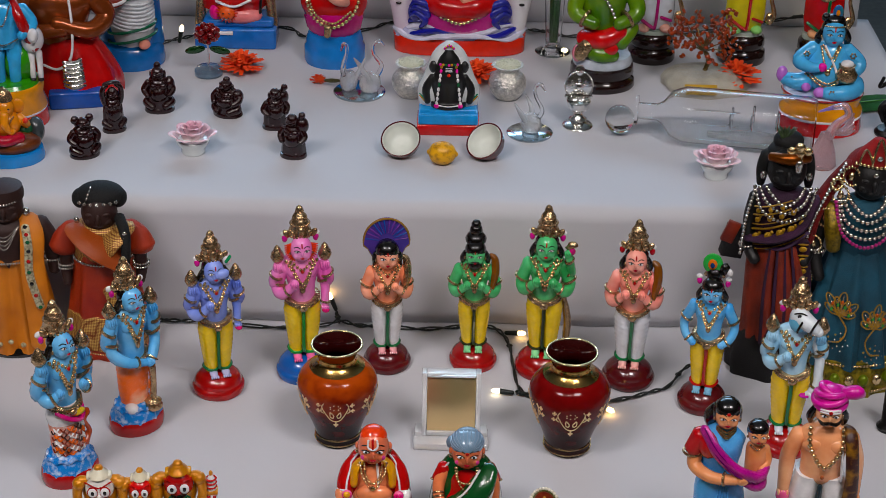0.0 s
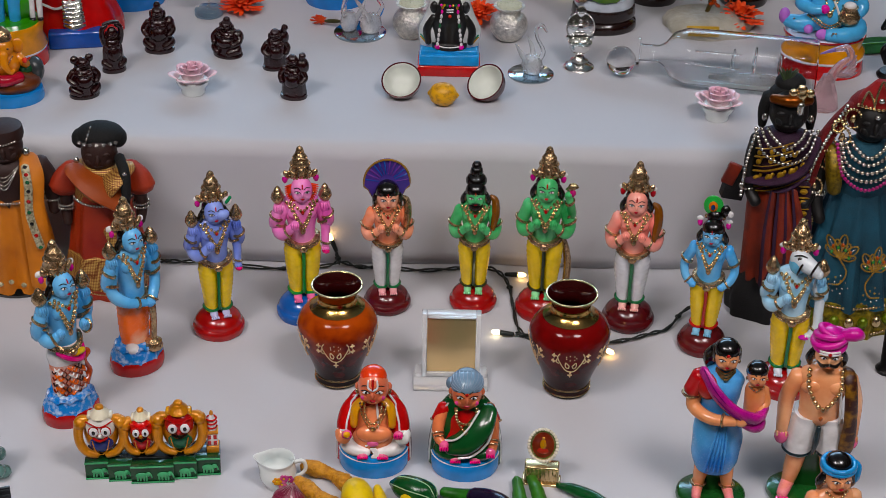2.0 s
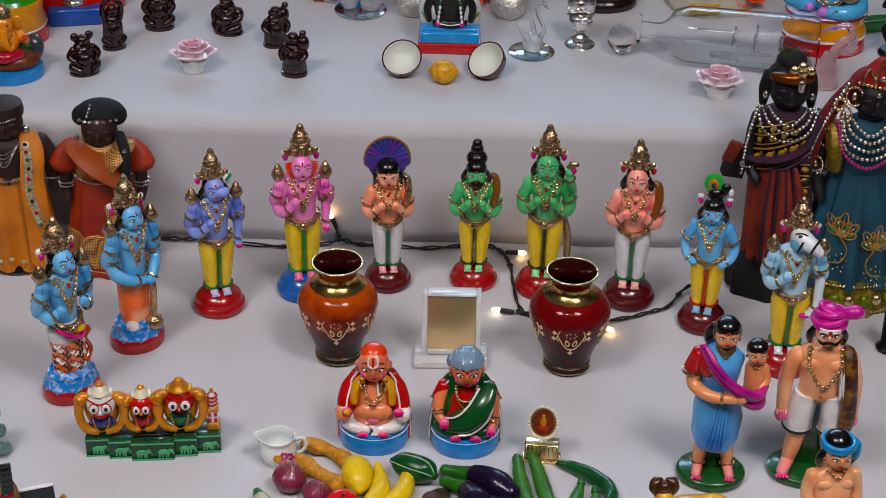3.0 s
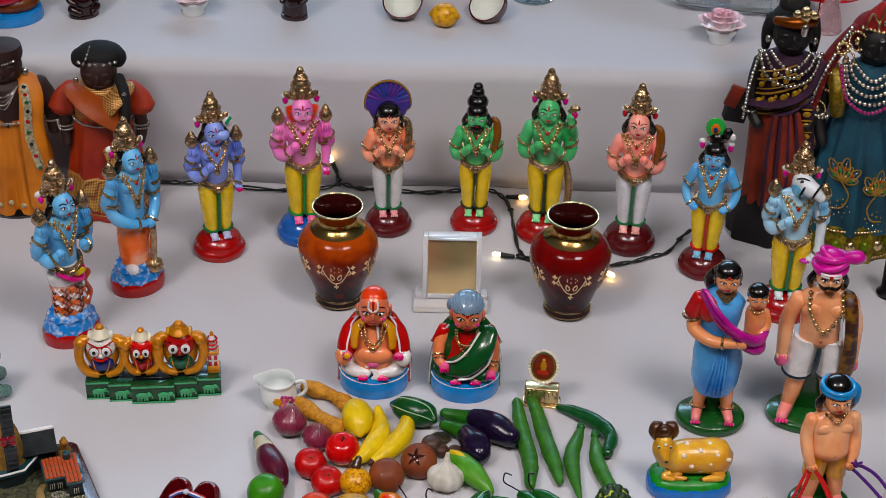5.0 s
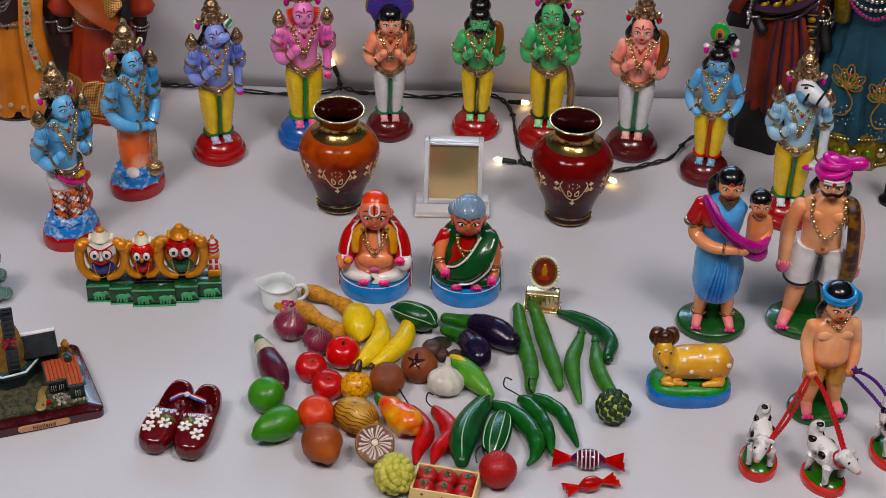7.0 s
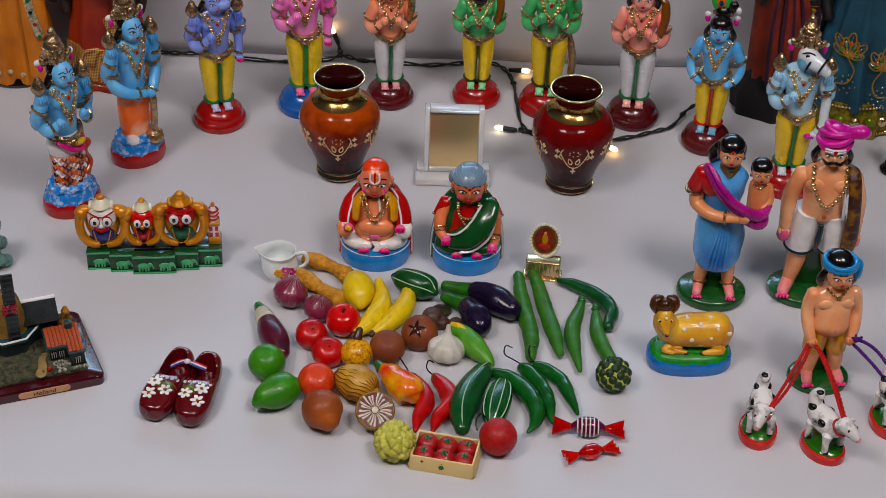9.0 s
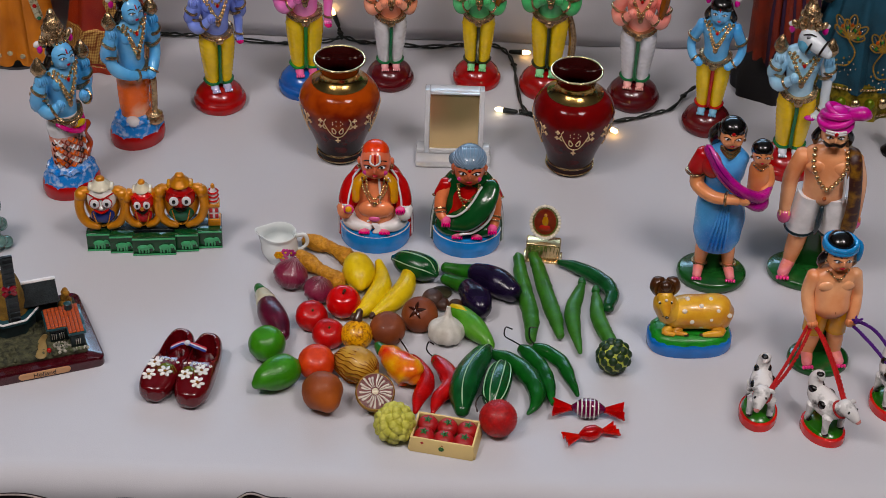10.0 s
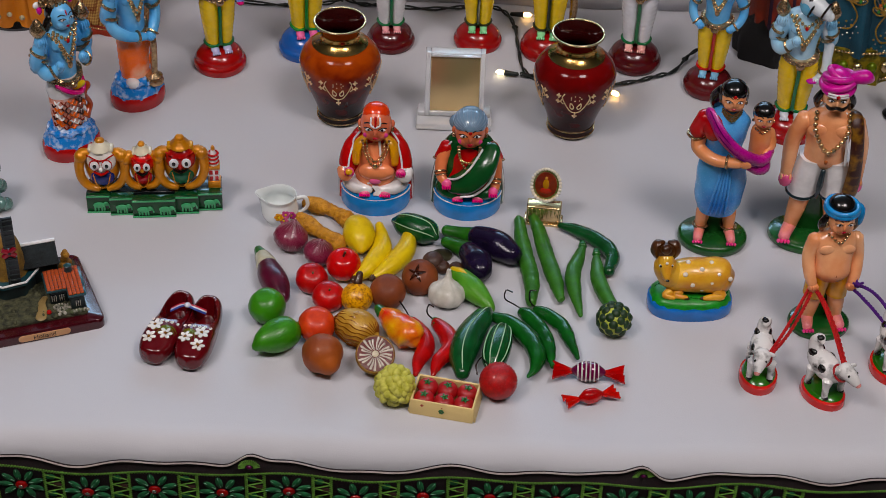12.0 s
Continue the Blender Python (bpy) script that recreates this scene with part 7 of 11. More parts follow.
def weave(name, thread, gap, scale):
    """Metallic net woven over a darker lining."""
    m = mat(name, thread, 0.42, 0.35, vary=0.2, scale=90, bump=0.0)
    nt = m.node_tree
    b = nt.nodes["Principled BSDF"]
    tc = nt.nodes.new("ShaderNodeTexCoord")
    vo = nt.nodes.new("ShaderNodeTexVoronoi")
    vo.inputs["Scale"].default_value, vo.inputs["Randomness"].default_value = scale, 0.06
    nt.links.new(tc.outputs["Object"], vo.inputs["Vector"])
    ramp = nt.nodes.new("ShaderNodeValToRGB")
    e = ramp.color_ramp.elements
    e[0].position, e[0].color = 0.30, (*lin(thread), 1)
    e[1].position, e[1].color = 0.62, (*lin(gap), 1)
    nt.links.new(vo.outputs["Distance"], ramp.inputs["Fac"])
    nt.links.new(ramp.outputs["Color"], b.inputs["Base Color"])
    bp = nt.nodes.new("ShaderNodeBump")
    bp.invert = True
    bp.inputs["Strength"].default_value, bp.inputs["Distance"].default_value = 0.5, 0.0006
    nt.links.new(vo.outputs["Distance"], bp.inputs["Height"])
    nt.links.new(bp.outputs["Normal"], b.inputs["Normal"])
    return m


def plain_face(s, c, r, skin):
    s.ell(c, (r, r * 0.92, r * 1.16), skin, 20, 14)
    s.ell((c[0], c[1] - r * 0.88, c[2] - r * 0.1), (r * 0.16, r * 0.22, r * 0.36), skin, 10, 8)
    for q in (-1, 1):
        s.ell((c[0] + q * r * 0.4, c[1] - r * 0.74, c[2] + r * 0.18), (r * 0.26, r * 0.14, r * 0.12), skin, 10, 7)
        s.ell((c[0] + q * r * 0.45, c[1] - r * 0.62, c[2] - r * 0.3), (r * 0.28, r * 0.2, r * 0.26), skin, 10, 7)
    s.ell((c[0], c[1] - r * 0.78, c[2] - r * 0.52), (r * 0.28, r * 0.14, r * 0.1), skin, 10, 6)


def skirt(s, rings, material, folds, depth, seg=72, n=26, ph=0.0):
    m = n

    def rip(i, w):
        return depth * (1 - 0.75 * i / m) * (math.sin(folds * w + ph) + 0.4 * math.sin(folds * 1.7 * w + 1.3 + i * 0.05))
    s.loft(rings, material, seg, n, rip)


def woman_orange():
    s = Shape()
    rust = mat("rust_silk", "a8420f", 0.42, second="7e2408", scale=22, bump=0.6, fine=1100, depth=0.0012)
    gold = weave("gold_net_weave", "c8a468", "6a3418", 620)
    skirt(s, [(0, 0, 0.0, 0.044, 0.034), (0, 0, 0.02, 0.042, 0.032), (0, 0, 0.06, 0.037, 0.028), (0, 0, 0.10, 0.031, 0.024), (0, 0, 0.118, 0.028, 0.022)], rust, 8, 0.08)
    skirt(s, [(0, 0, 0.012, 0.0450, 0.0350), (0, 0, 0.030, 0.0428, 0.0330), (0, 0, 0.046, 0.0406, 0.0310), (0, 0, 0.050, 0.0370, 0.0280)], gold, 8, 0.06)
    s.tube([(0.030, -0.030, 0.028), (0.020, -0.0345, 0.055), (0.006, -0.031, 0.085)], [0.010, 0.009, 0.006], gold, 10, 12, flat=(1, 0.25))
    s.beads([(-0.044, -0.012, 0.022), (-0.03, -0.032, 0.016), (0, -0.040, 0.012), (0.03, -0.032, 0.016), (0.044, -0.012, 0.022)], 0.0009, BRIGHT_GOLD)
    s.loft([(0, 0, 0.108, 0.029, 0.022), (0, 0, 0.125, 0.030, 0.023), (0, 0, 0.142, 0.032, 0.022), (0, 0, 0.148, 0.022, 0.018), (0, 0, 0.151, 0.012, 0.012)], weave("gold_net_weave", "c8a468", "6a3418", 620), 24, 14)
    s.tube([(-0.026, -0.014, 0.147), (-0.004, -0.025, 0.136), (0.018, -0.025, 0.118)], [0.013, 0.022, 0.018], mat("tan_silk", "94481a", 0.42, second="8c4416", scale=30, bump=0.5, fine=1100), 12, 12, flat=(1, 0.35))
    s.tube([(0.028, -0.012, 0.148), (0.012, -0.026, 0.138), (0.004, -0.0265, 0.126)], [0.011, 0.015, 0.011], gold, 12, 12, flat=(1, 0.4))
    for q in (-1, 1):
        s.tube([(q * 0.028, 0, 0.143), (q * 0.036, -0.002, 0.132), (q * 0.0385, -0.003, 0.122)], [0.010, 0.0135, 0.0165], rust, 12, 10, flat=(0.7, 1))
        s.tube([(q * 0.036, -0.002, 0.125), (q * 0.0385, -0.004, 0.100), (q * 0.037, -0.012, 0.084)], [0.0072, 0.0064, 0.0045], SKIN_BROWN, 10, 12)
        for d in (0, 0.004):
            s.beads([(q * 0.038 + 0.008 * math.cos(a), -0.005 + 0.008 * math.sin(a), 0.104 - d) for a in np.linspace(0, 6.2832, 13)], 0.0013, BEADSILVER)
        s.ell((q * 0.0235, -0.006, 0.153), (0.003, 0.003, 0.004), BEADSILVER, 8, 6)
    s.beads([(0.031 * math.cos(a), 0.025 * math.sin(a), 0.1135 - 0.004 * max(0, -math.sin(a))) for a in np.linspace(0, 6.2832, 33)], 0.0016, BEADSILVER)
    s.tube([(0, 0, 0.147), (0, 0, 0.156)], 0.010, SKIN_BROWN, 12, 4)
    plain_face(s, (0, -0.005, 0.162), 0.0185, SKIN_BROWN)
    hair = mat("black_felt_hair", "040304", 0.8, vary=0.3, scale=200, bump=0.2)
    s.ell((0.001, 0.004, 0.1765), (0.0252, 0.0205, 0.0135), hair, 24, 14)
    for q in (-1, 1):
        s.ell((q * 0.0185, 0.004, 0.1735), (0.0095, 0.0125, 0.0100), hair, 14, 9)
    for k in range(7):
        a = -2.35 + k * 0.26
        for j in range(5):
            s.ell((0.0258 * math.cos(a) + 0.0012 * math.cos(j * 1.257), 0.003 + 0.0205 * math.sin(a) - 0.0010, 0.1760 + 0.0012 * math.sin(j * 1.257)), 0.0009, BEADSILVER, 6, 4)
    for k in range(4):
        s.ell((-0.010 + 0.001 * k, -0.0155 + k * 0.0036, 0.1815 + 0.0024 * k), 0.0015, BEADSILVER, 6, 4)
    s.tube([(0.020, -0.010, 0.158), (0.026, -0.024, 0.148), (0.027, -0.032, 0.132), (0.027, -0.034, 0.112)], [0.0058, 0.0056, 0.0052, 0.0032], hair, 10, 16)
    for k in range(6):
        z = 0.149 - k * 0.0058
        s.ell((0.0265, -0.0300 - 0.0016 * k, z), (0.0024, 0.0014, 0.0024), BEADSILVER, 7, 5)
    s.beads([(-0.034, -0.008, 0.147), (-0.018, -0.021, 0.144), (0, -0.025, 0.138), (0.012, -0.025, 0.142), (0.028, -0.016, 0.150)], 0.0010, BRIGHT_GOLD)
    s.v = [q * 0.935 for q in s.v]
    thing("cloth_doll", s, pose(-0.327, 0.045, 0, 0, 0, 4), "dark-skinned cloth doll in rust silk sari with beaded hair", "doll", "cloth dolls")


def man_yellow():
    s = Shape()
    yel = mat("yellow_silk", "dc8c06", 0.45, second="a86404", scale=26, bump=0.6, fine=1100, depth=0.0012)
    skirt(s, [(0, 0, 0.006, 0.038, 0.032), (0, 0, 0.05, 0.037, 0.030), (0, 0, 0.09, 0.032, 0.025), (0, 0, 0.112, 0.028, 0.022)], yel, 9, 0.11)
    s.lathe([(0.036, 0), (0.038, 0.004), (0.034, 0.010)], BLACK, seg=24, sy=0.85)
    s.loft([(0, 0, 0.10, 0.028, 0.022), (0, 0, 0.125, 0.031, 0.023), (0, 0, 0.142, 0.033, 0.022), (0, 0, 0.149, 0.024, 0.018), (0, 0, 0.154, 0.012, 0.012)], SKIN_BROWN, 24, 14)
    s.tube([(0.022, -0.006, 0.152), (0.026, -0.022, 0.138), (0.024, -0.028, 0.110), (0.026, -0.033, 0.070), (0.028, -0.036, 0.020)], [0.010, 0.012, 0.012, 0.013, 0.013], yel, 12, 24, flat=(1, 0.3))
    trim = mat("jewelled_ribbon", "c8c0a4", 0.3, 0.4, second="6a6048", scale=420, mix_lo=0.42, mix_hi=0.5, bump=0.5)
    s.tube([(0.020, -0.022, 0.150), (0.022, -0.030, 0.130), (0.021, -0.034, 0.100), (0.029, -0.039, 0.066)], 0.0042, trim, 8, 24, flat=(1, 0.3))
    for k in range(9):
        u = k / 8
        p = smooth_path([(0.020, -0.0235, 0.150), (0.022, -0.0318, 0.130), (0.021, -0.0358, 0.100), (0.029, -0.041, 0.066)], 8)[k]
        s.ell(p, (0.0022, 0.0012, 0.0022), (BLACK, RED, GREEN)[k % 3], 8, 5)
    for q in (-1, 1):
        s.tube([(q * 0.031, 0, 0.143), (q * 0.042, -0.002, 0.120), (q * 0.044, -0.010, 0.092)], [0.010, 0.0095, 0.006], SKIN_BROWN, 12, 12)
        s.beads([(q * 0.043 + 0.0105 * math.cos(a), -0.005 + 0.0105 * math.sin(a), 0.106) for a in np.linspace(0, 6.2832, 13)], 0.0014, BEADSILVER)
        s.ell((q * 0.021, -0.006, 0.158), (0.004, 0.004, 0.005), BEADSILVER, 8, 6)
    s.beads([(0.031 * math.cos(a), 0.0262 * math.sin(a), 0.110) for a in np.linspace(0, 6.2832, 33)], 0.0016, BEADSILVER)
    for k in range(10):
        a = -2.9 + k * 0.3
        s.ell((0.0405 * math.cos(a), 0.035 * math.sin(a), 0.020 + 0.003 * math.sin(k * 2)), (0.003, 0.002, 0.0028), trim, 8, 5)
    for k in range(4):
        s.beads([(-0.018, -0.018, 0.150), (-0.002, -0.026 - k * 0.001, 0.140 - k * 0.004), (0.014, -0.020, 0.150)], 0.0007, BEADSILVER)
    s.tube([(0, 0, 0.149), (0, 0, 0.158)], 0.010, SKIN_BROWN, 12, 4)
    plain_face(s, (0, -0.004, 0.166), 0.0190, SKIN_BROWN)
    s.lathe([(0.0195, 0), (0.0205, 0.006), (0.019, 0.013), (0.010, 0.0165)], SKIN_BROWN, (0, 0, 0.173), 20)
    s.beads([(-0.012, -0.018, 0.176), (0, -0.0215, 0.174), (0.012, -0.018, 0.176)], 0.0014, BEADSILVER)
    s.v = [q * 0.94 for q in s.v]
    thing("cloth_doll", s, pose(-0.417, 0.045, 0, 0, 0, 8), "dark-skinned cloth doll in yellow silk robe with bead belt", "doll", "cloth dolls")


def dark_king(x, y, H):
    s = Shape(H)
    # dark second colour paints the shade of folds into the silk
    orange = mat("orange_silk", "8a3408", 0.45, second="441204", scale=40, bump=0.6, fine=1100)
    band = fabric("purple_silk", "32102e", "200a1e", 60)
    thread = mat("gold_thread", "a8843c", 0.38, 0.55, vary=0.3, scale=500, bump=0.6, fine=1600)
    black = fabric("black_cotton", "0c0a0c")
    skirt(s, [(0.0, 0, 0.0, 0.15, 0.13), (0, 0, 0.08, 0.15, 0.12), (0, 0, 0.18, 0.10, 0.09)], black, 7, 0.06)
    skirt(s, [(0.03, -0.01, 0.16, 0.13, 0.10), (0.02, 0, 0.35, 0.125, 0.10), (0.0, 0, 0.5, 0.11, 0.09), (0, 0, 0.6, 0.10, 0.08)], orange, 12, 0.08, ph=1)
    for xx in (-0.05, 0.0, 0.03, 0.08):
        s.tube([(xx + 0.03, -0.115, 0.17), (xx + 0.015, -0.115, 0.4), (xx * 0.6, -0.095, 0.58)], [0.020, 0.018, 0.012], orange, 8, 12, flat=(1, 0.5))
    for xx in (-0.075, -0.03, 0.015, 0.055):
        s.tube([(xx + 0.035, -0.122, 0.17), (xx * 0.9 + 0.02, -0.121, 0.4), (xx * 0.6 + 0.008, -0.098, 0.59)], [0.007, 0.007, 0.004], band, 6, 12, flat=(1, 0.5))
    s.tube([(0.115, -0.07, 0.18), (0.105, -0.085, 0.4), (0.085, -0.075, 0.6)], [0.03, 0.03, 0.025], band, 8, 12, flat=(1, 0.4))
    s.tube([(0.03, -0.125, 0.19), (0.035, -0.125, 0.24)], [0.06, 0.05], band, 8, 4, flat=(1, 0.3))
    s.loft([(0, 0, 0.58, 0.105, 0.085), (0, 0, 0.68, 0.105, 0.085), (0, 0, 0.76, 0.112, 0.08), (0, 0, 0.785, 0.075, 0.06), (0, 0, 0.80, 0.045, 0.045)], band, 24, 16)
    s.tube([(-0.115, -0.05, 0.60), (-0.02, -0.1, 0.625), (0.07, -0.085, 0.67), (0.115, -0.04, 0.76)], [0.035, 0.045, 0.045, 0.04], band, 10, 18, flat=(1, 0.35))
    s.tube([(-0.12, -0.04, 0.565), (0, -0.105, 0.585), (0.1, -0.07, 0.64)], 0.008, paint("3c0c40", 0.6), 6, 14)
    # gold-woven bands that cross the chest, with a motif row between each pair of lines
    lap = lambda x, z: (x, -0.093 * math.sqrt(max(0.08, 1 - (x / 0.122) ** 2)) - 0.012, z)
    for z0, w in ((0.555, 0.004), (0.575, 0.007), (0.640, 0.007), (0.660, 0.004), (0.700, 0.006), (0.735, 0.005)):
        s.tube([lap(u, z0 + 0.42 * (u + 0.11)) for u in np.linspace(-0.108, 0.108 if z0 < 0.66 else 0.02, 7)], w, thread, 6, 18, flat=(1, 0.6))
    for z0, r, x1 in ((0.607, 0.016, 0.1), (0.680, 0.011, 0.05), (0.718, 0.010, 0.02)):
        for u in np.arange(-0.095, x1, 0.042):
            c = lap(u, z0 + 0.42 * (u + 0.11))
            s.ell(c, (r, 0.008, r * 1.1), thread, 9, 6)
            s.ell((c[0] + r * 0.8, c[1], c[2] + r), (r * 0.45, 0.007, r * 0.55), thread, 7, 5)
    for k in range(9):
        u = k / 8
        c = (0.115 - 0.03 * u, -0.098 + 0.004 * u, 0.20 + 0.38 * u)
        s.ell(c, (0.016, 0.008, 0.012), thread, 8, 5)
        s.ell((c[0], c[1], c[2] + 0.021), (0.022, 0.007, 0.003), thread, 8, 5)
    for q in (-1, 1):
        s.tube([(q * 0.098, 0, 0.755), (q * 0.115, -0.01, 0.66), (q * 0.112, -0.05, 0.56), (q * 0.09, -0.09, 0.52)], [0.030, 0.028, 0.025, 0.022], SKIN_BLACK, 10, 14)
        s.beads([(q * 0.125 + 0.027 * math.cos(a), -0.05 + 0.027 * math.sin(a), 0.57) for a in np.linspace(0, 6.2832, 11)], 0.006, BEADSILVER)
    s.box((-0.165, 0.01, 0.55), (0.085, 0.05, 0.13), black, 0.1, (0, 12, 10))
    s.box((-0.185, -0.015, 0.60), (0.05, 0.02, 0.09), orange, 0.2, (0, 20, 0))
    s.tube([(0, 0, 0.79), (0, 0, 0.84)], 0.045, SKIN_BLACK, 12, 4)
    plain_face(s, (0, -0.02, 0.882), 0.074, SKIN_BLACK)
    hair = mat("black_felt_hair", "040304", 0.8, vary=0.3, scale=200, bump=0.2)
    s.ell((0.0, 0.025, 0.910), (0.082, 0.076, 0.072), hair, 18, 11)
    for q in (-1, 1):
        s.tube([(q * 0.07, 0.02, 0.92), (q * 0.085, 0.02, 0.86), (q * 0.09, 0.01, 0.80)], [0.03, 0.026, 0.015], hair, 9, 10)
        s.ell((q * 0.085, -0.02, 0.85), (0.012, 0.012, 0.018), BEADSILVER, 8, 6)
    s.tube([(-0.07, -0.055, 0.945), (0, -0.085, 0.95), (0.07, -0.055, 0.945)], [0.018, 0.024, 0.018], mat("copper_band", "7a4420", 0.3, 0.8), 8, 12)
    for xx, zz, r in ((0.03, 0.975, 0.020), (0.0, 0.985, 0.018), (0.06, 0.985, 0.018), (0.03, 1.0, 0.02), (0.03, 0.95, 0.018)):
        s.ell((xx, -0.085, zz), (r, 0.012, r), BRIGHT_GOLD, 10, 6)
    s.tube([(0.03, -0.095, 0.945), (0.03, -0.1, 0.91)], [0.016, 0.012], BEADSILVER, 8, 4)
    s.ell((0.0, 0.03, 0.975), (0.058, 0.055, 0.04), hair, 14, 9)
    for k in range(9):
        s.tube([(-0.02, 0.0, 0.985), (-0.05 + k * 0.009, 0.0 + 0.006 * (k % 3), 1.035 + 0.008 * (k % 2))], [0.008, 0.003], fabric("olive_feather", "2c3c20") if k == 0 else paint("26341c", 0.6), 5, 3)
    for w, zb in ((0.07, 0.765), (0.095, 0.735), (0.115, 0.70)):
        s.beads([(-w, -0.04, 0.81), (-w * 0.7, -0.085, zb + 0.03), (0, -0.108, zb), (w * 0.7, -0.085, zb + 0.03), (w, -0.04, 0.81)], 0.0085, BEADSILVER)
    s.beads([(-0.115, -0.05, 0.80), (-0.14, -0.075, 0.68), (-0.15, -0.09, 0.55)], 0.0075, BEADSILVER)
    thing("cloth_doll", s, pose(x, y, 0, 0, 0, -4), "black-faced cloth doll in orange and purple brocade, bead necklaces", "doll", "cloth dolls")


def dark_queen(x, y, H):
    s = Shape(H)
    teal = fabric("teal_silk", "0c4a5c", "06303e", 30)
    thread = mat("gold_thread", "a8843c", 0.38, 0.55, vary=0.3, scale=500, bump=0.6, fine=1600)
    hem = mat("sequinned_hem", "3c3c14", 0.4, 0.2, second="8c7c34", scale=200, mix_lo=0.48, mix_hi=0.58, bump=0.5)
    red = fabric("red_net_veil", "7a0e1c", "5c0a14", 60)
    skirt(s, [(0, 0, 0.0, 0.235, 0.2), (0, 0, 0.10, 0.225, 0.185), (0, 0, 0.14, 0.215, 0.175)], hem, 14, 0.05)
    skirt(s, [(0, 0, 0.12, 0.222, 0.182), (0, 0, 0.25, 0.19, 0.155), (0, 0, 0.45, 0.14, 0.115), (0, 0, 0.585, 0.105, 0.085)], teal, 11, 0.12, ph=0.5)
    for z, r in ((0.02, 0.236), (0.135, 0.224)):
        s.beads([(r * math.cos(a), r * 0.84 * math.sin(a), z) for a in np.linspace(math.pi, 2 * math.pi, 30)], 0.007, BRIGHT_GOLD)
    for k in range(13):
        a = math.pi * (1.04 + 0.92 * k / 12)
        s.ell((0.236 * math.cos(a), 0.198 * math.sin(a), 0.075), (0.022, 0.02, 0.026), mat("green_sequins", "6c7c24", 0.3, 0.4, vary=0.3, scale=300) if k % 2 else BRIGHT_GOLD, 8, 6)
    # gold peacock-tail embroidery on the skirt
    def front(x, z):
        rx = float(np.interp(z, (0.12, 0.25, 0.45, 0.585), (0.222, 0.19, 0.14, 0.105)))
        return (x, -0.84 * rx * math.sqrt(max(0.05, 1 - (x / rx) ** 2)) - 0.008, z)

    for cx, cz, sg in ((-0.062, 0.335, -1), (0.078, 0.285, 1)):
        for k in range(7):
            a = 0.15 + k * 0.42
            L = 0.075 if k % 2 else 0.058
            ux, uz = math.cos(a), 1.25 * math.sin(a)
            loop = [front(cx + L * (u * ux - v * uz * 0.8), cz + L * (u * uz + v * ux)) for u, v in ((0.1, 0), (0.5, 0.2), (0.9, 0.16), (1.05, 0), (0.9, -0.16), (0.5, -0.2), (0.1, 0))]
            s.beads(loop, 0.0036, thread)
            s.beads([front(cx, cz), front(cx + 0.9 * L * ux, cz + 0.9 * L * uz)], 0.0030, BEADSILVER)
            s.ell(front(cx + 0.6 * L * ux, cz + 0.6 * L * uz), (0.007, 0.006, 0.009), paint("a8521c") if k % 2 else paint("3c7c3c"), 7, 5)
        s.beads([front(cx, cz), front(cx - sg * 0.03, cz - 0.05), front(cx - sg * 0.01, cz - 0.10), front(cx + sg * 0.03, cz - 0.11)], 0.0040, thread)
        for k in range(14):
            a = k * 2.4
            s.ell(front(cx + 0.012 * k ** 0.5 * math.cos(a), cz - 0.105 + 0.012 * k ** 0.5 * math.sin(a)), 0.0045, BEADSILVER if k % 3 else thread, 6, 4)
    s.loft([(0, 0, 0.57, 0.105, 0.085), (0, 0, 0.68, 0.118, 0.09), (0, 0, 0.75, 0.125, 0.085), (0, 0, 0.785, 0.08, 0.06), (0, 0, 0.80, 0.045, 0.045)], teal, 24, 16)
    s.tube([(-0.13, -0.02, 0.76), (-0.12, -0.07, 0.68), (-0.11, -0.07, 0.60)], [0.03, 0.035, 0.028], mat("gold_braid", "8a7430", 0.4, 0.5, second="4a3c14", scale=300), 8, 12)
    for q in (-1, 1):
        s.tube([(q * 0.12, 0, 0.755), (q * 0.165, -0.01, 0.64), (q * 0.17, -0.04, 0.54), (q * 0.15, -0.08, 0.47)], [0.034, 0.032, 0.028, 0.022], SKIN_BLACK, 10, 14)
        s.beads([(q * 0.168 + 0.03 * math.cos(a), -0.03 + 0.03 * math.sin(a), 0.57) for a in np.linspace(0, 6.2832, 11)], 0.007, BEADSILVER)
    # veil over head and down one side
    s.ell((0.0, 0.035, 0.895), (0.092, 0.088, 0.095), red, 20, 12)
    for cx, cz, rr in ((-0.072, 0.90, 0.030), (-0.105, 0.82, 0.030), (-0.15, 0.72, 0.03), (-0.185, 0.6, 0.03), (-0.205, 0.45, 0.03)):
        s.beads([(cx + rr * math.cos(a), -0.045 - 0.01 * math.cos(a), cz + 1.3 * rr * math.sin(a)) for a in np.linspace(0, 6.2832, 13)], 0.006, BRIGHT_GOLD)
        s.ell((cx, -0.045, cz), (0.012, 0.01, 0.018), BRIGHT_GOLD, 8, 6)
    s.tube([(-0.085, 0.0, 0.93), (-0.135, 0.0, 0.84), (-0.185, 0.0, 0.72), (-0.21, -0.01, 0.55), (-0.23, -0.02, 0.32), (-0.23, -0.03, 0.12)], [0.03, 0.045, 0.05, 0.05, 0.045, 0.03], red, 10, 30, flat=(1, 0.6))
    s.tube([(0.085, 0.0, 0.93), (0.12, 0.0, 0.84), (0.15, 0.02, 0.72), (0.17, 0.03, 0.5)], [0.03, 0.035, 0.04, 0.03], red, 10, 20, flat=(1, 0.6))
    s.beads([(-0.10, -0.04, 0.95), (-0.15, -0.05, 0.84), (-0.2, -0.055, 0.7), (-0.235, -0.06, 0.5)], 0.009, BEADSILVER)
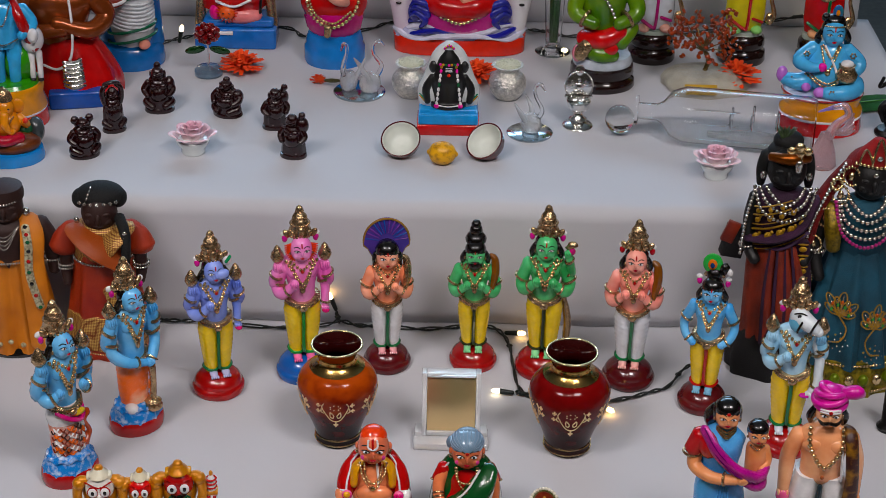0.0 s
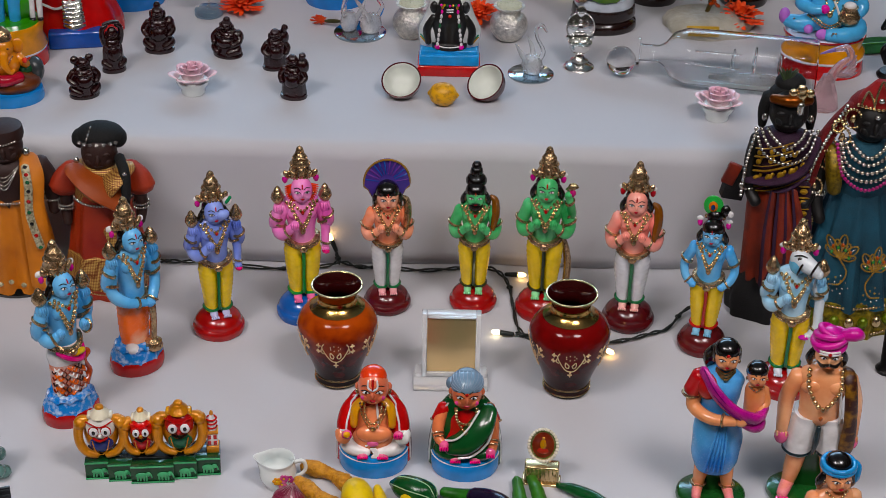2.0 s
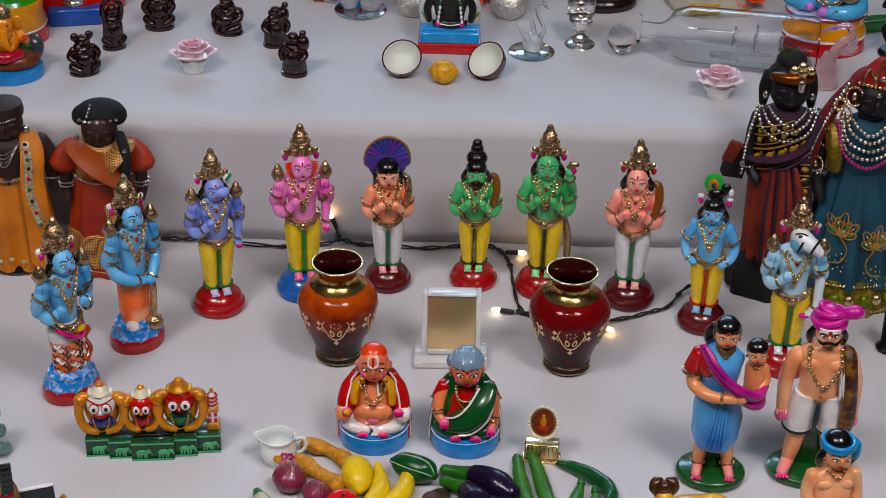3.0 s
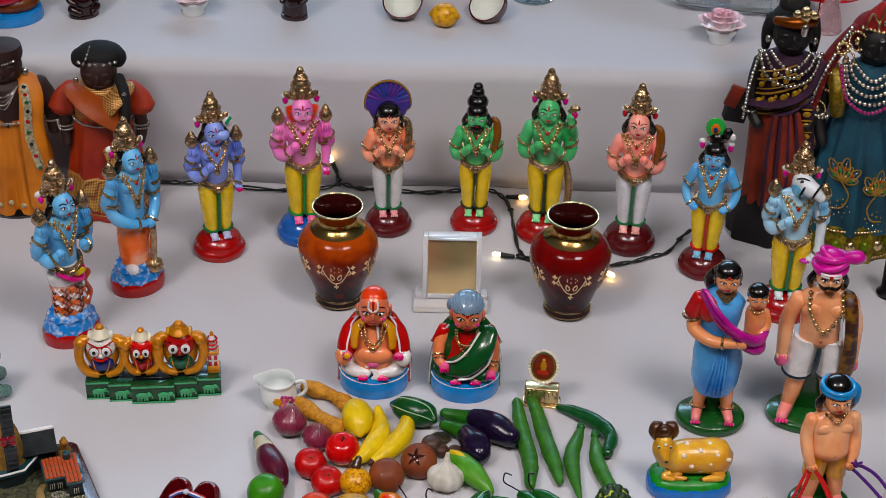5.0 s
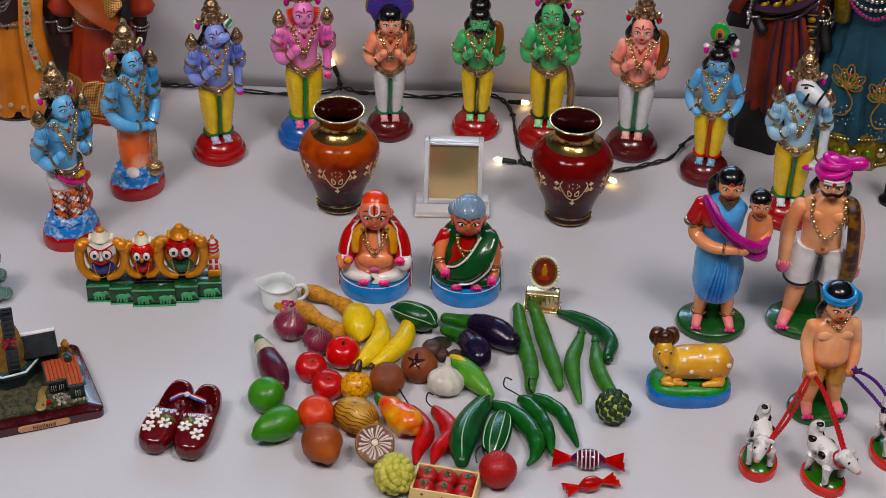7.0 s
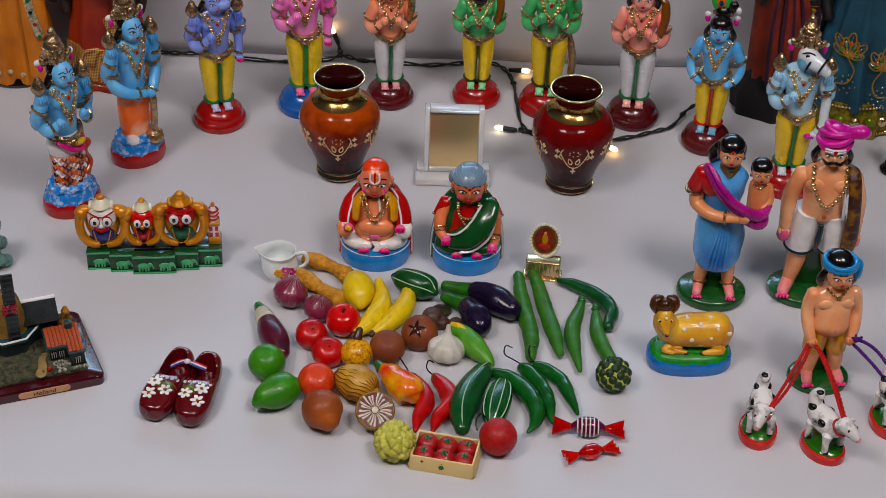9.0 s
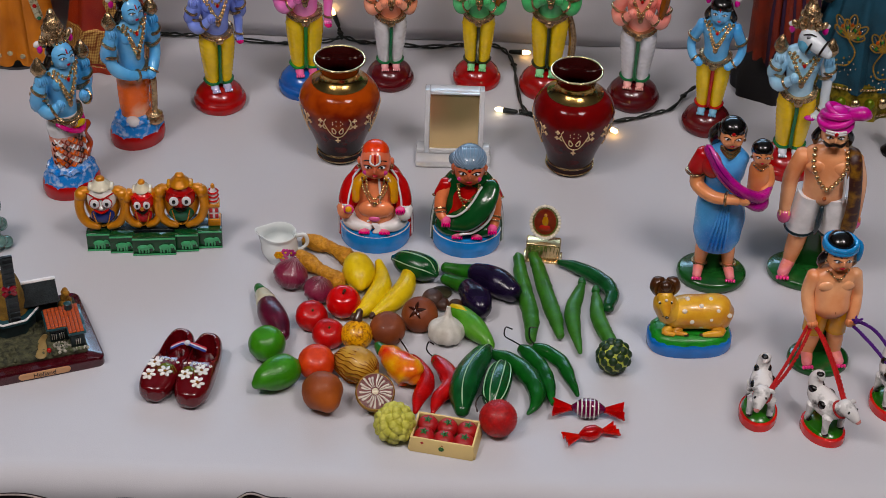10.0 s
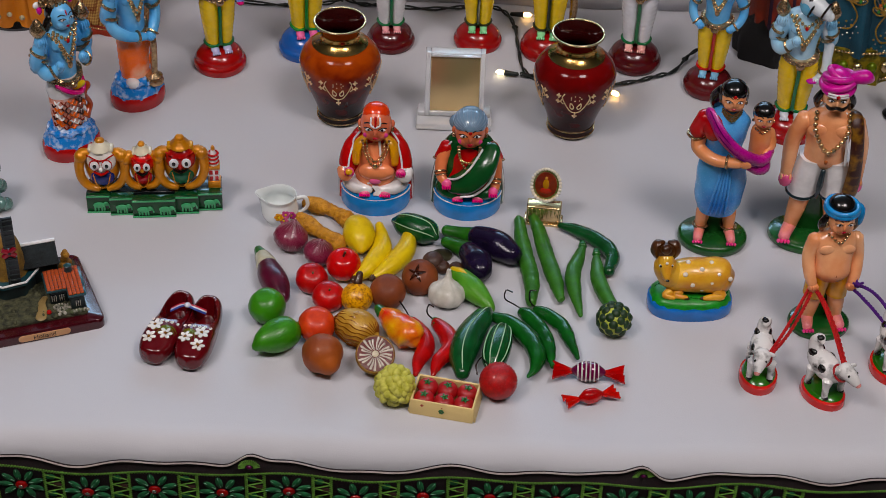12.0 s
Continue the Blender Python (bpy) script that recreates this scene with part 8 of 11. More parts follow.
    for k in range(9):
        s.ell((-0.125 - 0.02 * math.cos(k * 0.7), -0.055, 0.87 + 0.025 * math.sin(k * 0.7)), 0.009, BRIGHT_GOLD, 6, 4)
    plain_face(s, (0.01, -0.02, 0.885), 0.075, SKIN_BLACK)
    s.tube([(0, 0, 0.79), (0, 0, 0.84)], 0.045, SKIN_BLACK, 12, 4)
    crownm = fabric("red_velvet", "8c1420")
    s.lathe([(0.08, 0), (0.078, 0.02), (0.06, 0.05), (0.02, 0.095)], crownm, (0.02, 0.0, 0.95), 20, sy=0.8)
    for dx, h in ((-0.05, 0.05), (0, 0.095), (0.05, 0.05)):
        s.tube([(0.02 + dx - 0.025, -0.07, 0.965), (0.02 + dx - 0.018, -0.062, 0.965 + h * 0.5), (0.02 + dx, -0.045, 0.965 + h), (0.02 + dx + 0.018, -0.062, 0.965 + h * 0.5), (0.02 + dx + 0.025, -0.07, 0.965)], 0.005, BRIGHT_GOLD, 6, 16)
    s.beads([(-0.06, -0.04, 0.955), (0.02, -0.075, 0.955), (0.1, -0.04, 0.955)], 0.008, BRIGHT_GOLD)
    s.ell((0.02, -0.07, 0.99), (0.012, 0.008, 0.012), BEADSILVER, 8, 6)
    s.ell((0.01, -0.092, 0.93), (0.01, 0.006, 0.01), BEADSILVER, 8, 6)
    for w, zb in ((0.07, 0.765), (0.09, 0.735), (0.105, 0.70), (0.11, 0.665)):
        s.beads([(-w, -0.04, 0.81), (-w * 0.75, -0.085, zb + 0.03), (0, -0.108, zb), (w * 0.75, -0.085, zb + 0.03), (w, -0.04, 0.81)], 0.0095, BEADSILVER)
    s.beads([(-0.12, -0.05, 0.79), (-0.09, -0.095, 0.68), (0, -0.115, 0.63), (0.09, -0.095, 0.68), (0.12, -0.05, 0.79)], 0.008, paint("9c2068", 0.4))
    thing("cloth_doll", s, pose(x, y, 0, 0, 0, -4), "black-faced cloth doll in teal skirt, red veil and crown", "doll", "cloth dolls")


woman_orange()
man_yellow()
dark_king(0.317, 0.030, 0.246)
dark_queen(0.392, 0.022, 0.240)

# ---- miniature windmill house on a board ----
mill = thing("souvenir_house", None, pose(-0.323, -0.402, 0, 0, 0, 20), "miniature windmill and tiled farmhouse on a maroon board", "souvenir")
s = Shape()
s.prism([(cx + 0.006 * math.cos(math.radians(a)), cy + 0.006 * math.sin(math.radians(a))) for cx, cy, a0 in ((0.054, -0.023, -90), (0.048, 0.052, 0), (-0.060, 0.052, 90), (-0.060, -0.023, 180)) for a in range(a0, a0 + 91, 15)], 0.0, 0.009, mat("maroon_varnish", "3c0a14", 0.15, vary=0.2, scale=60, coat=0.6), 0.0015)
part("board", s, mill, "varnished maroon board")
s = Shape()
rg = random.Random(11)
gm = mat("moss_ground", "54543e", 0.85, second="181c14", scale=230, mix_lo=0.4, mix_hi=0.6, bump=0.8, fine=600, depth=0.002)
s.box((-0.004, 0.014, 0.0105), (0.106, 0.068, 0.006), gm, 0.4)
for k in range(190):
    s.ell((rg.uniform(-0.055, 0.047), rg.uniform(-0.018, 0.045), 0.0130), (rg.uniform(0.0012, 0.004), rg.uniform(0.0012, 0.004), rg.uniform(0.0008, 0.0025)), gm, 7, 5)
part("ground", s, mill)
s = Shape()
s.tube([(0.0125, -0.0195, 0.0135), (0.0150, -0.011, 0.0145), (0.0160, -0.003, 0.0148), (0.0195, 0.003, 0.0148)], [0.0042, 0.0036, 0.0028, 0.0024], plaster("a08c64", "806c48"), 10, 14, flat=(1, 0.3))
part("path", s, mill)
wallm = plaster("1c2c2c", "10181a", 0.5)
teal = paint("143c42", 0.35)
octagon = lambda r, z: [(-0.004 + r * math.cos(math.radians(28 + 45 * k)), 0.029 + r * math.sin(math.radians(28 + 45 * k)), z) for k in range(9)]
s = Shape()
s.prism([p[:2] for p in octagon(0.0205, 0)[:8]], 0.011, 0.027, wallm, 0.0004)
part("mill_base", s, mill)
s = Shape()
s.prism([p[:2] for p in octagon(0.0238, 0)[:8]], 0.026, 0.0285, teal, 0.0004)
part("gallery", s, mill, "dark teal gallery")
s = Shape()
ring8 = octagon(0.0238, 0.0292)
for a, b in zip(ring8, ring8[1:]):
    s.tube([a, b], 0.0009, WHITE, 6, 2)
part("gallery_rail", s, mill, "white gallery rail")
s = Shape()
s.loft([(-0.004, 0.029, 0.0285, 0.0165, 0.0165), (-0.004, 0.029, 0.044, 0.0130, 0.0130), (-0.004, 0.030, 0.056, 0.0105, 0.0105), (-0.004, 0.030, 0.062, 0.004, 0.004)], mat("weathered_thatch", "8c6c38", 0.8, second="3a2c18", scale=75, mix_lo=0.36, mix_hi=0.5, bump=0.8, fine=700), 16, 14)
part("mill_tower", s, mill, "weathered tan thatched tower")
s = Shape()
s.box((0.018, 0.035, 0.0225), (0.032, 0.024, 0.024), wallm, 0.05)
part("house_wall", s, mill)
s = Shape()
for q in (-1, 1):
    s.box((0.018, 0.0345 + q * 0.0075, 0.0385), (0.034, 0.020, 0.0025), mat("dark_slate", "20282a", 0.95, second="0e1214", scale=160, bump=0.8, fine=700), 0.1, (q * -38, 0, 0))
part("roof", s, mill, "dark slate roof")
s = Shape()
s.tube([(0.0015, 0.0340, 0.0455), (0.0345, 0.0340, 0.0455)], 0.0016, WHITE, 6, 6)
part("ridge", s, mill, "white roof ridge")
s = Shape()
STRAW = mat("straw_rick", "a07438", 0.8, second="6a4820", scale=170, bump=0.8, fine=700)
STONES = [plaster("b8b4a8", "8c887c", 0.7), plaster("8c8c80", "606058", 0.7), plaster("5c6448", "404830", 0.7)]
for k in range(16):
    u = k / 15
    s.ell((0.0405 + rg.uniform(-0.0022, 0.0022), 0.027 + rg.uniform(-0.004, 0.004), 0.015 + 0.022 * u), rg.uniform(0.0035, 0.0052) * (1.15 - 0.6 * u), STRAW, 8, 6)
part("haystack", s, mill, "ochre straw rick")
s = Shape()
s.box((0.0350, 0.005, 0.0185), (0.0250, 0.021, 0.016), wallm, 0.05)
s.box((0.0424, -0.0105, 0.0185), (0.0108, 0.011, 0.016), wallm, 0.05)
part("hut_wall", s, mill)
tile = plaster("b4561f", "8c3c14", 0.6, 200)
s = Shape()
s.box((0.0350, 0.005, 0.0270), (0.0300, 0.0255, 0.0018), teal, 0.2)
s.box((0.0424, -0.0120, 0.0270), (0.0142, 0.0110, 0.0018), teal, 0.2)
roofp = part("hut_roof", s, mill, "orange tiled hut roof with teal edge")
base_tile = Shape()
base_tile.box((0, 0, 0), (0.0027, 0.0030, 0.0010), tile, 0.25, (7, 0, 0))
tm = base_tile.mesh("roof_tile")
for i in range(9):
    for j in range(11):
        x, y = 0.0225 + i * 0.0030, 0.0160 - j * 0.0031
        if y < -0.0065 and x < 0.037:
            continue
        o = new("roof_tile", tm)
        o.parent = roofp
        o.matrix_local = pose(x, y, 0.0284 + 0.0002 * ((i * 7 + j * 5) % 3))
s = Shape()
s.lathe([(0.0030, 0), (0.0034, 0.002), (0.0028, 0.005), (0.0032, 0.0065), (0.001, 0.008)], teal, (0.0405, 0.0135, 0.0275), 12)
part("chimney", s, mill)
dark = paint("12161a", 0.4)
for nm, z0, z1 in (("windmill_sail", 0.064, 0.092), ("windmill_sail", 0.026, 0.054)):
    s = Shape()
    s.box((-0.001, 0.0105, (z0 + z1) / 2), (0.0095, 0.0022, z1 - z0), dark, 0.1)
    for k in range(6):
        s.box((-0.001, 0.0090, z0 + 0.002 + k * 0.0048), (0.0088, 0.0008, 0.0010), paint("20282a", 0.5), 0.1)
    s.box((-0.0045, 0.0088, (z0 + z1) / 2), (0.0010, 0.0010, z1 - z0), paint("20282a", 0.5), 0.1)
    part(nm, s, mill, "black windmill sail with lattice bars")
s = Shape()
for r in (38, -38):
    s.box((-0.002, 0.0100, 0.059), (0.0125, 0.0030, 0.0038), paint("8a1c2c"), 0.2, (0, r, 0))
s.tube([(-0.002, 0.0095, 0.059), (-0.002, 0.022, 0.057)], 0.0022, dark, 8, 3)
part("sail_hub", s, mill, "red crossed sail hub")
for x, y in ((0.0255, -0.0058), (0.0315, -0.0058), (0.0424, -0.0164)):
    s = Shape()
    s.box((x, y, 0.0195), (0.0040, 0.0010, 0.0058), paint("0e1214"), 0.1)
    for d in (-0.0016, 0, 0.0016):
        s.box((x + d, y - 0.0006, 0.0195), (0.0005, 0.0006, 0.0056), paint("b0aca0"), 0.1)
    part("window", s, mill)
s = Shape()
for k in range(60):
    x = rg.uniform(0.026, 0.049)
    s.ell((x, rg.uniform(-0.0195, -0.0085) if x < 0.036 else rg.uniform(-0.0198, -0.0175), 0.0135), rg.uniform(0.0007, 0.0016), STONES[k % 3], 6, 5)
for k in range(12):
    a = k * 0.5236
    s.ell((0.0285 + 0.0045 * math.cos(a), -0.0115 + 0.0028 * math.sin(a), 0.0150), 0.0010, STONES[0], 6, 5)
tagged(part("stones", s, mill, "pale grey pebbles"), kind="stuff")
s = Shape()
s.ell((0.0195, -0.0165, 0.0155), (0.0020, 0.0018, 0.0022), RED, 10, 7)
part("red_bush", s, mill, "small red bush")
s = Shape()
s.prism([(0.0130 + cx + 0.0028 * math.cos(math.radians(a)), 0.0045 + 0.0028 * math.sin(math.radians(a))) for cx, a0 in ((0.0172, -90), (-0.0172, 90)) for a in range(a0, a0 + 181, 20)], 0, 0.0008, mat("tan_plate", "c89c78", 0.4, 0.1, vary=0.12, scale=80), 0.0002)
ob = part("name_plate", s, mill, "pale tan name plate")
ob.matrix_local = pose(0, -0.0289, 0, 90)


def lettering(text, size, m, parent, colour, name="lettering"):
    cu = bpy.data.curves.new(name, "FONT")
    cu.body, cu.size, cu.align_x, cu.align_y, cu.extrude = text, size, "CENTER", "CENTER", 0.0001
    cu.materials.append(paint(colour))
    ob = new(name, cu)
    ob.parent = parent
    ob.matrix_local = m
    return ob


lettering("Holland", 0.0056, pose(0.0130, -0.0300, 0.0045, 90), mill, "2a1a12")

# ---- beaded glass ornament at the table's side ----
AQUA = mat("aqua_glass", "8cb4ac", 0.08, trans=0.6, vary=0.15, bump=0, coat=0.5)
orn = thing("glass_ornament", None, pose(-0.378, -0.262, 0), "aqua glass ornament of stacked beads", "ornament")
for k in range(26):
    a, z = k * 1.9, 0.005 + 0.0018 * k
    s = Shape()
    s.ell(((0.013 - 0.0003 * k) * math.cos(a), (0.013 - 0.0003 * k) * math.sin(a), z), (0.0062, 0.0062, 0.0058), AQUA, 10, 7)
    part("glass_bead", s, orn)
s = Shape()
s.lathe([(0.008, 0), (0.010, 0.02), (0.008, 0.045), (0.006, 0.052), (0.0062, 0.058), (0.001, 0.064)], AQUA, seg=16)
part("core", s, orn)

# ---- embroidered border along the table edge ----
BORDER = fabric("maroon_velvet", "1c0a10", "0e0508", 60)
PETAL = fabric("green_sequin_thread", "12643c", "0a4428", 260)
THREAD = fabric("lime_thread", "6c9848", "4c7030", 300)
bd = thing("embroidered_border", None, pose(0, EDGE - 0.0045, -0.0115), "maroon velvet border with green embroidered flowers and lime thread", "border trim", kind="structure")


def edge_z(x):
    z = 0.0015 + 0.0030 * math.sin(x * 58 + 1.0) + 0.0018 * math.sin(x * 103)
    for c in (-0.132, 0.154):
        z += 0.0115 * math.exp(-((x - c) / 0.0115) ** 2)
    return z + 0.012 * x


s = Shape()
nx = 260
v = []
for j in range(nx + 1):
    x = -0.60 + 1.2 * j / nx
    w = 0.0018 * math.sin(x * 34)
    v += [(x, w - 0.001, edge_z(x)), (x, w, -0.020), (x, w - 0.001, -0.045), (x, w, -0.075)]
f = [(j * 4 + i, j * 4 + i + 1, j * 4 + 5 + i, j * 4 + 4 + i) for j in range(nx) for i in range(3)]
s.add(v, f, BORDER)
strip = part("velvet_strip", s, bd)
sol = strip.modifiers.new("thickness", "SOLIDIFY")
sol.thickness = 0.0012
s = Shape()
xs = np.linspace(-0.58, 0.58, 180)
s.tube([(x, -0.0022 + 0.0018 * math.sin(x * 34), edge_z(x) + 0.0002) for x in xs], 0.0007, paint("a89c98", 0.7), 5, 400)
part("piping", s, bd, "pale cord along the upper edge")


def stitch(pts, r=0.0007, step=0.0021):
    """Slanting stitches along a line."""
    c = smooth_path(pts, 40)
    L = np.r_[0, np.cumsum(np.linalg.norm(np.diff(c, axis=0), axis=1))]
    for t in np.arange(0, L[-1], step):
        p = np.array([np.interp(t, L, c[:, i]) for i in range(3)])
        s.tube([p + (-0.0009, 0, -0.0011), p + (0.0009, -0.0006, 0.0011)], r, THREAD, 4, 2)


low = lambda x: -0.0075 + 0.0022 * math.sin(x * 58 + 1.0) + 0.012 * x
for a, b in ((-0.50, -0.25), (-0.25, 0.0), (0.0, 0.25), (0.25, 0.50)):
    s = Shape()
    stitch([(x, -0.0025 + 0.0018 * math.sin(x * 34), low(x)) for x in np.linspace(a, b, 24)])
    stitch([(x, -0.0022 + 0.0018 * math.sin(x * 34), low(x) - 0.0375) for x in np.linspace(a, b, 24)])
    part("thread_row", s, bd, "twisted lime thread")
px = 0.0492
for k in range(-9, 11):
    cx = -0.306 + 0.0055 + (k + 1) * px
    if abs(cx) > 0.5:
        continue
    cz = low(cx) - 0.0185
    cy = -0.002 + 0.0018 * math.sin(cx * 34)
    s = Shape()
    for j in range(9):
        a = j * 0.698 + 0.35
        s.ell((cx + 0.0105 * math.cos(a) * 1.12, cy, cz + 0.0098 * math.sin(a)), (0.0058, 0.0012, 0.0026), PETAL, 10, 6, (0, -math.degrees(a), 0))
        s.tube([(cx + 0.006 * math.cos(a), cy - 0.0009, cz + 0.006 * math.sin(a)), (cx + 0.0168 * math.cos(a), cy - 0.0007, cz + 0.0150 * math.sin(a))], 0.0003, paint("7ca88c", 0.6), 4, 2)
    part("flower_motif", s, bd, "green thread flower")
    s = Shape()
    s.ell((cx, cy - 0.001, cz), (0.0046, 0.0022, 0.0040), paint("7c1418", 0.2), 14, 8)
    # the stone's highlight, modelled as a tiny silver bead
    s.ell((cx, cy - 0.0028, cz + 0.0004), (0.0018, 0.0009, 0.0015), BEADSILVER, 8, 5)
    part("red_stone", s, bd, "red stone with a glint modelled as a silver bead")
    s = Shape()
    mx = cx + px / 2
    my = -0.002 + 0.0018 * math.sin(mx * 34)
    for q in (-1, 1):
        stitch([(mx + q * 0.0066, my, low(mx) - 0.001), (mx + q * 0.0066, my, low(mx) - 0.036)], 0.0006)
    for j in range(4):
        z = low(mx) - 0.004 - j * 0.0088
        s.tube([(mx - 0.006, my, z), (mx + 0.006, my, z - 0.0044), (mx - 0.006, my, z - 0.0088)], 0.0006, THREAD, 4, 8)
    part("zigzag_panel", s, bd, "lime thread zigzag panel")
    s = Shape()
    for j in range(4):
        z = low(mx) - 0.0084 - j * 0.0088
        s.ell((mx + 0.0022 * (1 if j % 2 else -1), my + 0.0004, z + 0.002), (0.0038, 0.0009, 0.0030), PETAL if j % 2 == 0 else fabric("rust_thread", "2c1008"), 8, 5)
    part("panel_filling", s, bd)
for c in (-0.132, 0.154):
    s = Shape()
    for j in range(17):
        a = math.pi * j / 16
        s.tube([(c + 0.0035 * math.cos(a), -0.0025, edge_z(c) - 0.0105 + 0.0035 * math.sin(a)), (c + 0.0078 * math.cos(a + 0.15), -0.0022, edge_z(c) - 0.0105 + 0.0078 * math.sin(a + 0.15))], 0.0005, THREAD, 4, 2)
    part("fan_motif", s, bd, "fan of lime stitches")
    s = Shape()
    s.ell((c, -0.0028, edge_z(c) - 0.0095), (0.0020, 0.0014, 0.0018), paint("4a1438", 0.2), 10, 6)
    part("purple_stone", s, bd)

# ---- fairy lights ----
BULB = mat("warm_bulb", (1.0, 0.58, 0.2), 0.3, vary=0, bump=0, emit=9.9)
BULB2 = mat("warm_white_bulb", (1.0, 0.84, 0.5), 0.3, vary=0, bump=0, emit=5.72)


def fairy(runs, bulbs, label):
    ob = thing("fairy_lights", None, pose(0, 0, 0), label, "fairy lights")
    for pts in runs:
        s = Shape()
        c = smooth_path(pts, 110 if len(pts) > 4 else 12)
        for ph in (0, math.pi):
            s.tube([p + 0.0014 * np.array([math.cos(i * 0.95 + ph) * 0.5, math.cos(i * 0.95 + ph), math.sin(i * 0.95 + ph)]) for i, p in enumerate(c)], 0.0010, CABLE, 6, 260)
        for p in c[6::14]:
            s.ell(p, (0.0034, 0.0022, 0.0022), CABLE, 8, 6)
        part("twisted_cable", s, ob)
    for p, d, m in bulbs:
        p, d = np.array(p), np.array(d) / np.linalg.norm(d)
        sock = Shape()
        sock.tube([p - d * 0.014, p - d * 0.002], [0.0021, 0.0027], CABLE, 8, 4)
        so = part("socket", sock, ob)
        s = Shape()
        s.tube([p - d * 0.001, p + d * 0.004, p + d * 0.006], [0.0024, 0.0024, 0.0012], m, 10, 6)
        part("bulb", s, so)


fairy([[(-0.315, 0.085, 0.004), (-0.285, 0.088, 0.003), (-0.262, 0.086, 0.004), (-0.235, 0.084, 0.005), (-0.17, 0.078, 0.003), (-0.12, 0.084, 0.003), (-0.103, 0.085, 0.008), (-0.085, 0.085, 0.003), (-0.06, 0.084, 0.003), (-0.02, 0.080, 0.003), (0.017, 0.084, 0.004), (0.045, 0.086, 0.004), (0.060, 0.074, 0.004), (0.068, 0.05, 0.003), (0.070, 0.02, 0.003), (0.074, -0.02, 0.003), (0.083, -0.037, 0.003), (0.10, -0.045, 0.003), (0.14, -0.048, 0.003), (0.175, -0.040, 0.003), (0.20, -0.028, 0.003), (0.218, -0.018, 0.003), (0.234, 0.006, 0.006), (0.247, 0.012, 0.012)]],
      [((-0.112, 0.088, 0.033), (-0.4, 0.1, 1), BULB), ((0.078, 0.070, 0.006), (1, -0.2, 0.1), BULB), ((0.055, -0.034, 0.005), (-1, 0.1, 0.05), BULB2), ((0.158, -0.062, 0.005), (0.6, -0.6, 0.05), BULB), ((0.030, 0.089, 0.050), (0.3, 0.2, 1), BULB)],
      "dark twisted cable with warm fairy bulbs on white cloth")
fairy([[(-0.103, 0.085, 0.006), (-0.107, 0.086, 0.018)], [(0.083, -0.037, 0.003), (0.072, -0.034, 0.004)], [(0.150, -0.052, 0.003), (0.153, -0.056, 0.004)]], [], "short dark cable branches of the fairy lights")


# ---- things on the upper step ----
CHOC = mat("dark_maroon_resin", "22070a", 0.2, vary=0.4, scale=120, bump=0.25, fine=500, coat=0.5)


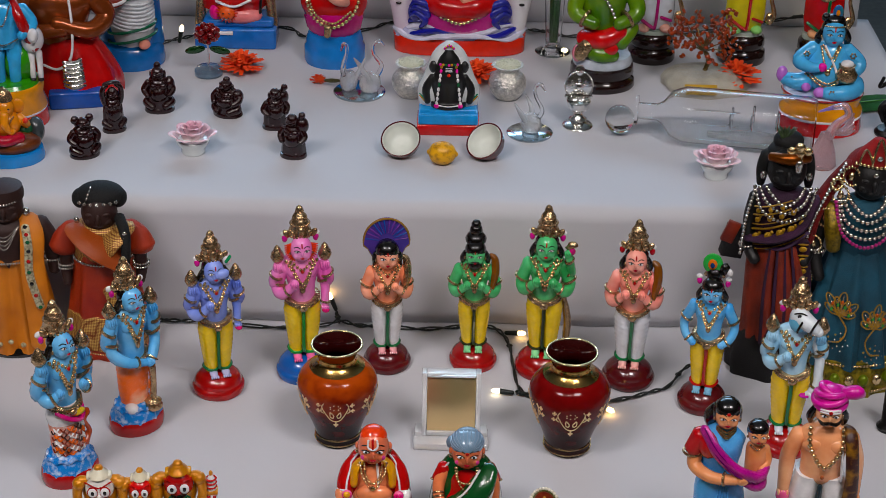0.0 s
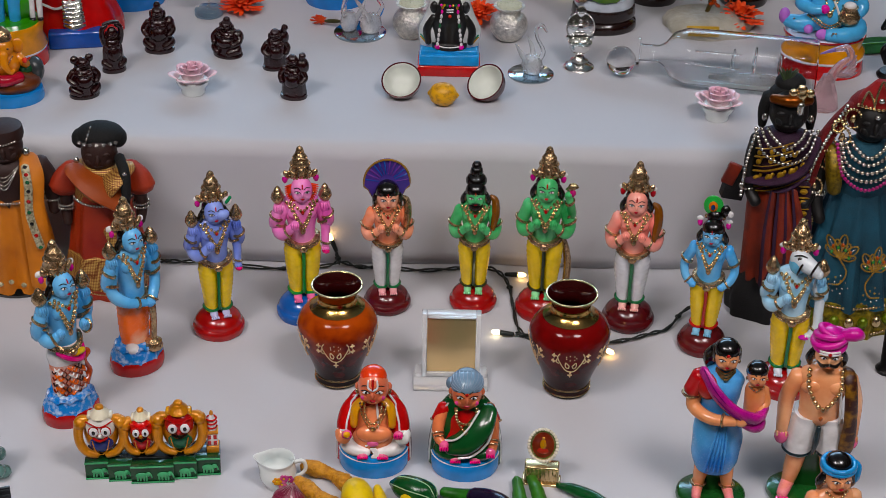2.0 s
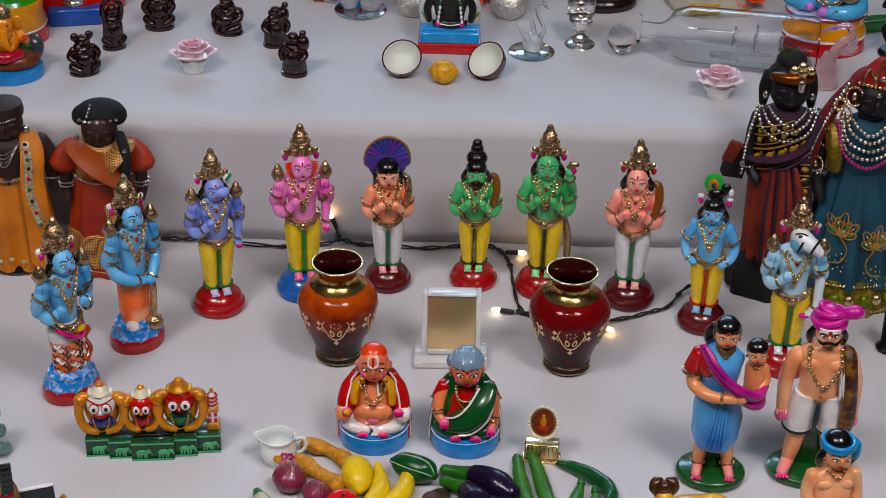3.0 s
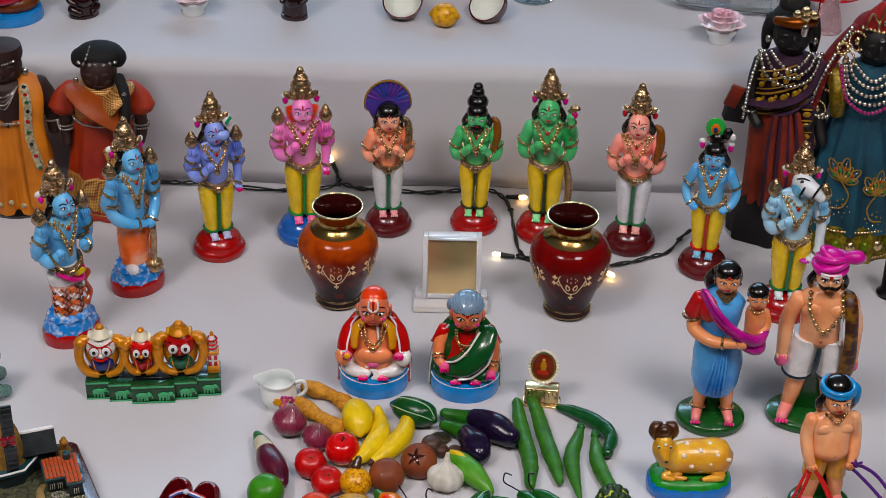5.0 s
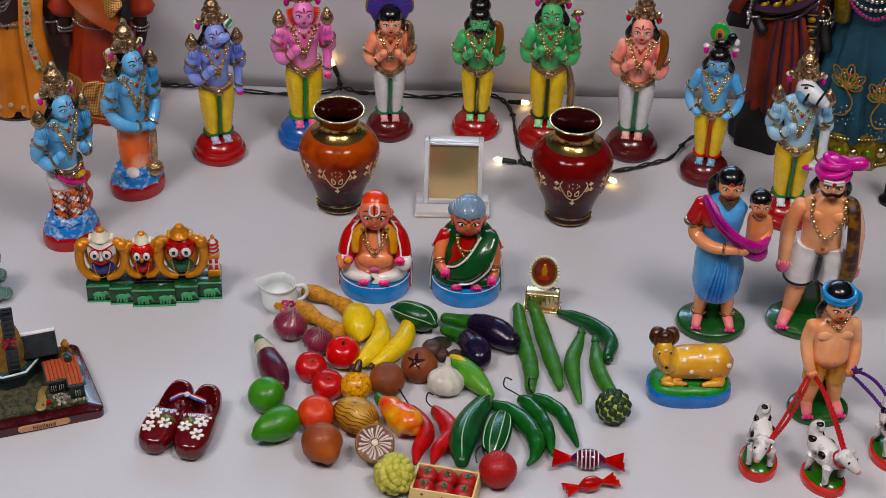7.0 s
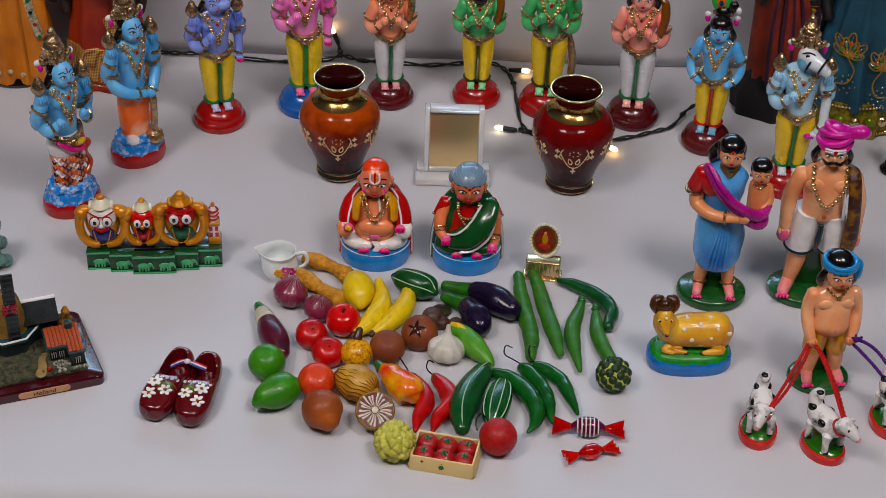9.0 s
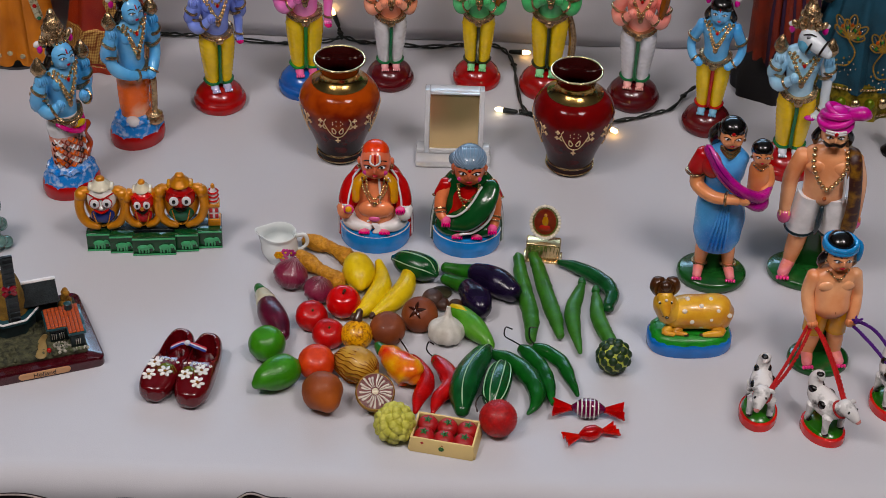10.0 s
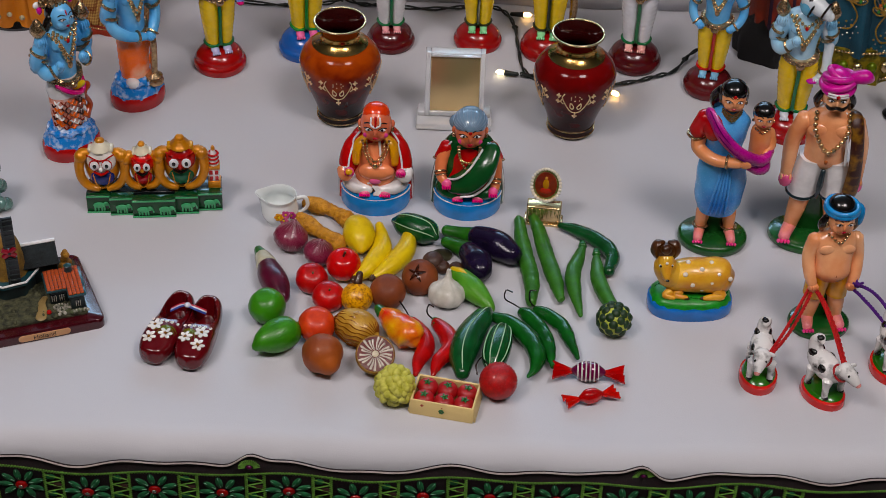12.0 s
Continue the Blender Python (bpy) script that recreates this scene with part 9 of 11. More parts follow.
def laughing(x, y, H, W, rz, kind):
    """A squat laughing figurine of dark resin."""
    s = Shape(H)
    k = W / H
    s.lathe([(0.48 * k, 0), (0.5 * k, 0.03), (0.47 * k, 0.08), (0.3 * k, 0.1)], CHOC, seg=26, sy=0.8)
    tall = kind in ("stand", "sack")
    if tall:
        for q in (-1, 1):
            s.tube([(q * 0.14 * k, 0, 0.08), (q * 0.16 * k, 0, 0.25), (q * 0.15 * k, 0, 0.38)], [0.17 * k, 0.18 * k, 0.2 * k], CHOC, 12, 10)
            s.ell((q * 0.16 * k, -0.16 * k, 0.1), (0.11 * k, 0.16 * k, 0.05), CHOC, 8, 6)
    else:
        for q in (-1, 1):
            s.tube([(q * 0.2 * k, 0.0, 0.2), (q * 0.38 * k, -0.1 * k, 0.2), (q * 0.2 * k, -0.34 * k, 0.14)], [0.18 * k, 0.16 * k, 0.1 * k], CHOC, 12, 12)
    s.loft([(0, 0.03 * k, 0.05, 0.44 * k, 0.36 * k), (0, 0.03 * k, 0.25, 0.42 * k, 0.33 * k), (0, 0.03 * k, 0.48, 0.38 * k, 0.29 * k), (0, 0.02 * k, 0.64, 0.31 * k, 0.23 * k), (0, 0.0, 0.74, 0.14 * k, 0.13 * k)], CHOC, 30, 20, lambda i, w: 0.05 * math.sin(8 * w + 0.15 * i) + 0.03 * math.sin(13 * w))
    s.ell((0, -0.06 * k, 0.38), (0.32 * k, 0.34 * k, 0.20), CHOC, 18, 12)
    s.ell((0, -0.02 * k, 0.55), (0.34 * k, 0.27 * k, 0.15), CHOC, 18, 10)
    for q in (-1, 1):
        s.ell((q * 0.14 * k, -0.22 * k, 0.54), (0.13 * k, 0.1 * k, 0.07), CHOC, 10, 7)
        if kind == "arms":
            s.tube([(q * 0.3 * k, 0, 0.58), (q * 0.38 * k, 0, 0.72), (q * 0.36 * k, 0, 0.88), (q * 0.2 * k, 0, 0.95)], [0.13 * k, 0.12 * k, 0.11 * k, 0.1 * k], CHOC, 10, 14)
        else:
            s.tube([(q * 0.3 * k, 0, 0.6), (q * 0.46 * k, -0.05 * k, 0.45), (q * 0.34 * k, -0.26 * k, 0.36)], [0.12 * k, 0.11 * k, 0.09 * k], CHOC, 10, 12)
        s.ell((q * 0.22 * k, -0.02 * k, 0.76), (0.05 * k, 0.06 * k, 0.08), CHOC, 8, 6)
    s.ell((0, -0.05 * k, 0.79), (0.21 * k, 0.21 * k, 0.13), CHOC, 16, 11)
    for q in (-1, 1):
        s.ell((q * 0.1 * k, -0.2 * k, 0.76), (0.08 * k, 0.07 * k, 0.045), CHOC, 8, 6)
        s.ell((q * 0.08 * k, -0.235 * k, 0.82), (0.05 * k, 0.03 * k, 0.012), CHOC, 8, 5)
    s.ell((0, -0.26 * k, 0.785), (0.045 * k, 0.04 * k, 0.035), CHOC, 8, 6)
    s.tube([(-0.1 * k, -0.235 * k, 0.735), (0, -0.25 * k, 0.715), (0.1 * k, -0.235 * k, 0.735)], 0.02 * k, CHOC, 6, 8)
    s.tube([(0.32 * k * math.cos(a), -0.02 * k + 0.3 * k * math.sin(a), 0.45 + 0.07 * math.sin(a)) for a in np.linspace(3.3, 6.1, 9)], 0.035 * k, CHOC, 6, 16)
    s.beads([(-0.18 * k, -0.22 * k, 0.64), (0, -0.33 * k, 0.5), (0.18 * k, -0.22 * k, 0.64)], 0.035 * k, CHOC)
    if kind == "hat":
        s.lathe([(0.3 * k, 0), (0.36 * k, 0.012), (0.3 * k, 0.05), (0.16 * k, 0.09), (0.08 * k, 0.12), (0.08 * k, 0.15), (0.02 * k, 0.17)], CHOC, (0, 0, 0.86), 20)
    elif kind == "arms":
        s.tube([(-0.3 * k, 0, 0.97), (0, 0, 1.0), (0.3 * k, 0, 0.97)], 0.09 * k, CHOC, 9, 12)
    elif kind == "sack":
        s.ell((0.3 * k, 0.1 * k, 0.66), (0.26 * k, 0.24 * k, 0.18), CHOC, 14, 9)
        s.tube([(0.3 * k, 0.0, 0.82), (0.38 * k, -0.05 * k, 0.93)], [0.1 * k, 0.13 * k], CHOC, 8, 6)
    elif kind == "ears":
        for q in (-1, 1):
            s.ell((q * 0.24 * k, 0.0, 0.87), (0.14 * k, 0.12 * k, 0.1), CHOC, 10, 7)
    else:
        s.ell((0, 0.0, 0.92), (0.12 * k, 0.12 * k, 0.09), CHOC, 10, 7)
        s.ell((0.36 * k, 0.05 * k, 0.5), (0.18 * k, 0.2 * k, 0.2), CHOC, 10, 7)
    thing("resin_figurine", s, pose(x, y, UP, 0, 0, rz), "small glossy dark maroon laughing figurine, " + {"ears": "seated with a round hood", "arms": "arms raised overhead", "hat": "wearing a round hat", "sit": "leaning on a sack", "sack": "carrying a sack", "stand": "standing"}[kind], "figurine", "dark resin figurines")


for a in ((-0.370, 0.195, 0.047, 0.032, 28, "ears"), (-0.350, 0.256, 0.055, 0.026, 24, "arms"), (-0.310, 0.310, 0.056, 0.033, 6, "sit"), (-0.235, 0.302, 0.044, 0.034, -24, "sit"), (-0.181, 0.272, 0.049, 0.029, 22, "sack"), (-0.156, 0.202, 0.052, 0.029, -14, "sack")):
    laughing(*a)

PETALPINK = graded("pink_white_porcelain", "e8e4e4", "e4b4c2", 0.010, 0.034, 0.12)


def petal(s, a, r0, z0, r1, z1, w, material, curl=0.15, th=0.0006, taper=0.72):
    """One curved petal rising from (r0, z0) to (r1, z1) at the angle a."""
    n, m, v = 6, 6, []
    for i in range(n + 1):
        u = i / n
        r = r0 + (r1 - r0) * u
        z = z0 + (z1 - z0) * math.sin(u * math.pi / 2) - curl * (z1 - z0) * max(0, u - 0.75) * 3
        ww = w * math.sin(math.pi * (0.18 + taper * u)) ** 0.7
        for j in range(m + 1):
            b = (j / m * 2 - 1)
            rr = r - 0.25 * ww * b * b
            da = b * ww / max(r, 0.004)
            v.append((rr * math.cos(a + da), rr * math.sin(a + da), z - 0.15 * ww * abs(b) ** 3))
    v = np.array(v)
    nrm = np.c_[np.cos(a) * np.ones(len(v)), np.sin(a) * np.ones(len(v)), -0.6 * np.ones(len(v))]
    k = len(v)
    f = [(i * (m + 1) + j, i * (m + 1) + j + 1, (i + 1) * (m + 1) + j + 1, (i + 1) * (m + 1) + j) for i in range(n) for j in range(m)]
    rim = [i * (m + 1) for i in range(n + 1)] + [n * (m + 1) + j for j in range(1, m + 1)] + [i * (m + 1) + m for i in range(n - 1, -1, -1)] + [j for j in range(m - 1, 0, -1)]
    side = [(rim[i], rim[(i + 1) % len(rim)], rim[(i + 1) % len(rim)] + k, rim[i] + k) for i in range(len(rim))]
    s.add(np.vstack([v, v + nrm * th]), f + [(d + k, c + k, b + k, a2 + k) for a2, b, c, d in f] + side, material)


def rose(x, y, k, rz):
    ob = thing("porcelain_rose", None, pose(x, y, UP, 0, 0, rz), "pink and white porcelain rose on a round foot", "porcelain rose", "porcelain roses")
    s = Shape(k)
    s.lathe([(0.0115, 0), (0.0125, 0.002), (0.0125, 0.006), (0.0165, 0.011), (0.0175, 0.015), (0.010, 0.018)], PORC, seg=28)
    part("foot", s, ob, "white foot")
    for num, r0, z0, r1, z1, w in ((6, 0.011, 0.010, 0.0245, 0.0235, 0.0125), (5, 0.008, 0.012, 0.0180, 0.0285, 0.0120), (4, 0.005, 0.014, 0.0115, 0.0315, 0.0100), (3, 0.003, 0.016, 0.0065, 0.0335, 0.0070), (2, 0.001, 0.018, 0.0030, 0.0345, 0.0040)):
        for j in range(num):
            s = Shape(k)
            petal(s, 6.2832 * j / num + num * 0.3 + r1 * 60, r0, z0, r1, z1, w, PETALPINK, 0.05, 0.0009, 0.70)
            part("petal", s, ob)


rose(-0.260, 0.207, 1.0, 0)
rose(0.276, 0.172, 1.0, 25)
FLORA = fabric("orange_fabric_petals", "f06a08", "e04c04", 200)


def marigold(x, y, z, r, lab, rz=0, tilt=0, leaf=False):
    ob = thing("artificial_flower", None, pose(x, y, UP + z, tilt, 0, rz), lab, "flower", "orange fabric flowers")
    for ring_i, (num, rr, zz) in enumerate(((21, 1.0, 0.16), (19, 0.86, 0.32), (16, 0.66, 0.48), (13, 0.46, 0.60), (9, 0.26, 0.64))):
        for j in range(num):
            a = 6.2832 * j / num + ring_i * 0.4
            s = Shape()
            petal(s, a, r * 0.06, r * 0.1, r * rr * (0.92 + 0.12 * ((j * 7) % 5) / 5), r * zz + r * 0.07 * ((j * 3) % 4), r * 0.115, FLORA, 0.1, 0.0004)
            part("petal", s, ob)
    s = Shape()
    s.ell((0, 0, r * 0.3), (r * 0.22, r * 0.22, r * 0.2), FLORA, 10, 7)
    part("centre", s, ob)
    if leaf:
        s = Shape()
        s.ell((r * 1.6, -r * 0.1, r * 0.1), (r * 1.0, r * 0.5, r * 0.12), fabric("dull_leaf", "4c4a28"), 12, 6)
        part("leaf", s, ob)


marigold(-0.233, 0.420, 0.002, 0.027, "orange fabric marigold flower lying on the cloth")
marigold(-0.143, 0.380, 0.006, 0.010, "small orange fabric flower with a dull leaf", tilt=-50, leaf=True)
marigold(0.329, 0.405, 0.004, 0.030, "orange fabric marigold flower beside the gem tree")
marigold(0.036, 0.402, 0.004, 0.026, "orange fabric marigold flower behind the black idol")

# coconut halves and egg
for x, y, rz, tilt in ((-0.0455, 0.207, -10, 38), (0.041, 0.206, -42, 44)):
    ob = thing("coconut_half", None, pose(x, y, UP + 0.0005, 0, 0, rz), "halved toy coconut, maroon shell and white flesh", "toy coconut", "coconut halves")
    r = 0.0205
    for nm, prof, m in (("shell", [(0.001, -1.0), (0.5, -0.87), (0.87, -0.5), (1.0, 0.0), (1.0, 0.04), (0.935, 0.045)], paint("4a1a1e")), ("flesh", [(0.94, 0.040), (0.89, 0.02), (0.78, -0.22), (0.5, -0.5), (0.001, -0.6)], mat("coconut_flesh", "d4d8d0", 0.4, vary=0.06, scale=90))):
        s = Shape()
        s.at(0, 0, r * 0.88, tilt, 0, 0)
        s.shell([(a * r, b * r) for a, b in prof], m, 32, 24)
        part(nm, s, ob)
s = Shape()
s.tube([(-0.0135, 0, 0.012), (-0.009, 0, 0.012), (0.001, 0, 0.012), (0.010, 0, 0.012), (0.0150, 0, 0.012)], [0.003, 0.0095, 0.0125, 0.0095, 0.003], plaster("d8a414", "7a4a10", 0.35, 210, 0.32, 0.42), 20, 24)
thing("toy_fruit", s, pose(-0.003, 0.190, UP, 0, 0, -10), "yellow toy fruit with dark speckles", "toy fruit")

# black idol on a blue and red plinth
s = Shape()
s.box((0, 0, 0.006), (0.066, 0.040, 0.012), paint("b81c16"), 0.1)
s.box((0, 0, 0.018), (0.063, 0.038, 0.012), paint("3c94d4"), 0.12)
s.box((0, 0.002, 0.025), (0.060, 0.034, 0.006), paint("3c94d4"), 0.2)
WD = paint("d8dcdc")
s.loft([(0, 0.004, 0.027, 0.031, 0.013), (0, 0.004, 0.045, 0.033, 0.013), (0, 0.004, 0.062, 0.026, 0.012), (0, 0.004, 0.082, 0.019, 0.011), (0, 0.004, 0.092, 0.012, 0.009), (0, 0.004, 0.0985, 0.003, 0.003)], WD, 24, 24)
BM = paint("131413", 0.4)
s.loft([(0, -0.003, 0.028, 0.019, 0.013), (0, -0.003, 0.034, 0.019, 0.013), (0, -0.003, 0.036, 0.016, 0.011), (0, -0.003, 0.055, 0.019, 0.012), (0, -0.003, 0.068, 0.015, 0.011), (0, -0.003, 0.082, 0.011, 0.009), (0, -0.003, 0.092, 0.004, 0.005)], BM, 24, 30)
for q in (-1, 1):
    s.tube([(q * 0.016, -0.004, 0.062), (q * 0.0235, -0.005, 0.048), (q * 0.022, -0.008, 0.034)], [0.004, 0.0045, 0.0035], BM, 9, 10)
    s.ell((q * 0.016, -0.003, 0.072), (0.005, 0.004, 0.007), BM, 8, 6)
    for k in range(9):
        z = 0.036 + k * 0.005
        s.ell((q * (0.0125 - 0.0006 * k), -0.0165 + 0.0006 * k, z), (0.0016, 0.0014, 0.0026), (WHITE, WHITE, PINK, paint("c89818"), GREEN)[k % 5] if k > 3 else WHITE, 7, 5)
    s.ell((q * 0.0125, -0.016, 0.033), (0.003, 0.002, 0.003), PINK, 8, 6)
    for d, c in ((0.0, "b88818"), (0.0022, "1c7858")):
        s.tube([(q * 0.0305, -0.005, 0.040 + d), (q * 0.024, -0.009, 0.034 + d)], 0.0008, paint(c), 5, 5)
for k in range(7):
    s.ell(((k - 3) * 0.003, -0.0145, 0.0785 + 0.0003 * abs(k - 3)), 0.0015, (PINK, paint("c89818"), GREEN)[k % 3], 7, 5)
    s.ell(((k - 3) * 0.0016, -0.006, 0.094 + 0.0012 * (3 - abs(k - 3))), 0.0014, (PINK, paint("c89818"))[k % 2], 7, 5)
for k in range(3):
    s.box((0, -0.0148, 0.0715 + k * 0.0017), (0.0072, 0.0008, 0.0007), WHITE, 0.2)
s.ell((0, -0.0152, 0.0672), (0.0019, 0.0012, 0.0019), paint("c83c14"), 8, 6)
s.tube([(-0.012, -0.0165, 0.034), (0, -0.0175, 0.0325), (0.012, -0.0165, 0.034)], 0.0007, WHITE, 5, 8)
thing("black_idol", s, pose(0.003, 0.276, UP), "black garlanded idol in white cloth on blue and red plinth", "idol")

RICE = mat("rice_grains", "c8c8b4", 0.6, vary=0.1, scale=200)
for x, y in ((-0.039, 0.361), (0.068, 0.360)):
    ob = thing("silver_pot", None, pose(x, y, UP), "embossed silver pot heaped with white rice", "pot", "silver pots")
    s = Shape()
    s.lathe([(0.008, 0), (0.013, 0.001), (0.0195, 0.010), (0.0210, 0.018), (0.0185, 0.026), (0.0125, 0.031), (0.0118, 0.034), (0.0165, 0.038), (0.0170, 0.0395), (0.012, 0.0385)], mat("embossed_silver", "e2ded6", 0.34, 0.85, vary=0.3, scale=260, bump=0.7, fine=380, depth=0.003), seg=36, n=40)
    part("pot_body", s, ob)
    s = Shape()
    rg = random.Random(3)
    s.ell((0, 0, 0.038), (0.0145, 0.0145, 0.005), RICE, 16, 8)
    for k in range(130):
        a, r = rg.uniform(0, 6.28), 0.0145 * math.sqrt(rg.random())
        z = 0.038 + 0.005 * math.sqrt(max(0, 1 - (r / 0.0148) ** 2))
        b = rg.uniform(0, 6.28)
        s.ell((r * math.cos(a), r * math.sin(a), z), (0.0016, 0.0005, 0.0005), RICE, 5, 4, (rg.uniform(-30, 30), rg.uniform(-40, 40), math.degrees(b)))
    tagged(part("rice", s, ob), kind="stuff")

CRYSTAL = mat("ribbed_glass", "f4f6f8", 0.06, trans=0.72, vary=0.0, bump=0.9, fine=420, depth=0.002, ior=1.5)
DISC = mat("mirror_disc", "b0b8bc", 0.14, 1.0, vary=0.02, bump=0)


def glass_swan(parent, x, y, rz, k, flip=1):
    s = Shape(k)
    s.at(x / k, y / k, 0.0025 / k, 0, 0, rz)
    s.lathe([(0.004, 0), (0.008, 0.001), (0.0105, 0.007), (0.0095, 0.014), (0.005, 0.018)], CRYSTAL, seg=20, sy=0.8)
    body = part("swan_body", s, parent, "ribbed clear glass body")
    s = Shape(k)
    s.at(x / k, y / k, 0.0025 / k, 0, 0, rz)
    s.tube([(-0.006, 0, 0.013), (-0.011, 0, 0.024), (-0.004, 0, 0.036), (-0.003, 0, 0.045), (-0.0085, 0, 0.049), (-0.0135, 0, 0.044)], [0.0026, 0.0020, 0.0017, 0.0016, 0.0018, 0.0008], GLASS, 10, 36)
    part("neck", s, parent, "clear glass neck")
    for q in (-1, 1):
        s = Shape(k)
        s.at(x / k, y / k, 0.0025 / k, 0, 0, rz)
        s.tube([(0.002, q * 0.006, 0.012), (0.006, q * 0.010, 0.021), (0.012, q * 0.011, 0.030)], [0.0030, 0.0024, 0.0007], CRYSTAL, 8, 12)
        part("wing", s, parent, "clear glass wing")


for x, y, r, swans in ((-0.096, 0.366, 0.029, ((-0.012, 0.004, 60, 1.15), (0.012, -0.002, 200, 1.2))), (0.090, 0.266, 0.0245, ((0.001, 0, 150, 1.15),))):
    ob = thing("glass_swan", None, pose(x, y, UP), ("pair of clear glass swans" if len(swans) > 1 else "single clear glass swan") + " on a round mirror", "glass swan", "glass swans")
    s = Shape()
    s.lathe([(r * 0.98, 0), (r, 0.0006), (r, 0.0018), (r * 0.97, 0.0024), (0.001, 0.0024)], DISC, seg=44)
    part("mirror_base", s, ob, "round mirror base")
    for a in swans:
        glass_swan(ob, *a)

# silver oil lamp with an embossed back plate
ob = thing("silver_lamp", None, pose(0.142, 0.286, UP), "polished silver oil lamp with a beaded embossed back plate", "oil lamp")
s = Shape()
s.lathe([(0.015, 0), (0.0165, 0.002), (0.015, 0.004), (0.0085, 0.006), (0.0095, 0.010), (0.0055, 0.013), (0.0045, 0.017), (0.008, 0.020)], SILVER, seg=32)
part("foot", s, ob)
s = Shape()
s.shell([(0.004, 0.018), (0.010, 0.021), (0.0125, 0.028), (0.0130, 0.0305), (0.0118, 0.0303), (0.009, 0.024), (0.001, 0.021)], SILVER, 32, 24)
part("bowl", s, ob)
s = Shape()
s.at(0, 0.008, 0.044, 84)
s.lathe([(0.0145, -0.001), (0.0148, 0.0005), (0.0135, 0.0012), (0.001, 0.0014)], SILVER, seg=36, sy=1.08)
s.ell((0, 0.016, 0.0), (0.006, 0.0075, 0.0016), SILVER, 12, 7)
s.ell((0, -0.012, 0.0), (0.016, 0.006, 0.0016), SILVER, 12, 7)
part("back_plate", s, ob)
s = Shape()
s.at(0, 0.008, 0.044, 84)
s.ell((0, -0.001, 0.002), (0.0035, 0.005, 0.0016), SILVER, 10, 7)
s.ell((0, 0.0065, 0.002), (0.002, 0.0024, 0.0014), SILVER, 8, 6)
s.ell((0, -0.0055, 0.002), (0.006, 0.0024, 0.0014), SILVER, 10, 6)
for q in (-1, 1):
    s.tube([(q * 0.003, 0.002, 0.002), (q * 0.0075, 0.001, 0.002), (q * 0.0075, 0.006, 0.002)], 0.0009, SILVER, 6, 8)
part("relief", s, ob)
s = Shape()
s.at(0, 0.008, 0.044, 84)
s.beads([(0.0148 * math.cos(a), 0.016 * math.sin(a), 0.001) for a in np.linspace(-0.6, 3.74, 30)], 0.0010, SILVER)
part("bead_rim", s, ob)

# glass rose on a stand
ob = thing("glass_rose", None, pose(-0.269, 0.408, UP), "red crystal rose with green leaves on a clear round base", "glass rose")
s = Shape()
s.lathe([(0.0155, 0), (0.016, 0.001), (0.016, 0.007), (0.014, 0.009), (0.001, 0.0095)], GLASS, seg=30)
part("base", s, ob, "clear glass base")
s = Shape()
s.lathe([(0.0135, 0.0004), (0.0135, 0.0022), (0.001, 0.0024)], paint("8098ac"), seg=28)
part("label_disc", s, ob, "blue disc under the glass")
s = Shape()
s.tube([(0, 0, 0.009), (0.0008, 0, 0.025), (0, 0, 0.042)], 0.0011, SILVER, 8, 8)
part("stem", s, ob)
RUBY = mat("ruby_crystal", "7c0a14", 0.05, trans=0.35, vary=0.3, scale=200, bump=0, coat=0.8)
rg = random.Random(8)
for k in range(26):
    zc = 1 - 2 * (k + 0.5) / 26
    a, rr = k * 2.39996, math.sqrt(1 - zc * zc)
    s = Shape()
    s.ell((0.0115 * rr * math.cos(a), 0.0105 * rr * math.sin(a), 0.050 + 0.009 * zc), (0.0048, 0.0040, 0.0042), RUBY, 5, 4, (rg.uniform(0, 90), rg.uniform(0, 90), 0))
    part("crystal", s, ob)
for q in (-1, 1):
    s = Shape()
    s.ell((q * 0.014, 0, 0.030), (0.0120, 0.0020, 0.0048), mat("green_crystal", "1c4c20", 0.08, trans=0.5, vary=0.3, coat=0.6), 12, 6, (0, q * 12, 0))
    part("leaf", s, ob, "green crystal leaf")

# slim vase with stems
ob = thing("stem_vase", None, pose(0.125, 0.495, UP), "slim clear glass vase holding green stems", "vase")
s = Shape()
s.shell([(0.001, 0.0), (0.019, 0.0), (0.0195, 0.0012), (0.010, 0.006), (0.0095, 0.02), (0.0125, 0.08), (0.0135, 0.105), (0.0125, 0.105), (0.0115, 0.08), (0.0085, 0.02), (0.007, 0.009), (0.001, 0.008)], GLASS, 32, 44)
part("glass_body", s, ob)
for x, l in ((-0.004, 0.001), (0.001, 0.002), (0.005, -0.001)):
    s = Shape()
    s.tube([(x * 0.6, 0, 0.012), (x, l, 0.09), (x * 1.6, l * 3, 0.17)], [0.0022, 0.0026, 0.0022], paint("2c5c28", 0.4), 8, 10)
    part("green_stem", s, ob)

# bottle with a glass ship
A0, A1 = np.array([0.174, 0.268, UP + 0.030]), np.array([0.384, 0.232, UP + 0.030])
ang = math.degrees(math.atan2(A1[1] - A0[1], A1[0] - A0[0]))
ob = thing("bottle_ship", None, pose(A0[0], A0[1], UP + 0.0305, 0, 0, ang), "clear glass bottle lying down with a glass ship inside", "bottle")


def along(s, prof, material, seg=40, n=None):
    """A shell turned about the x axis."""
    s.shell(prof, material, seg, n)
    v = s.v[-1].copy()
    s.v[-1] = np.c_[v[:, 2], v[:, 1], -v[:, 0]]


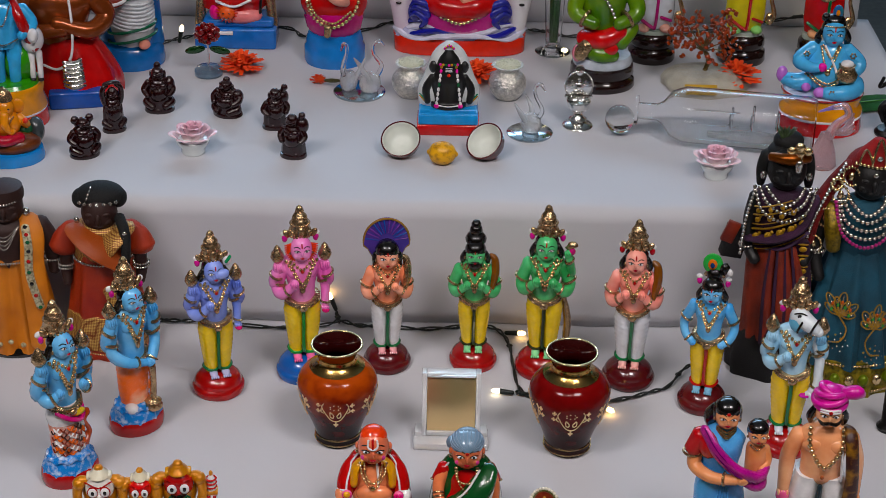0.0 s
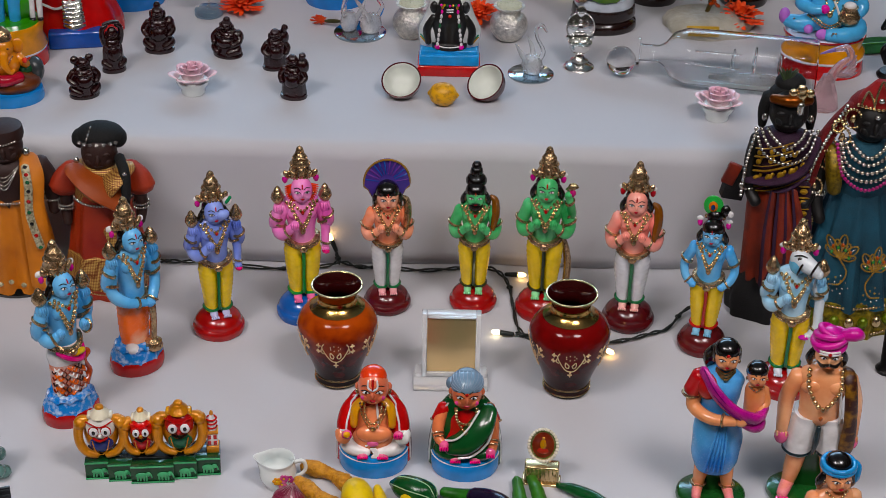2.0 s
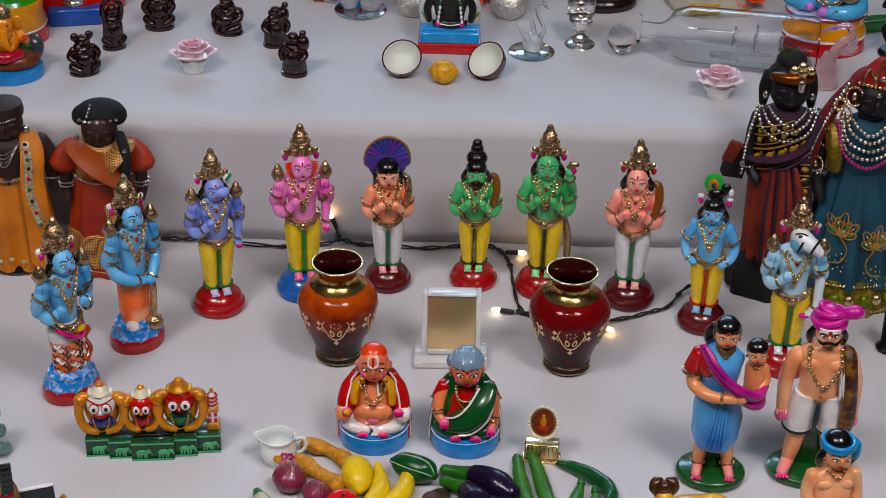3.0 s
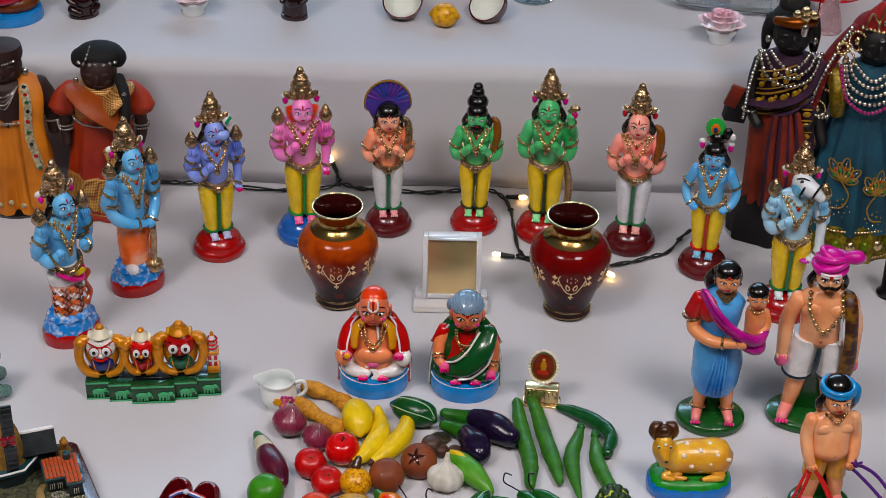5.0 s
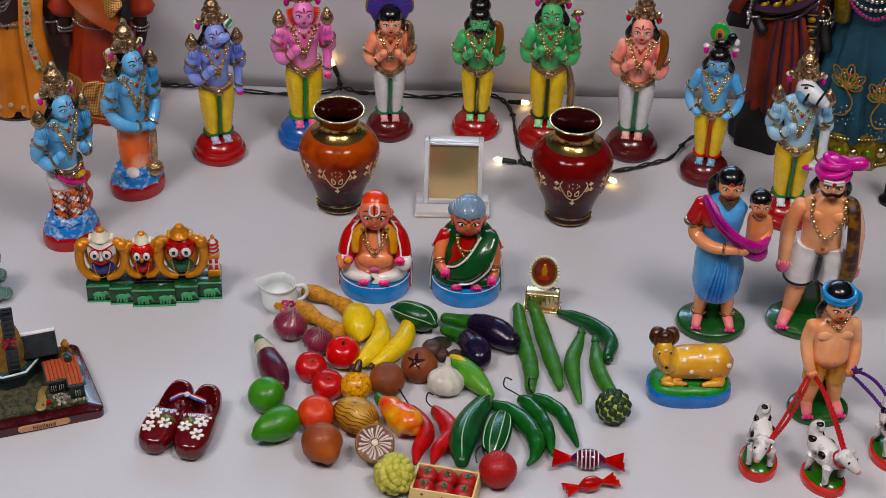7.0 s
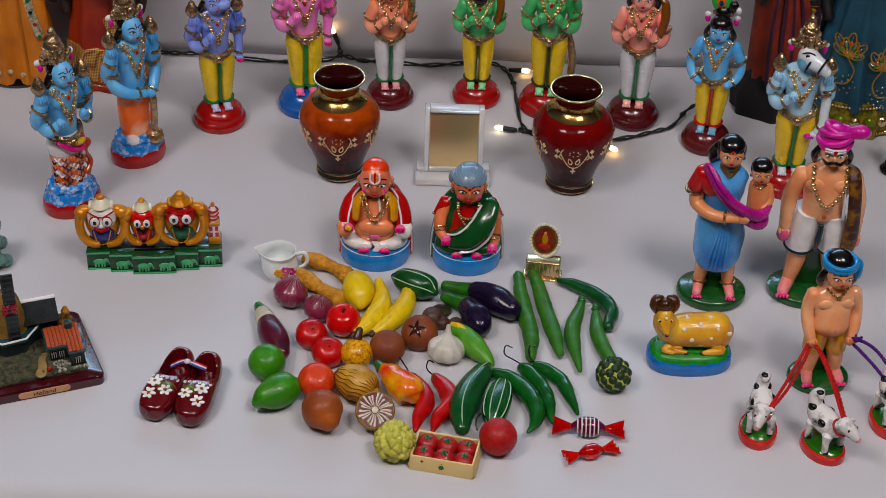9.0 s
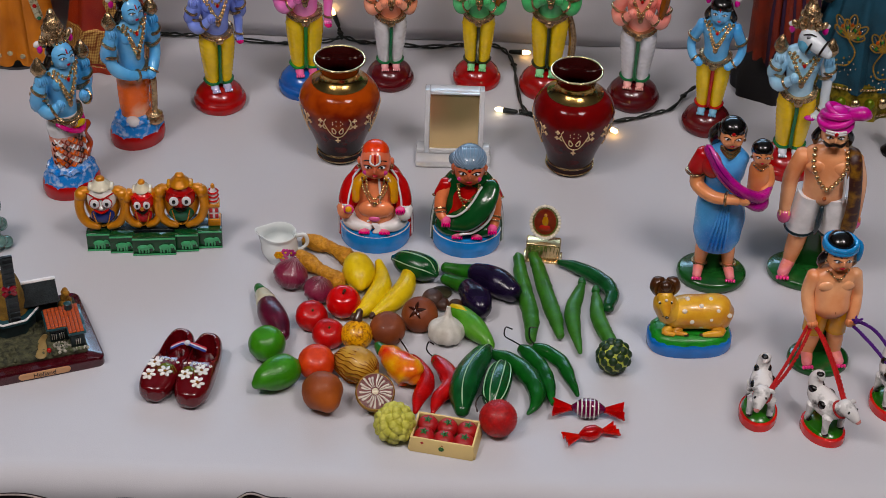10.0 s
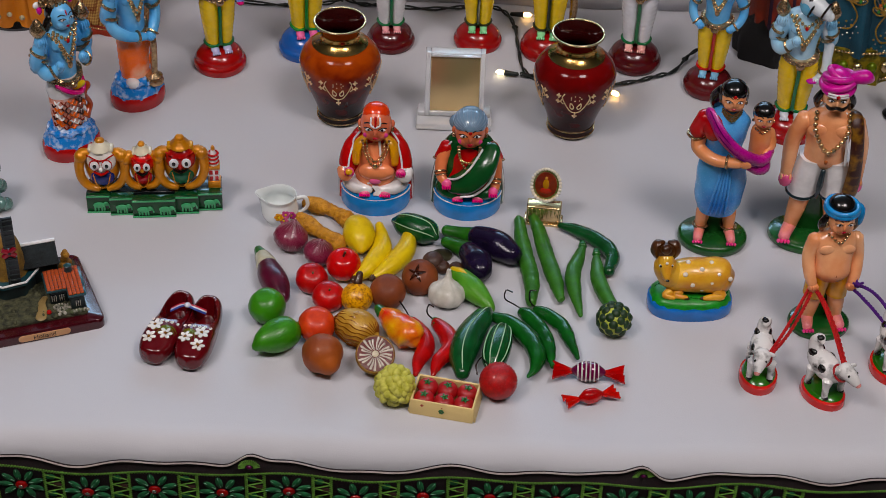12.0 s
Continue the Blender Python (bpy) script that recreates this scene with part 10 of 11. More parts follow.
L = float(np.linalg.norm(A1[:2] - A0[:2]))
s = Shape()
along(s, [(0.0092, 0.030), (0.0090, 0.033), (0.0092, 0.050), (0.013, 0.056), (0.024, 0.064), (0.0296, 0.078), (0.0300, 0.110), (0.0300, L - 0.006), (0.0275, L), (0.001, L + 0.001), (0.001, L - 0.0006), (0.0268, L - 0.0015), (0.0289, L - 0.007), (0.0289, 0.110), (0.0285, 0.079), (0.0232, 0.0655), (0.0118, 0.057), (0.0080, 0.050), (0.0079, 0.030)], THIN, 48)
part("bottle_glass", s, ob)
s = Shape()
along(s, [(0.0075, 0.026), (0.0155, 0.027), (0.0160, 0.0285), (0.0155, 0.030), (0.0075, 0.031)], THIN, 32)
part("collar", s, ob)
s = Shape()
s.ell((0.011, 0, -0.012), (0.0155, 0.0155, 0.0155), THIN, 28, 18)
s.ell((0.011, 0, -0.012), (0.0146, 0.0146, 0.0146), THIN, 28, 18)
part("stopper_ball", s, ob)
s = Shape()
s.tube([(0.105, 0, -0.021), (0.13, 0, -0.0195), (0.16, 0, -0.0195), (0.185, 0, -0.020)], [0.003, 0.006, 0.007, 0.003], CRYSTAL, 10, 16)
s.beads([(0.105, -0.007, -0.014), (0.15, -0.009, -0.0135), (0.19, -0.006, -0.013)], 0.0016, THIN)
part("ship_hull", s, ob)
for x, h in ((0.128, 0.012), (0.150, 0.016), (0.176, 0.010)):
    s = Shape()
    s.tube([(x, 0, -0.014), (x, 0, h)], 0.0012, GLASS, 8, 3)
    for z in (-0.004, 0.004):
        s.tube([(x - 0.003, -0.007, z), (x, 0, z + 0.002), (x - 0.003, 0.007, z)], 0.0006, THIN, 6, 6)
        s.ell((x - 0.002, 0, z - 0.002), (0.0012, 0.007, 0.004), CRYSTAL, 10, 6)
    part("ship_mast", s, ob)
for y, z in ((-0.012, 0.012), (-0.006, -0.006)):
    s = Shape()
    s.tube([(0.088, y, z), (0.135, y * 0.6, z - 0.002)], 0.0009, GLASS, 8, 3)
    part("ship_rigging", s, ob)

# pink glass swan
PINKGLASS = mat("pale_pink_glass", "e8c8cc", 0.08, trans=0.7, vary=0.1, bump=0.1, coat=0.4)
s = Shape()
s.lathe([(0.012, 0), (0.015, 0.004), (0.012, 0.020), (0.007, 0.034), (0.005, 0.040)], PINKGLASS, seg=24, sy=0.7)
s.tube([(0.003, 0, 0.036), (0.010, 0, 0.050), (0.020, 0, 0.060), (0.016, 0, 0.070), (0.004, 0, 0.068)], [0.006, 0.0045, 0.004, 0.004, 0.0025], PINKGLASS, 12, 26)
s.tube([(0.004, 0, 0.068), (-0.010, 0, 0.062)], [0.0026, 0.0008], mat("lilac_glass", "a88cc0", 0.1, trans=0.5, vary=0.1, bump=0), 8, 6)
for k in range(5):
    s.tube([(0.010, 0, 0.040), (0.020, 0.004 * (k - 2), 0.044), (0.027, 0.006 * (k - 2), 0.050 + 0.002 * k)], [0.003, 0.0024, 0.0008], PINKGLASS, 8, 8)
thing("pink_glass_swan", s, pose(0.388, 0.196, UP, 0, 0, -8), "pale pink blown glass swan with curved neck", "glass swan")

# gem tree on a stone
ob = thing("gem_tree", None, pose(0.293, 0.402, UP), "wire tree with carnelian leaves on a pale stone", "gem tree")
STONE = mat("pale_quartz", "b4b0a4", 0.35, second="8c887c", scale=45, mix_lo=0.35, mix_hi=0.65, bump=0.5, fine=160, depth=0.003)
s = Shape()
s.loft([(0, 0, 0.0, 0.050, 0.034), (-0.001, 0, 0.008, 0.049, 0.033), (0.0, 0.002, 0.016, 0.040, 0.027), (0, 0.003, 0.019, 0.022, 0.016)], STONE, 36, 14, lambda i, w: 0.06 * math.sin(3 * w + 1) + 0.04 * math.sin(7 * w + i * 0.3))
part("stone_base", s, ob, "pale rough stone")
s = Shape()
s.box((-0.010, -0.0375, 0.0125), (0.036, 0.0020, 0.0085), mat("gold_label", "a88838", 0.4, 0.4, vary=0.1), 0.15, (-18, 0, 0))
sign = part("name_sign", s, ob, "small gold plate with dark letters")
lettering("TREE OF GOOD LUCK", 0.0034, pose(-0.010, -0.0388, 0.0125, 72), ob, "1c140a", "sign_lettering")
WIRE = mat("twisted_wire", "6c5c38", 0.35, 0.8, vary=0.3, scale=300)
s = Shape()
for ph in (0, 2.1, 4.2):
    c = smooth_path([(-0.002, 0, 0.018), (0.001, 0, 0.030), (-0.004, 0, 0.042), (-0.012, 0, 0.052)], 30)
    s.tube([p + 0.0016 * np.array([math.cos(i * 0.7 + ph), math.sin(i * 0.7 + ph), 0]) for i, p in enumerate(c)], 0.0013, WIRE, 6, 60)
part("wire_trunk", s, ob)
AMBER = mat("carnelian", "a84818", 0.12, trans=0.3, vary=0.4, scale=90, bump=0, coat=0.6)
rg = random.Random(21)
for b in range(15):
    a = b * 2.39996
    tip = np.array([-0.004 + 0.034 * math.cos(a) * (0.5 + 0.5 * rg.random()), 0.020 * math.sin(a), 0.045 + 0.034 * rg.random()])
    s = Shape()
    s.tube([(-0.006, 0, 0.042), (np.array([-0.006, 0, 0.046]) + tip) / 2, tip], [0.0010, 0.0007, 0.0005], WIRE, 5, 8)
    br = part("branch", s, ob)
    for k in range(13):
        s = Shape()
        p = tip + np.array([rg.gauss(0, 0.0065), rg.gauss(0, 0.006), rg.gauss(0, 0.006)])
        s.ell(p, (0.0034, 0.0018, 0.0024), AMBER, 7, 5, (rg.uniform(-60, 60), rg.uniform(-60, 60), rg.uniform(0, 180)))
        part("gem_leaf", s, br)


# ---- larger painted figures at the back ----
def robe(s, rings, material, folds=9, depth=0.05):
    s.loft(rings, material, 40, 24, lambda i, w: depth * math.sin(folds * w) * (1 - i / 30))


def sage():
    s = Shape()
    cop = mat("copper_paint", "8c4a2c", 0.25, 0.55, vary=0.25, scale=60, coat=0.3)
    red = paint("b0141c")
    s.box((0.004, -0.034, 0.010), (0.058, 0.026, 0.020), paint("1c4c9c"), 0.15, (0, 0, 6))
    robe(s, [(0, 0, 0.0, 0.049, 0.040), (0, 0, 0.02, 0.049, 0.040), (0, 0.002, 0.045, 0.038, 0.032), (-0.002, 0.002, 0.062, 0.030, 0.025), (-0.002, 0.002, 0.070, 0.027, 0.022)], red, 8, 0.08)
    for k in range(7):
        s.tube([(0.002 - 0.009 + k * 0.0002, -0.036 - k * 0.0001, 0.024 + k * 0.0045), (0.004, -0.042 + k * 0.0014, 0.0225 + k * 0.0045), (0.015 - k * 0.0006, -0.036 + k * 0.001, 0.024 + k * 0.0045)], 0.0026, SILVER, 7, 8)
    s.at(-0.008, 0, -0.019)
    s.loft([(-0.002, 0.002, 0.082, 0.026, 0.021), (-0.002, 0, 0.105, 0.029, 0.022), (-0.002, 0, 0.125, 0.036, 0.023), (-0.002, 0, 0.136, 0.030, 0.020), (-0.002, 0, 0.143, 0.012, 0.012)], cop, 26, 20)
    for q in (-1, 1):
        s.tube([(q * 0.036, 0, 0.130), (q * 0.046, -0.002, 0.110), (q * 0.030, -0.020, 0.100), (-q * 0.004, -0.027, 0.108 + q * 0.004)], [0.012, 0.0105, 0.0095, 0.008], cop, 12, 18)
    s.ell((-0.002, -0.002, 0.158), (0.017, 0.017, 0.020), cop, 18, 12)
    s.ell((-0.002, 0.002, 0.180), (0.009, 0.009, 0.009), cop, 12, 8)
    s.tube([(0.010, -0.018, 0.138), (0.013, -0.029, 0.110), (0.010, -0.032, 0.075), (-0.004, -0.036, 0.062), (-0.022, -0.032, 0.066)], 0.0014, WHITE, 6, 24)
    s.ell((-0.048, -0.006, 0.135), (0.010, 0.008, 0.022), cop, 12, 8)
    s.at()
    thing("plaster_figure", s, pose(-0.408, 0.353, UP, 0, 0, 4), "copper-skinned plaster figure in red robe on blue step", "figure", "large painted figures")


def white_blue():
    s = Shape()
    bl = paint("1c6cb0")
    s.lathe([(0.038, 0), (0.0385, 0.006), (0.037, 0.018), (0.033, 0.024), (0.001, 0.026)], bl, seg=40)
    s.loft([(0.0, 0.010, 0.020, 0.037, 0.028), (0, 0.012, 0.06, 0.034, 0.024), (0, 0.012, 0.11, 0.032, 0.022), (0, 0.012, 0.15, 0.018, 0.016)], bl, 28, 16)
    wf = paint("d4d8dc")
    robe(s, [(0.004, -0.008, 0.026, 0.020, 0.018), (0.004, -0.008, 0.05, 0.026, 0.021), (0.002, -0.008, 0.085, 0.027, 0.021), (0.002, -0.006, 0.12, 0.025, 0.018), (0.002, -0.004, 0.14, 0.010, 0.010)], wf, 7, 0.03)
    gr = paint("0e5c40")
    for k, z in enumerate((0.034, 0.046, 0.085)):
        s.tube([(0.004 + 0.0275 * math.cos(a), -0.008 + 0.0225 * math.sin(a), z + 0.006 * math.cos(a)) for a in np.linspace(2.9, 6.5, 9)], 0.0018, gr, 6, 20)
    for k in range(8):
        s.tube([(0.004 + 0.0272 * math.cos(a), -0.008 + 0.0222 * math.sin(a), 0.052 + k * 0.0045 - 0.006 * math.cos(a * 1.2)) for a in np.linspace(3.3, 6.1, 9)], 0.0012, wf, 5, 16)
    s.ell((0.020, -0.026, 0.030), (0.007, 0.010, 0.005), paint("d89080"), 10, 7)
    s.lathe([(0.0215, 0), (0.022, 0.003), (0.018, 0.006)], paint("6c2418"), (-0.018, -0.034, 0.083), 30)
    s.tube([(-0.018 + 0.022 * math.cos(a), -0.034 + 0.022 * math.sin(a), 0.087) for a in np.linspace(0, 6.2832, 17)], 0.0018, WHITE, 6, 36)
    s.ell((0, -0.006, 0.158), (0.014, 0.014, 0.017), paint("d89080"), 16, 11)
    s.ell((0, 0, 0.166), (0.0155, 0.015, 0.013), BLACK, 14, 9)
    s.tube([(0.024, -0.008, 0.128), (0.036, -0.016, 0.105), (0.038, -0.026, 0.088)], [0.008, 0.007, 0.006], paint("d89080"), 10, 10)
    thing("plaster_figure", s, pose(-0.362, 0.447, UP, 0, 0, 0), "white and green draped plaster figure on round blue base", "figure", "large painted figures")


def left_figure():
    s = Shape()
    s.lathe([(0.0385, 0), (0.039, 0.004), (0.037, 0.018)], paint("b8281c"), seg=36)
    s.lathe([(0.037, 0.017), (0.0385, 0.020), (0.034, 0.032), (0.036, 0.042), (0.034, 0.046)], paint("d8941c"), seg=36)
    s.lathe([(0.034, 0.044), (0.030, 0.050), (0.001, 0.052)], paint("3c8c24"), seg=36)
    s.tube([(0.034 * math.cos(a), 0.034 * math.sin(a), 0.0175) for a in np.linspace(0, 6.2832, 17)], 0.0042, WHITE, 6, 36)
    s.ell((0.012, 0.0, 0.066), (0.018, 0.016, 0.022), paint("3c8c24"), 14, 9)
    bl = paint("4aa4d8")
    for q in (-1, 1):
        s.tube([(q * 0.008, -0.012, 0.050), (q * 0.009, -0.010, 0.075), (q * 0.007, -0.004, 0.095)], [0.006, 0.008, 0.010], bl, 10, 10)
    s.loft([(0, -0.004, 0.088, 0.016, 0.014), (0, -0.004, 0.11, 0.018, 0.014), (0, -0.004, 0.128, 0.021, 0.013), (0, -0.004, 0.138, 0.008, 0.008)], bl, 22, 14)
    s.ell((0, -0.006, 0.150), (0.014, 0.014, 0.0165), bl, 16, 11)
    s.ell((0, 0, 0.158), (0.0155, 0.015, 0.013), BLACK, 14, 9)
    s.tube([(0.020, -0.004, 0.128), (0.030, -0.010, 0.112), (0.018, -0.018, 0.102)], [0.007, 0.0065, 0.005], bl, 10, 10)
    s.tube([(0.012, -0.004, 0.137), (0.019, -0.016, 0.120), (0.026, -0.012, 0.098), (0.030, -0.01, 0.085)], [0.004, 0.006, 0.006, 0.006], paint("a41c20"), 9, 14)
    s.beads([(-0.010, -0.014, 0.136), (0.0, -0.022, 0.115), (0.010, -0.014, 0.136)], 0.0012, BEADSILVER)
    s.beads([(-0.014, -0.016, 0.098), (0.0, -0.021, 0.094), (0.014, -0.016, 0.098)], 0.0012, BEADSILVER)
    # white cow at its side
    for q in (-1, 1):
        s.tube([(0.030 + q * 0.004, -0.010, 0.051), (0.030 + q * 0.004, -0.008, 0.080)], [0.0028, 0.0036], WHITE, 8, 6)
        s.ell((0.030 + q * 0.004, -0.011, 0.050), (0.0036, 0.004, 0.0024), BLACK, 8, 5)
    s.ell((0.028, 0.002, 0.090), (0.012, 0.020, 0.014), WHITE, 14, 9)
    s.ell((0.030, -0.018, 0.102), (0.006, 0.009, 0.008), WHITE, 10, 8)
    s.ell((0.026, 0.004, 0.102), (0.009, 0.009, 0.004), paint("d89c18"), 10, 6)
    thing("plaster_figure", s, pose(-0.462, 0.278, UP, 0, 0, 10), "blue plaster figure beside a white cow, yellow and red base", "figure", "large painted figures")


def elephant_god():
    s = Shape()
    s.lathe([(0.033, 0), (0.034, 0.004), (0.032, 0.012)], paint("2c84c8"), seg=34, sy=0.8)
    s.ell((0.002, 0, 0.018), (0.029, 0.022, 0.013), plaster("6c3a1c", "54280f", 0.35), 20, 12)
    s.ell((0.026, 0.010, 0.026), (0.009, 0.012, 0.014), paint("3c4244"), 14, 9)
    s.ell((0.016, 0.006, 0.030), (0.010, 0.010, 0.006), GREEN, 10, 7)
    sk = paint("d88c3c")
    s.ell((-0.002, -0.002, 0.040), (0.015, 0.013, 0.015), sk, 18, 12)
    s.tube([(-0.016, -0.012, 0.028), (-0.004, -0.020, 0.028), (0.012, -0.012, 0.028)], [0.006, 0.006, 0.006], paint("a82838"), 10, 12)
    s.ell((-0.002, -0.004, 0.058), (0.010, 0.0105, 0.0105), sk, 16, 11)
    for q in (-1, 1):
        s.ell((-0.002 + q * 0.013, -0.001, 0.058), (0.0065, 0.0025, 0.008), sk, 12, 8)
        s.tube([(-0.002 + q * 0.013, 0, 0.046), (-0.002 + q * 0.020, -0.006, 0.040), (-0.002 + q * 0.019, -0.012, 0.046)], [0.005, 0.0045, 0.0035], sk, 9, 10)
        s.ell((-0.002 + q * 0.0045, -0.0135, 0.060), (0.0012, 0.0008, 0.001), BLACK, 7, 5)
    s.ell((0.018, -0.014, 0.047), (0.003, 0.003, 0.003), paint("d84818"), 8, 6)
    s.tube([(-0.002, -0.013, 0.055), (-0.002, -0.017, 0.044), (0.003, -0.017, 0.036), (0.007, -0.018, 0.039)], [0.0048, 0.0042, 0.003, 0.002], sk, 10, 16)
    s.lathe([(0.009, 0), (0.008, 0.006), (0.005, 0.010), (0.001, 0.014)], GOLD, (-0.002, -0.002, 0.066), 16)
    s.beads([(-0.010, -0.010, 0.050), (-0.002, -0.018, 0.042), (0.006, -0.010, 0.050)], 0.0011, BRIGHT_GOLD)
    thing("plaster_figure", s, pose(-0.443, 0.186, UP, 0, 0, 10), "small orange elephant-headed figure on a brown and blue base", "figure", "large painted figures")


def seated_goddess(name, xy, base, build):
    s = Shape()
    base(s)
    build(s)
    thing("plaster_figure", s, pose(*xy, UP), name, "figure", "large painted figures")


def lion_seat(s):
    bl = paint("1c68b4")
    s.box((0, 0, 0.013), (0.095, 0.048, 0.026), bl, 0.12)
    s.box((0.004, -0.001, 0.031), (0.082, 0.038, 0.010), bl, 0.3)
    s.box((-0.016, -0.0245, 0.021), (0.028, 0.003, 0.004), WHITE, 0.2)
    for q in (-1, 1):
        s.tube([(q * 0.042, -0.004, 0.024), (q * 0.041, -0.002, 0.045), (q * 0.037, 0, 0.070)], [0.007, 0.006, 0.008], GOLD, 10, 8)
    s.tube([(-0.006, -0.016, 0.040), (0.012, -0.015, 0.040), (0.027, -0.013, 0.039)], [0.009, 0.010, 0.007], paint("e88c8c"), 12, 10)
    s.ell((-0.008, -0.024, 0.046), (0.0095, 0.008, 0.0095), paint("e8683c"), 14, 10)
    for k in range(18):
        a = k * 0.349
        s.tube([(-0.008 + 0.007 * math.cos(a), -0.026, 0.046 + 0.007 * math.sin(a)), (-0.008 + 0.0125 * math.cos(a), -0.024, 0.046 + 0.0125 * math.sin(a))], [0.002, 0.0006], paint("d0481c"), 5, 3)
    for q in (-1, 1):
        s.ell((-0.008 + q * 0.0035, -0.0322, 0.048), (0.0012, 0.0008, 0.0008), BLACK, 7, 5)
    s.tube([(-0.011, -0.0315, 0.0425), (-0.008, -0.033, 0.041), (-0.005, -0.0315, 0.0425)], 0.0006, BLACK, 5, 6)


def lion_goddess(s):
    red = paint("b81420")
    s.ell((-0.022, -0.014, 0.044), (0.008, 0.010, 0.010), paint("e03c84"), 12, 8)
    s.loft([(-0.002, 0, 0.046, 0.036, 0.022), (-0.002, 0, 0.065, 0.038, 0.024), (0, 0, 0.09, 0.024, 0.018), (0, 0, 0.125, 0.027, 0.017), (0, 0, 0.135, 0.009, 0.009)], red, 28, 20, lambda i, w: 0.04 * math.sin(9 * w))
    s.tube([(-0.020, -0.024, 0.060), (0.0, -0.028, 0.055), (0.020, -0.024, 0.062)], 0.0016, WHITE, 6, 12)
    s.tube([(0.030, -0.02, 0.045), (0.032, -0.018, 0.075), (0.030, -0.012, 0.12)], 0.0018, BLACK, 6, 10)
    s.ell((0, -0.004, 0.148), (0.012, 0.012, 0.0145), paint("e0a070"), 16, 11)
    s.ell((0, 0.002, 0.155), (0.0135, 0.013, 0.012), BLACK, 12, 8)
    s.lathe([(0.0135, 0), (0.012, 0.008), (0.006, 0.016), (0.001, 0.022)], GOLD, (0, 0, 0.160), 16)


def drum_seat(s):
    bl = paint("2478c0")
    s.lathe([(0.034, 0), (0.0355, 0.004), (0.035, 0.020), (0.0325, 0.024), (0.033, 0.028), (0.030, 0.036), (0.001, 0.040)], bl, seg=44, sy=0.9)


def drum_goddess(s):
    mg = paint("b81474")
    s.lathe([(0.024, 0), (0.031, 0.008), (0.034, 0.022), (0.032, 0.030), (0.02, 0.034)], mg, (0, 0, 0.034), 40, sy=0.85, ripple=lambda i, w: 0.03 * math.sin(16 * w))
    red = paint("b4141c")
    s.loft([(0, 0, 0.058, 0.034, 0.024), (0, -0.002, 0.075, 0.038, 0.026), (0, 0, 0.10, 0.026, 0.019), (0, 0, 0.135, 0.028, 0.017), (0, 0, 0.147, 0.009, 0.009)], red, 28, 20)
    s.beads([(-0.032, -0.016, 0.088), (-0.022, -0.028, 0.064), (0, -0.031, 0.052), (0.022, -0.028, 0.066), (0.033, -0.014, 0.092)], 0.0026, BRIGHT_GOLD)
    s.beads([(-0.030, -0.017, 0.092), (-0.020, -0.029, 0.068), (0, -0.032, 0.057), (0.020, -0.029, 0.070)], 0.0018, BRIGHT_GOLD)
    s.tube([(-0.005, -0.031, 0.052), (-0.006, -0.032, 0.042)], [0.005, 0.004], GOLD, 9, 5)
    s.tube([(-0.012, -0.026, 0.095), (0.006, -0.030, 0.086), (0.016, -0.026, 0.080)], [0.004, 0.008, 0.005], paint("e0a090"), 10, 10)
    s.ell((0, -0.004, 0.162), (0.013, 0.013, 0.0155), paint("e0a070"), 16, 11)
    s.ell((0, 0.002, 0.169), (0.0145, 0.014, 0.013), BLACK, 12, 8)
    s.lathe([(0.0145, 0), (0.013, 0.008), (0.007, 0.016), (0.001, 0.022)], GOLD, (0, 0, 0.175), 16)


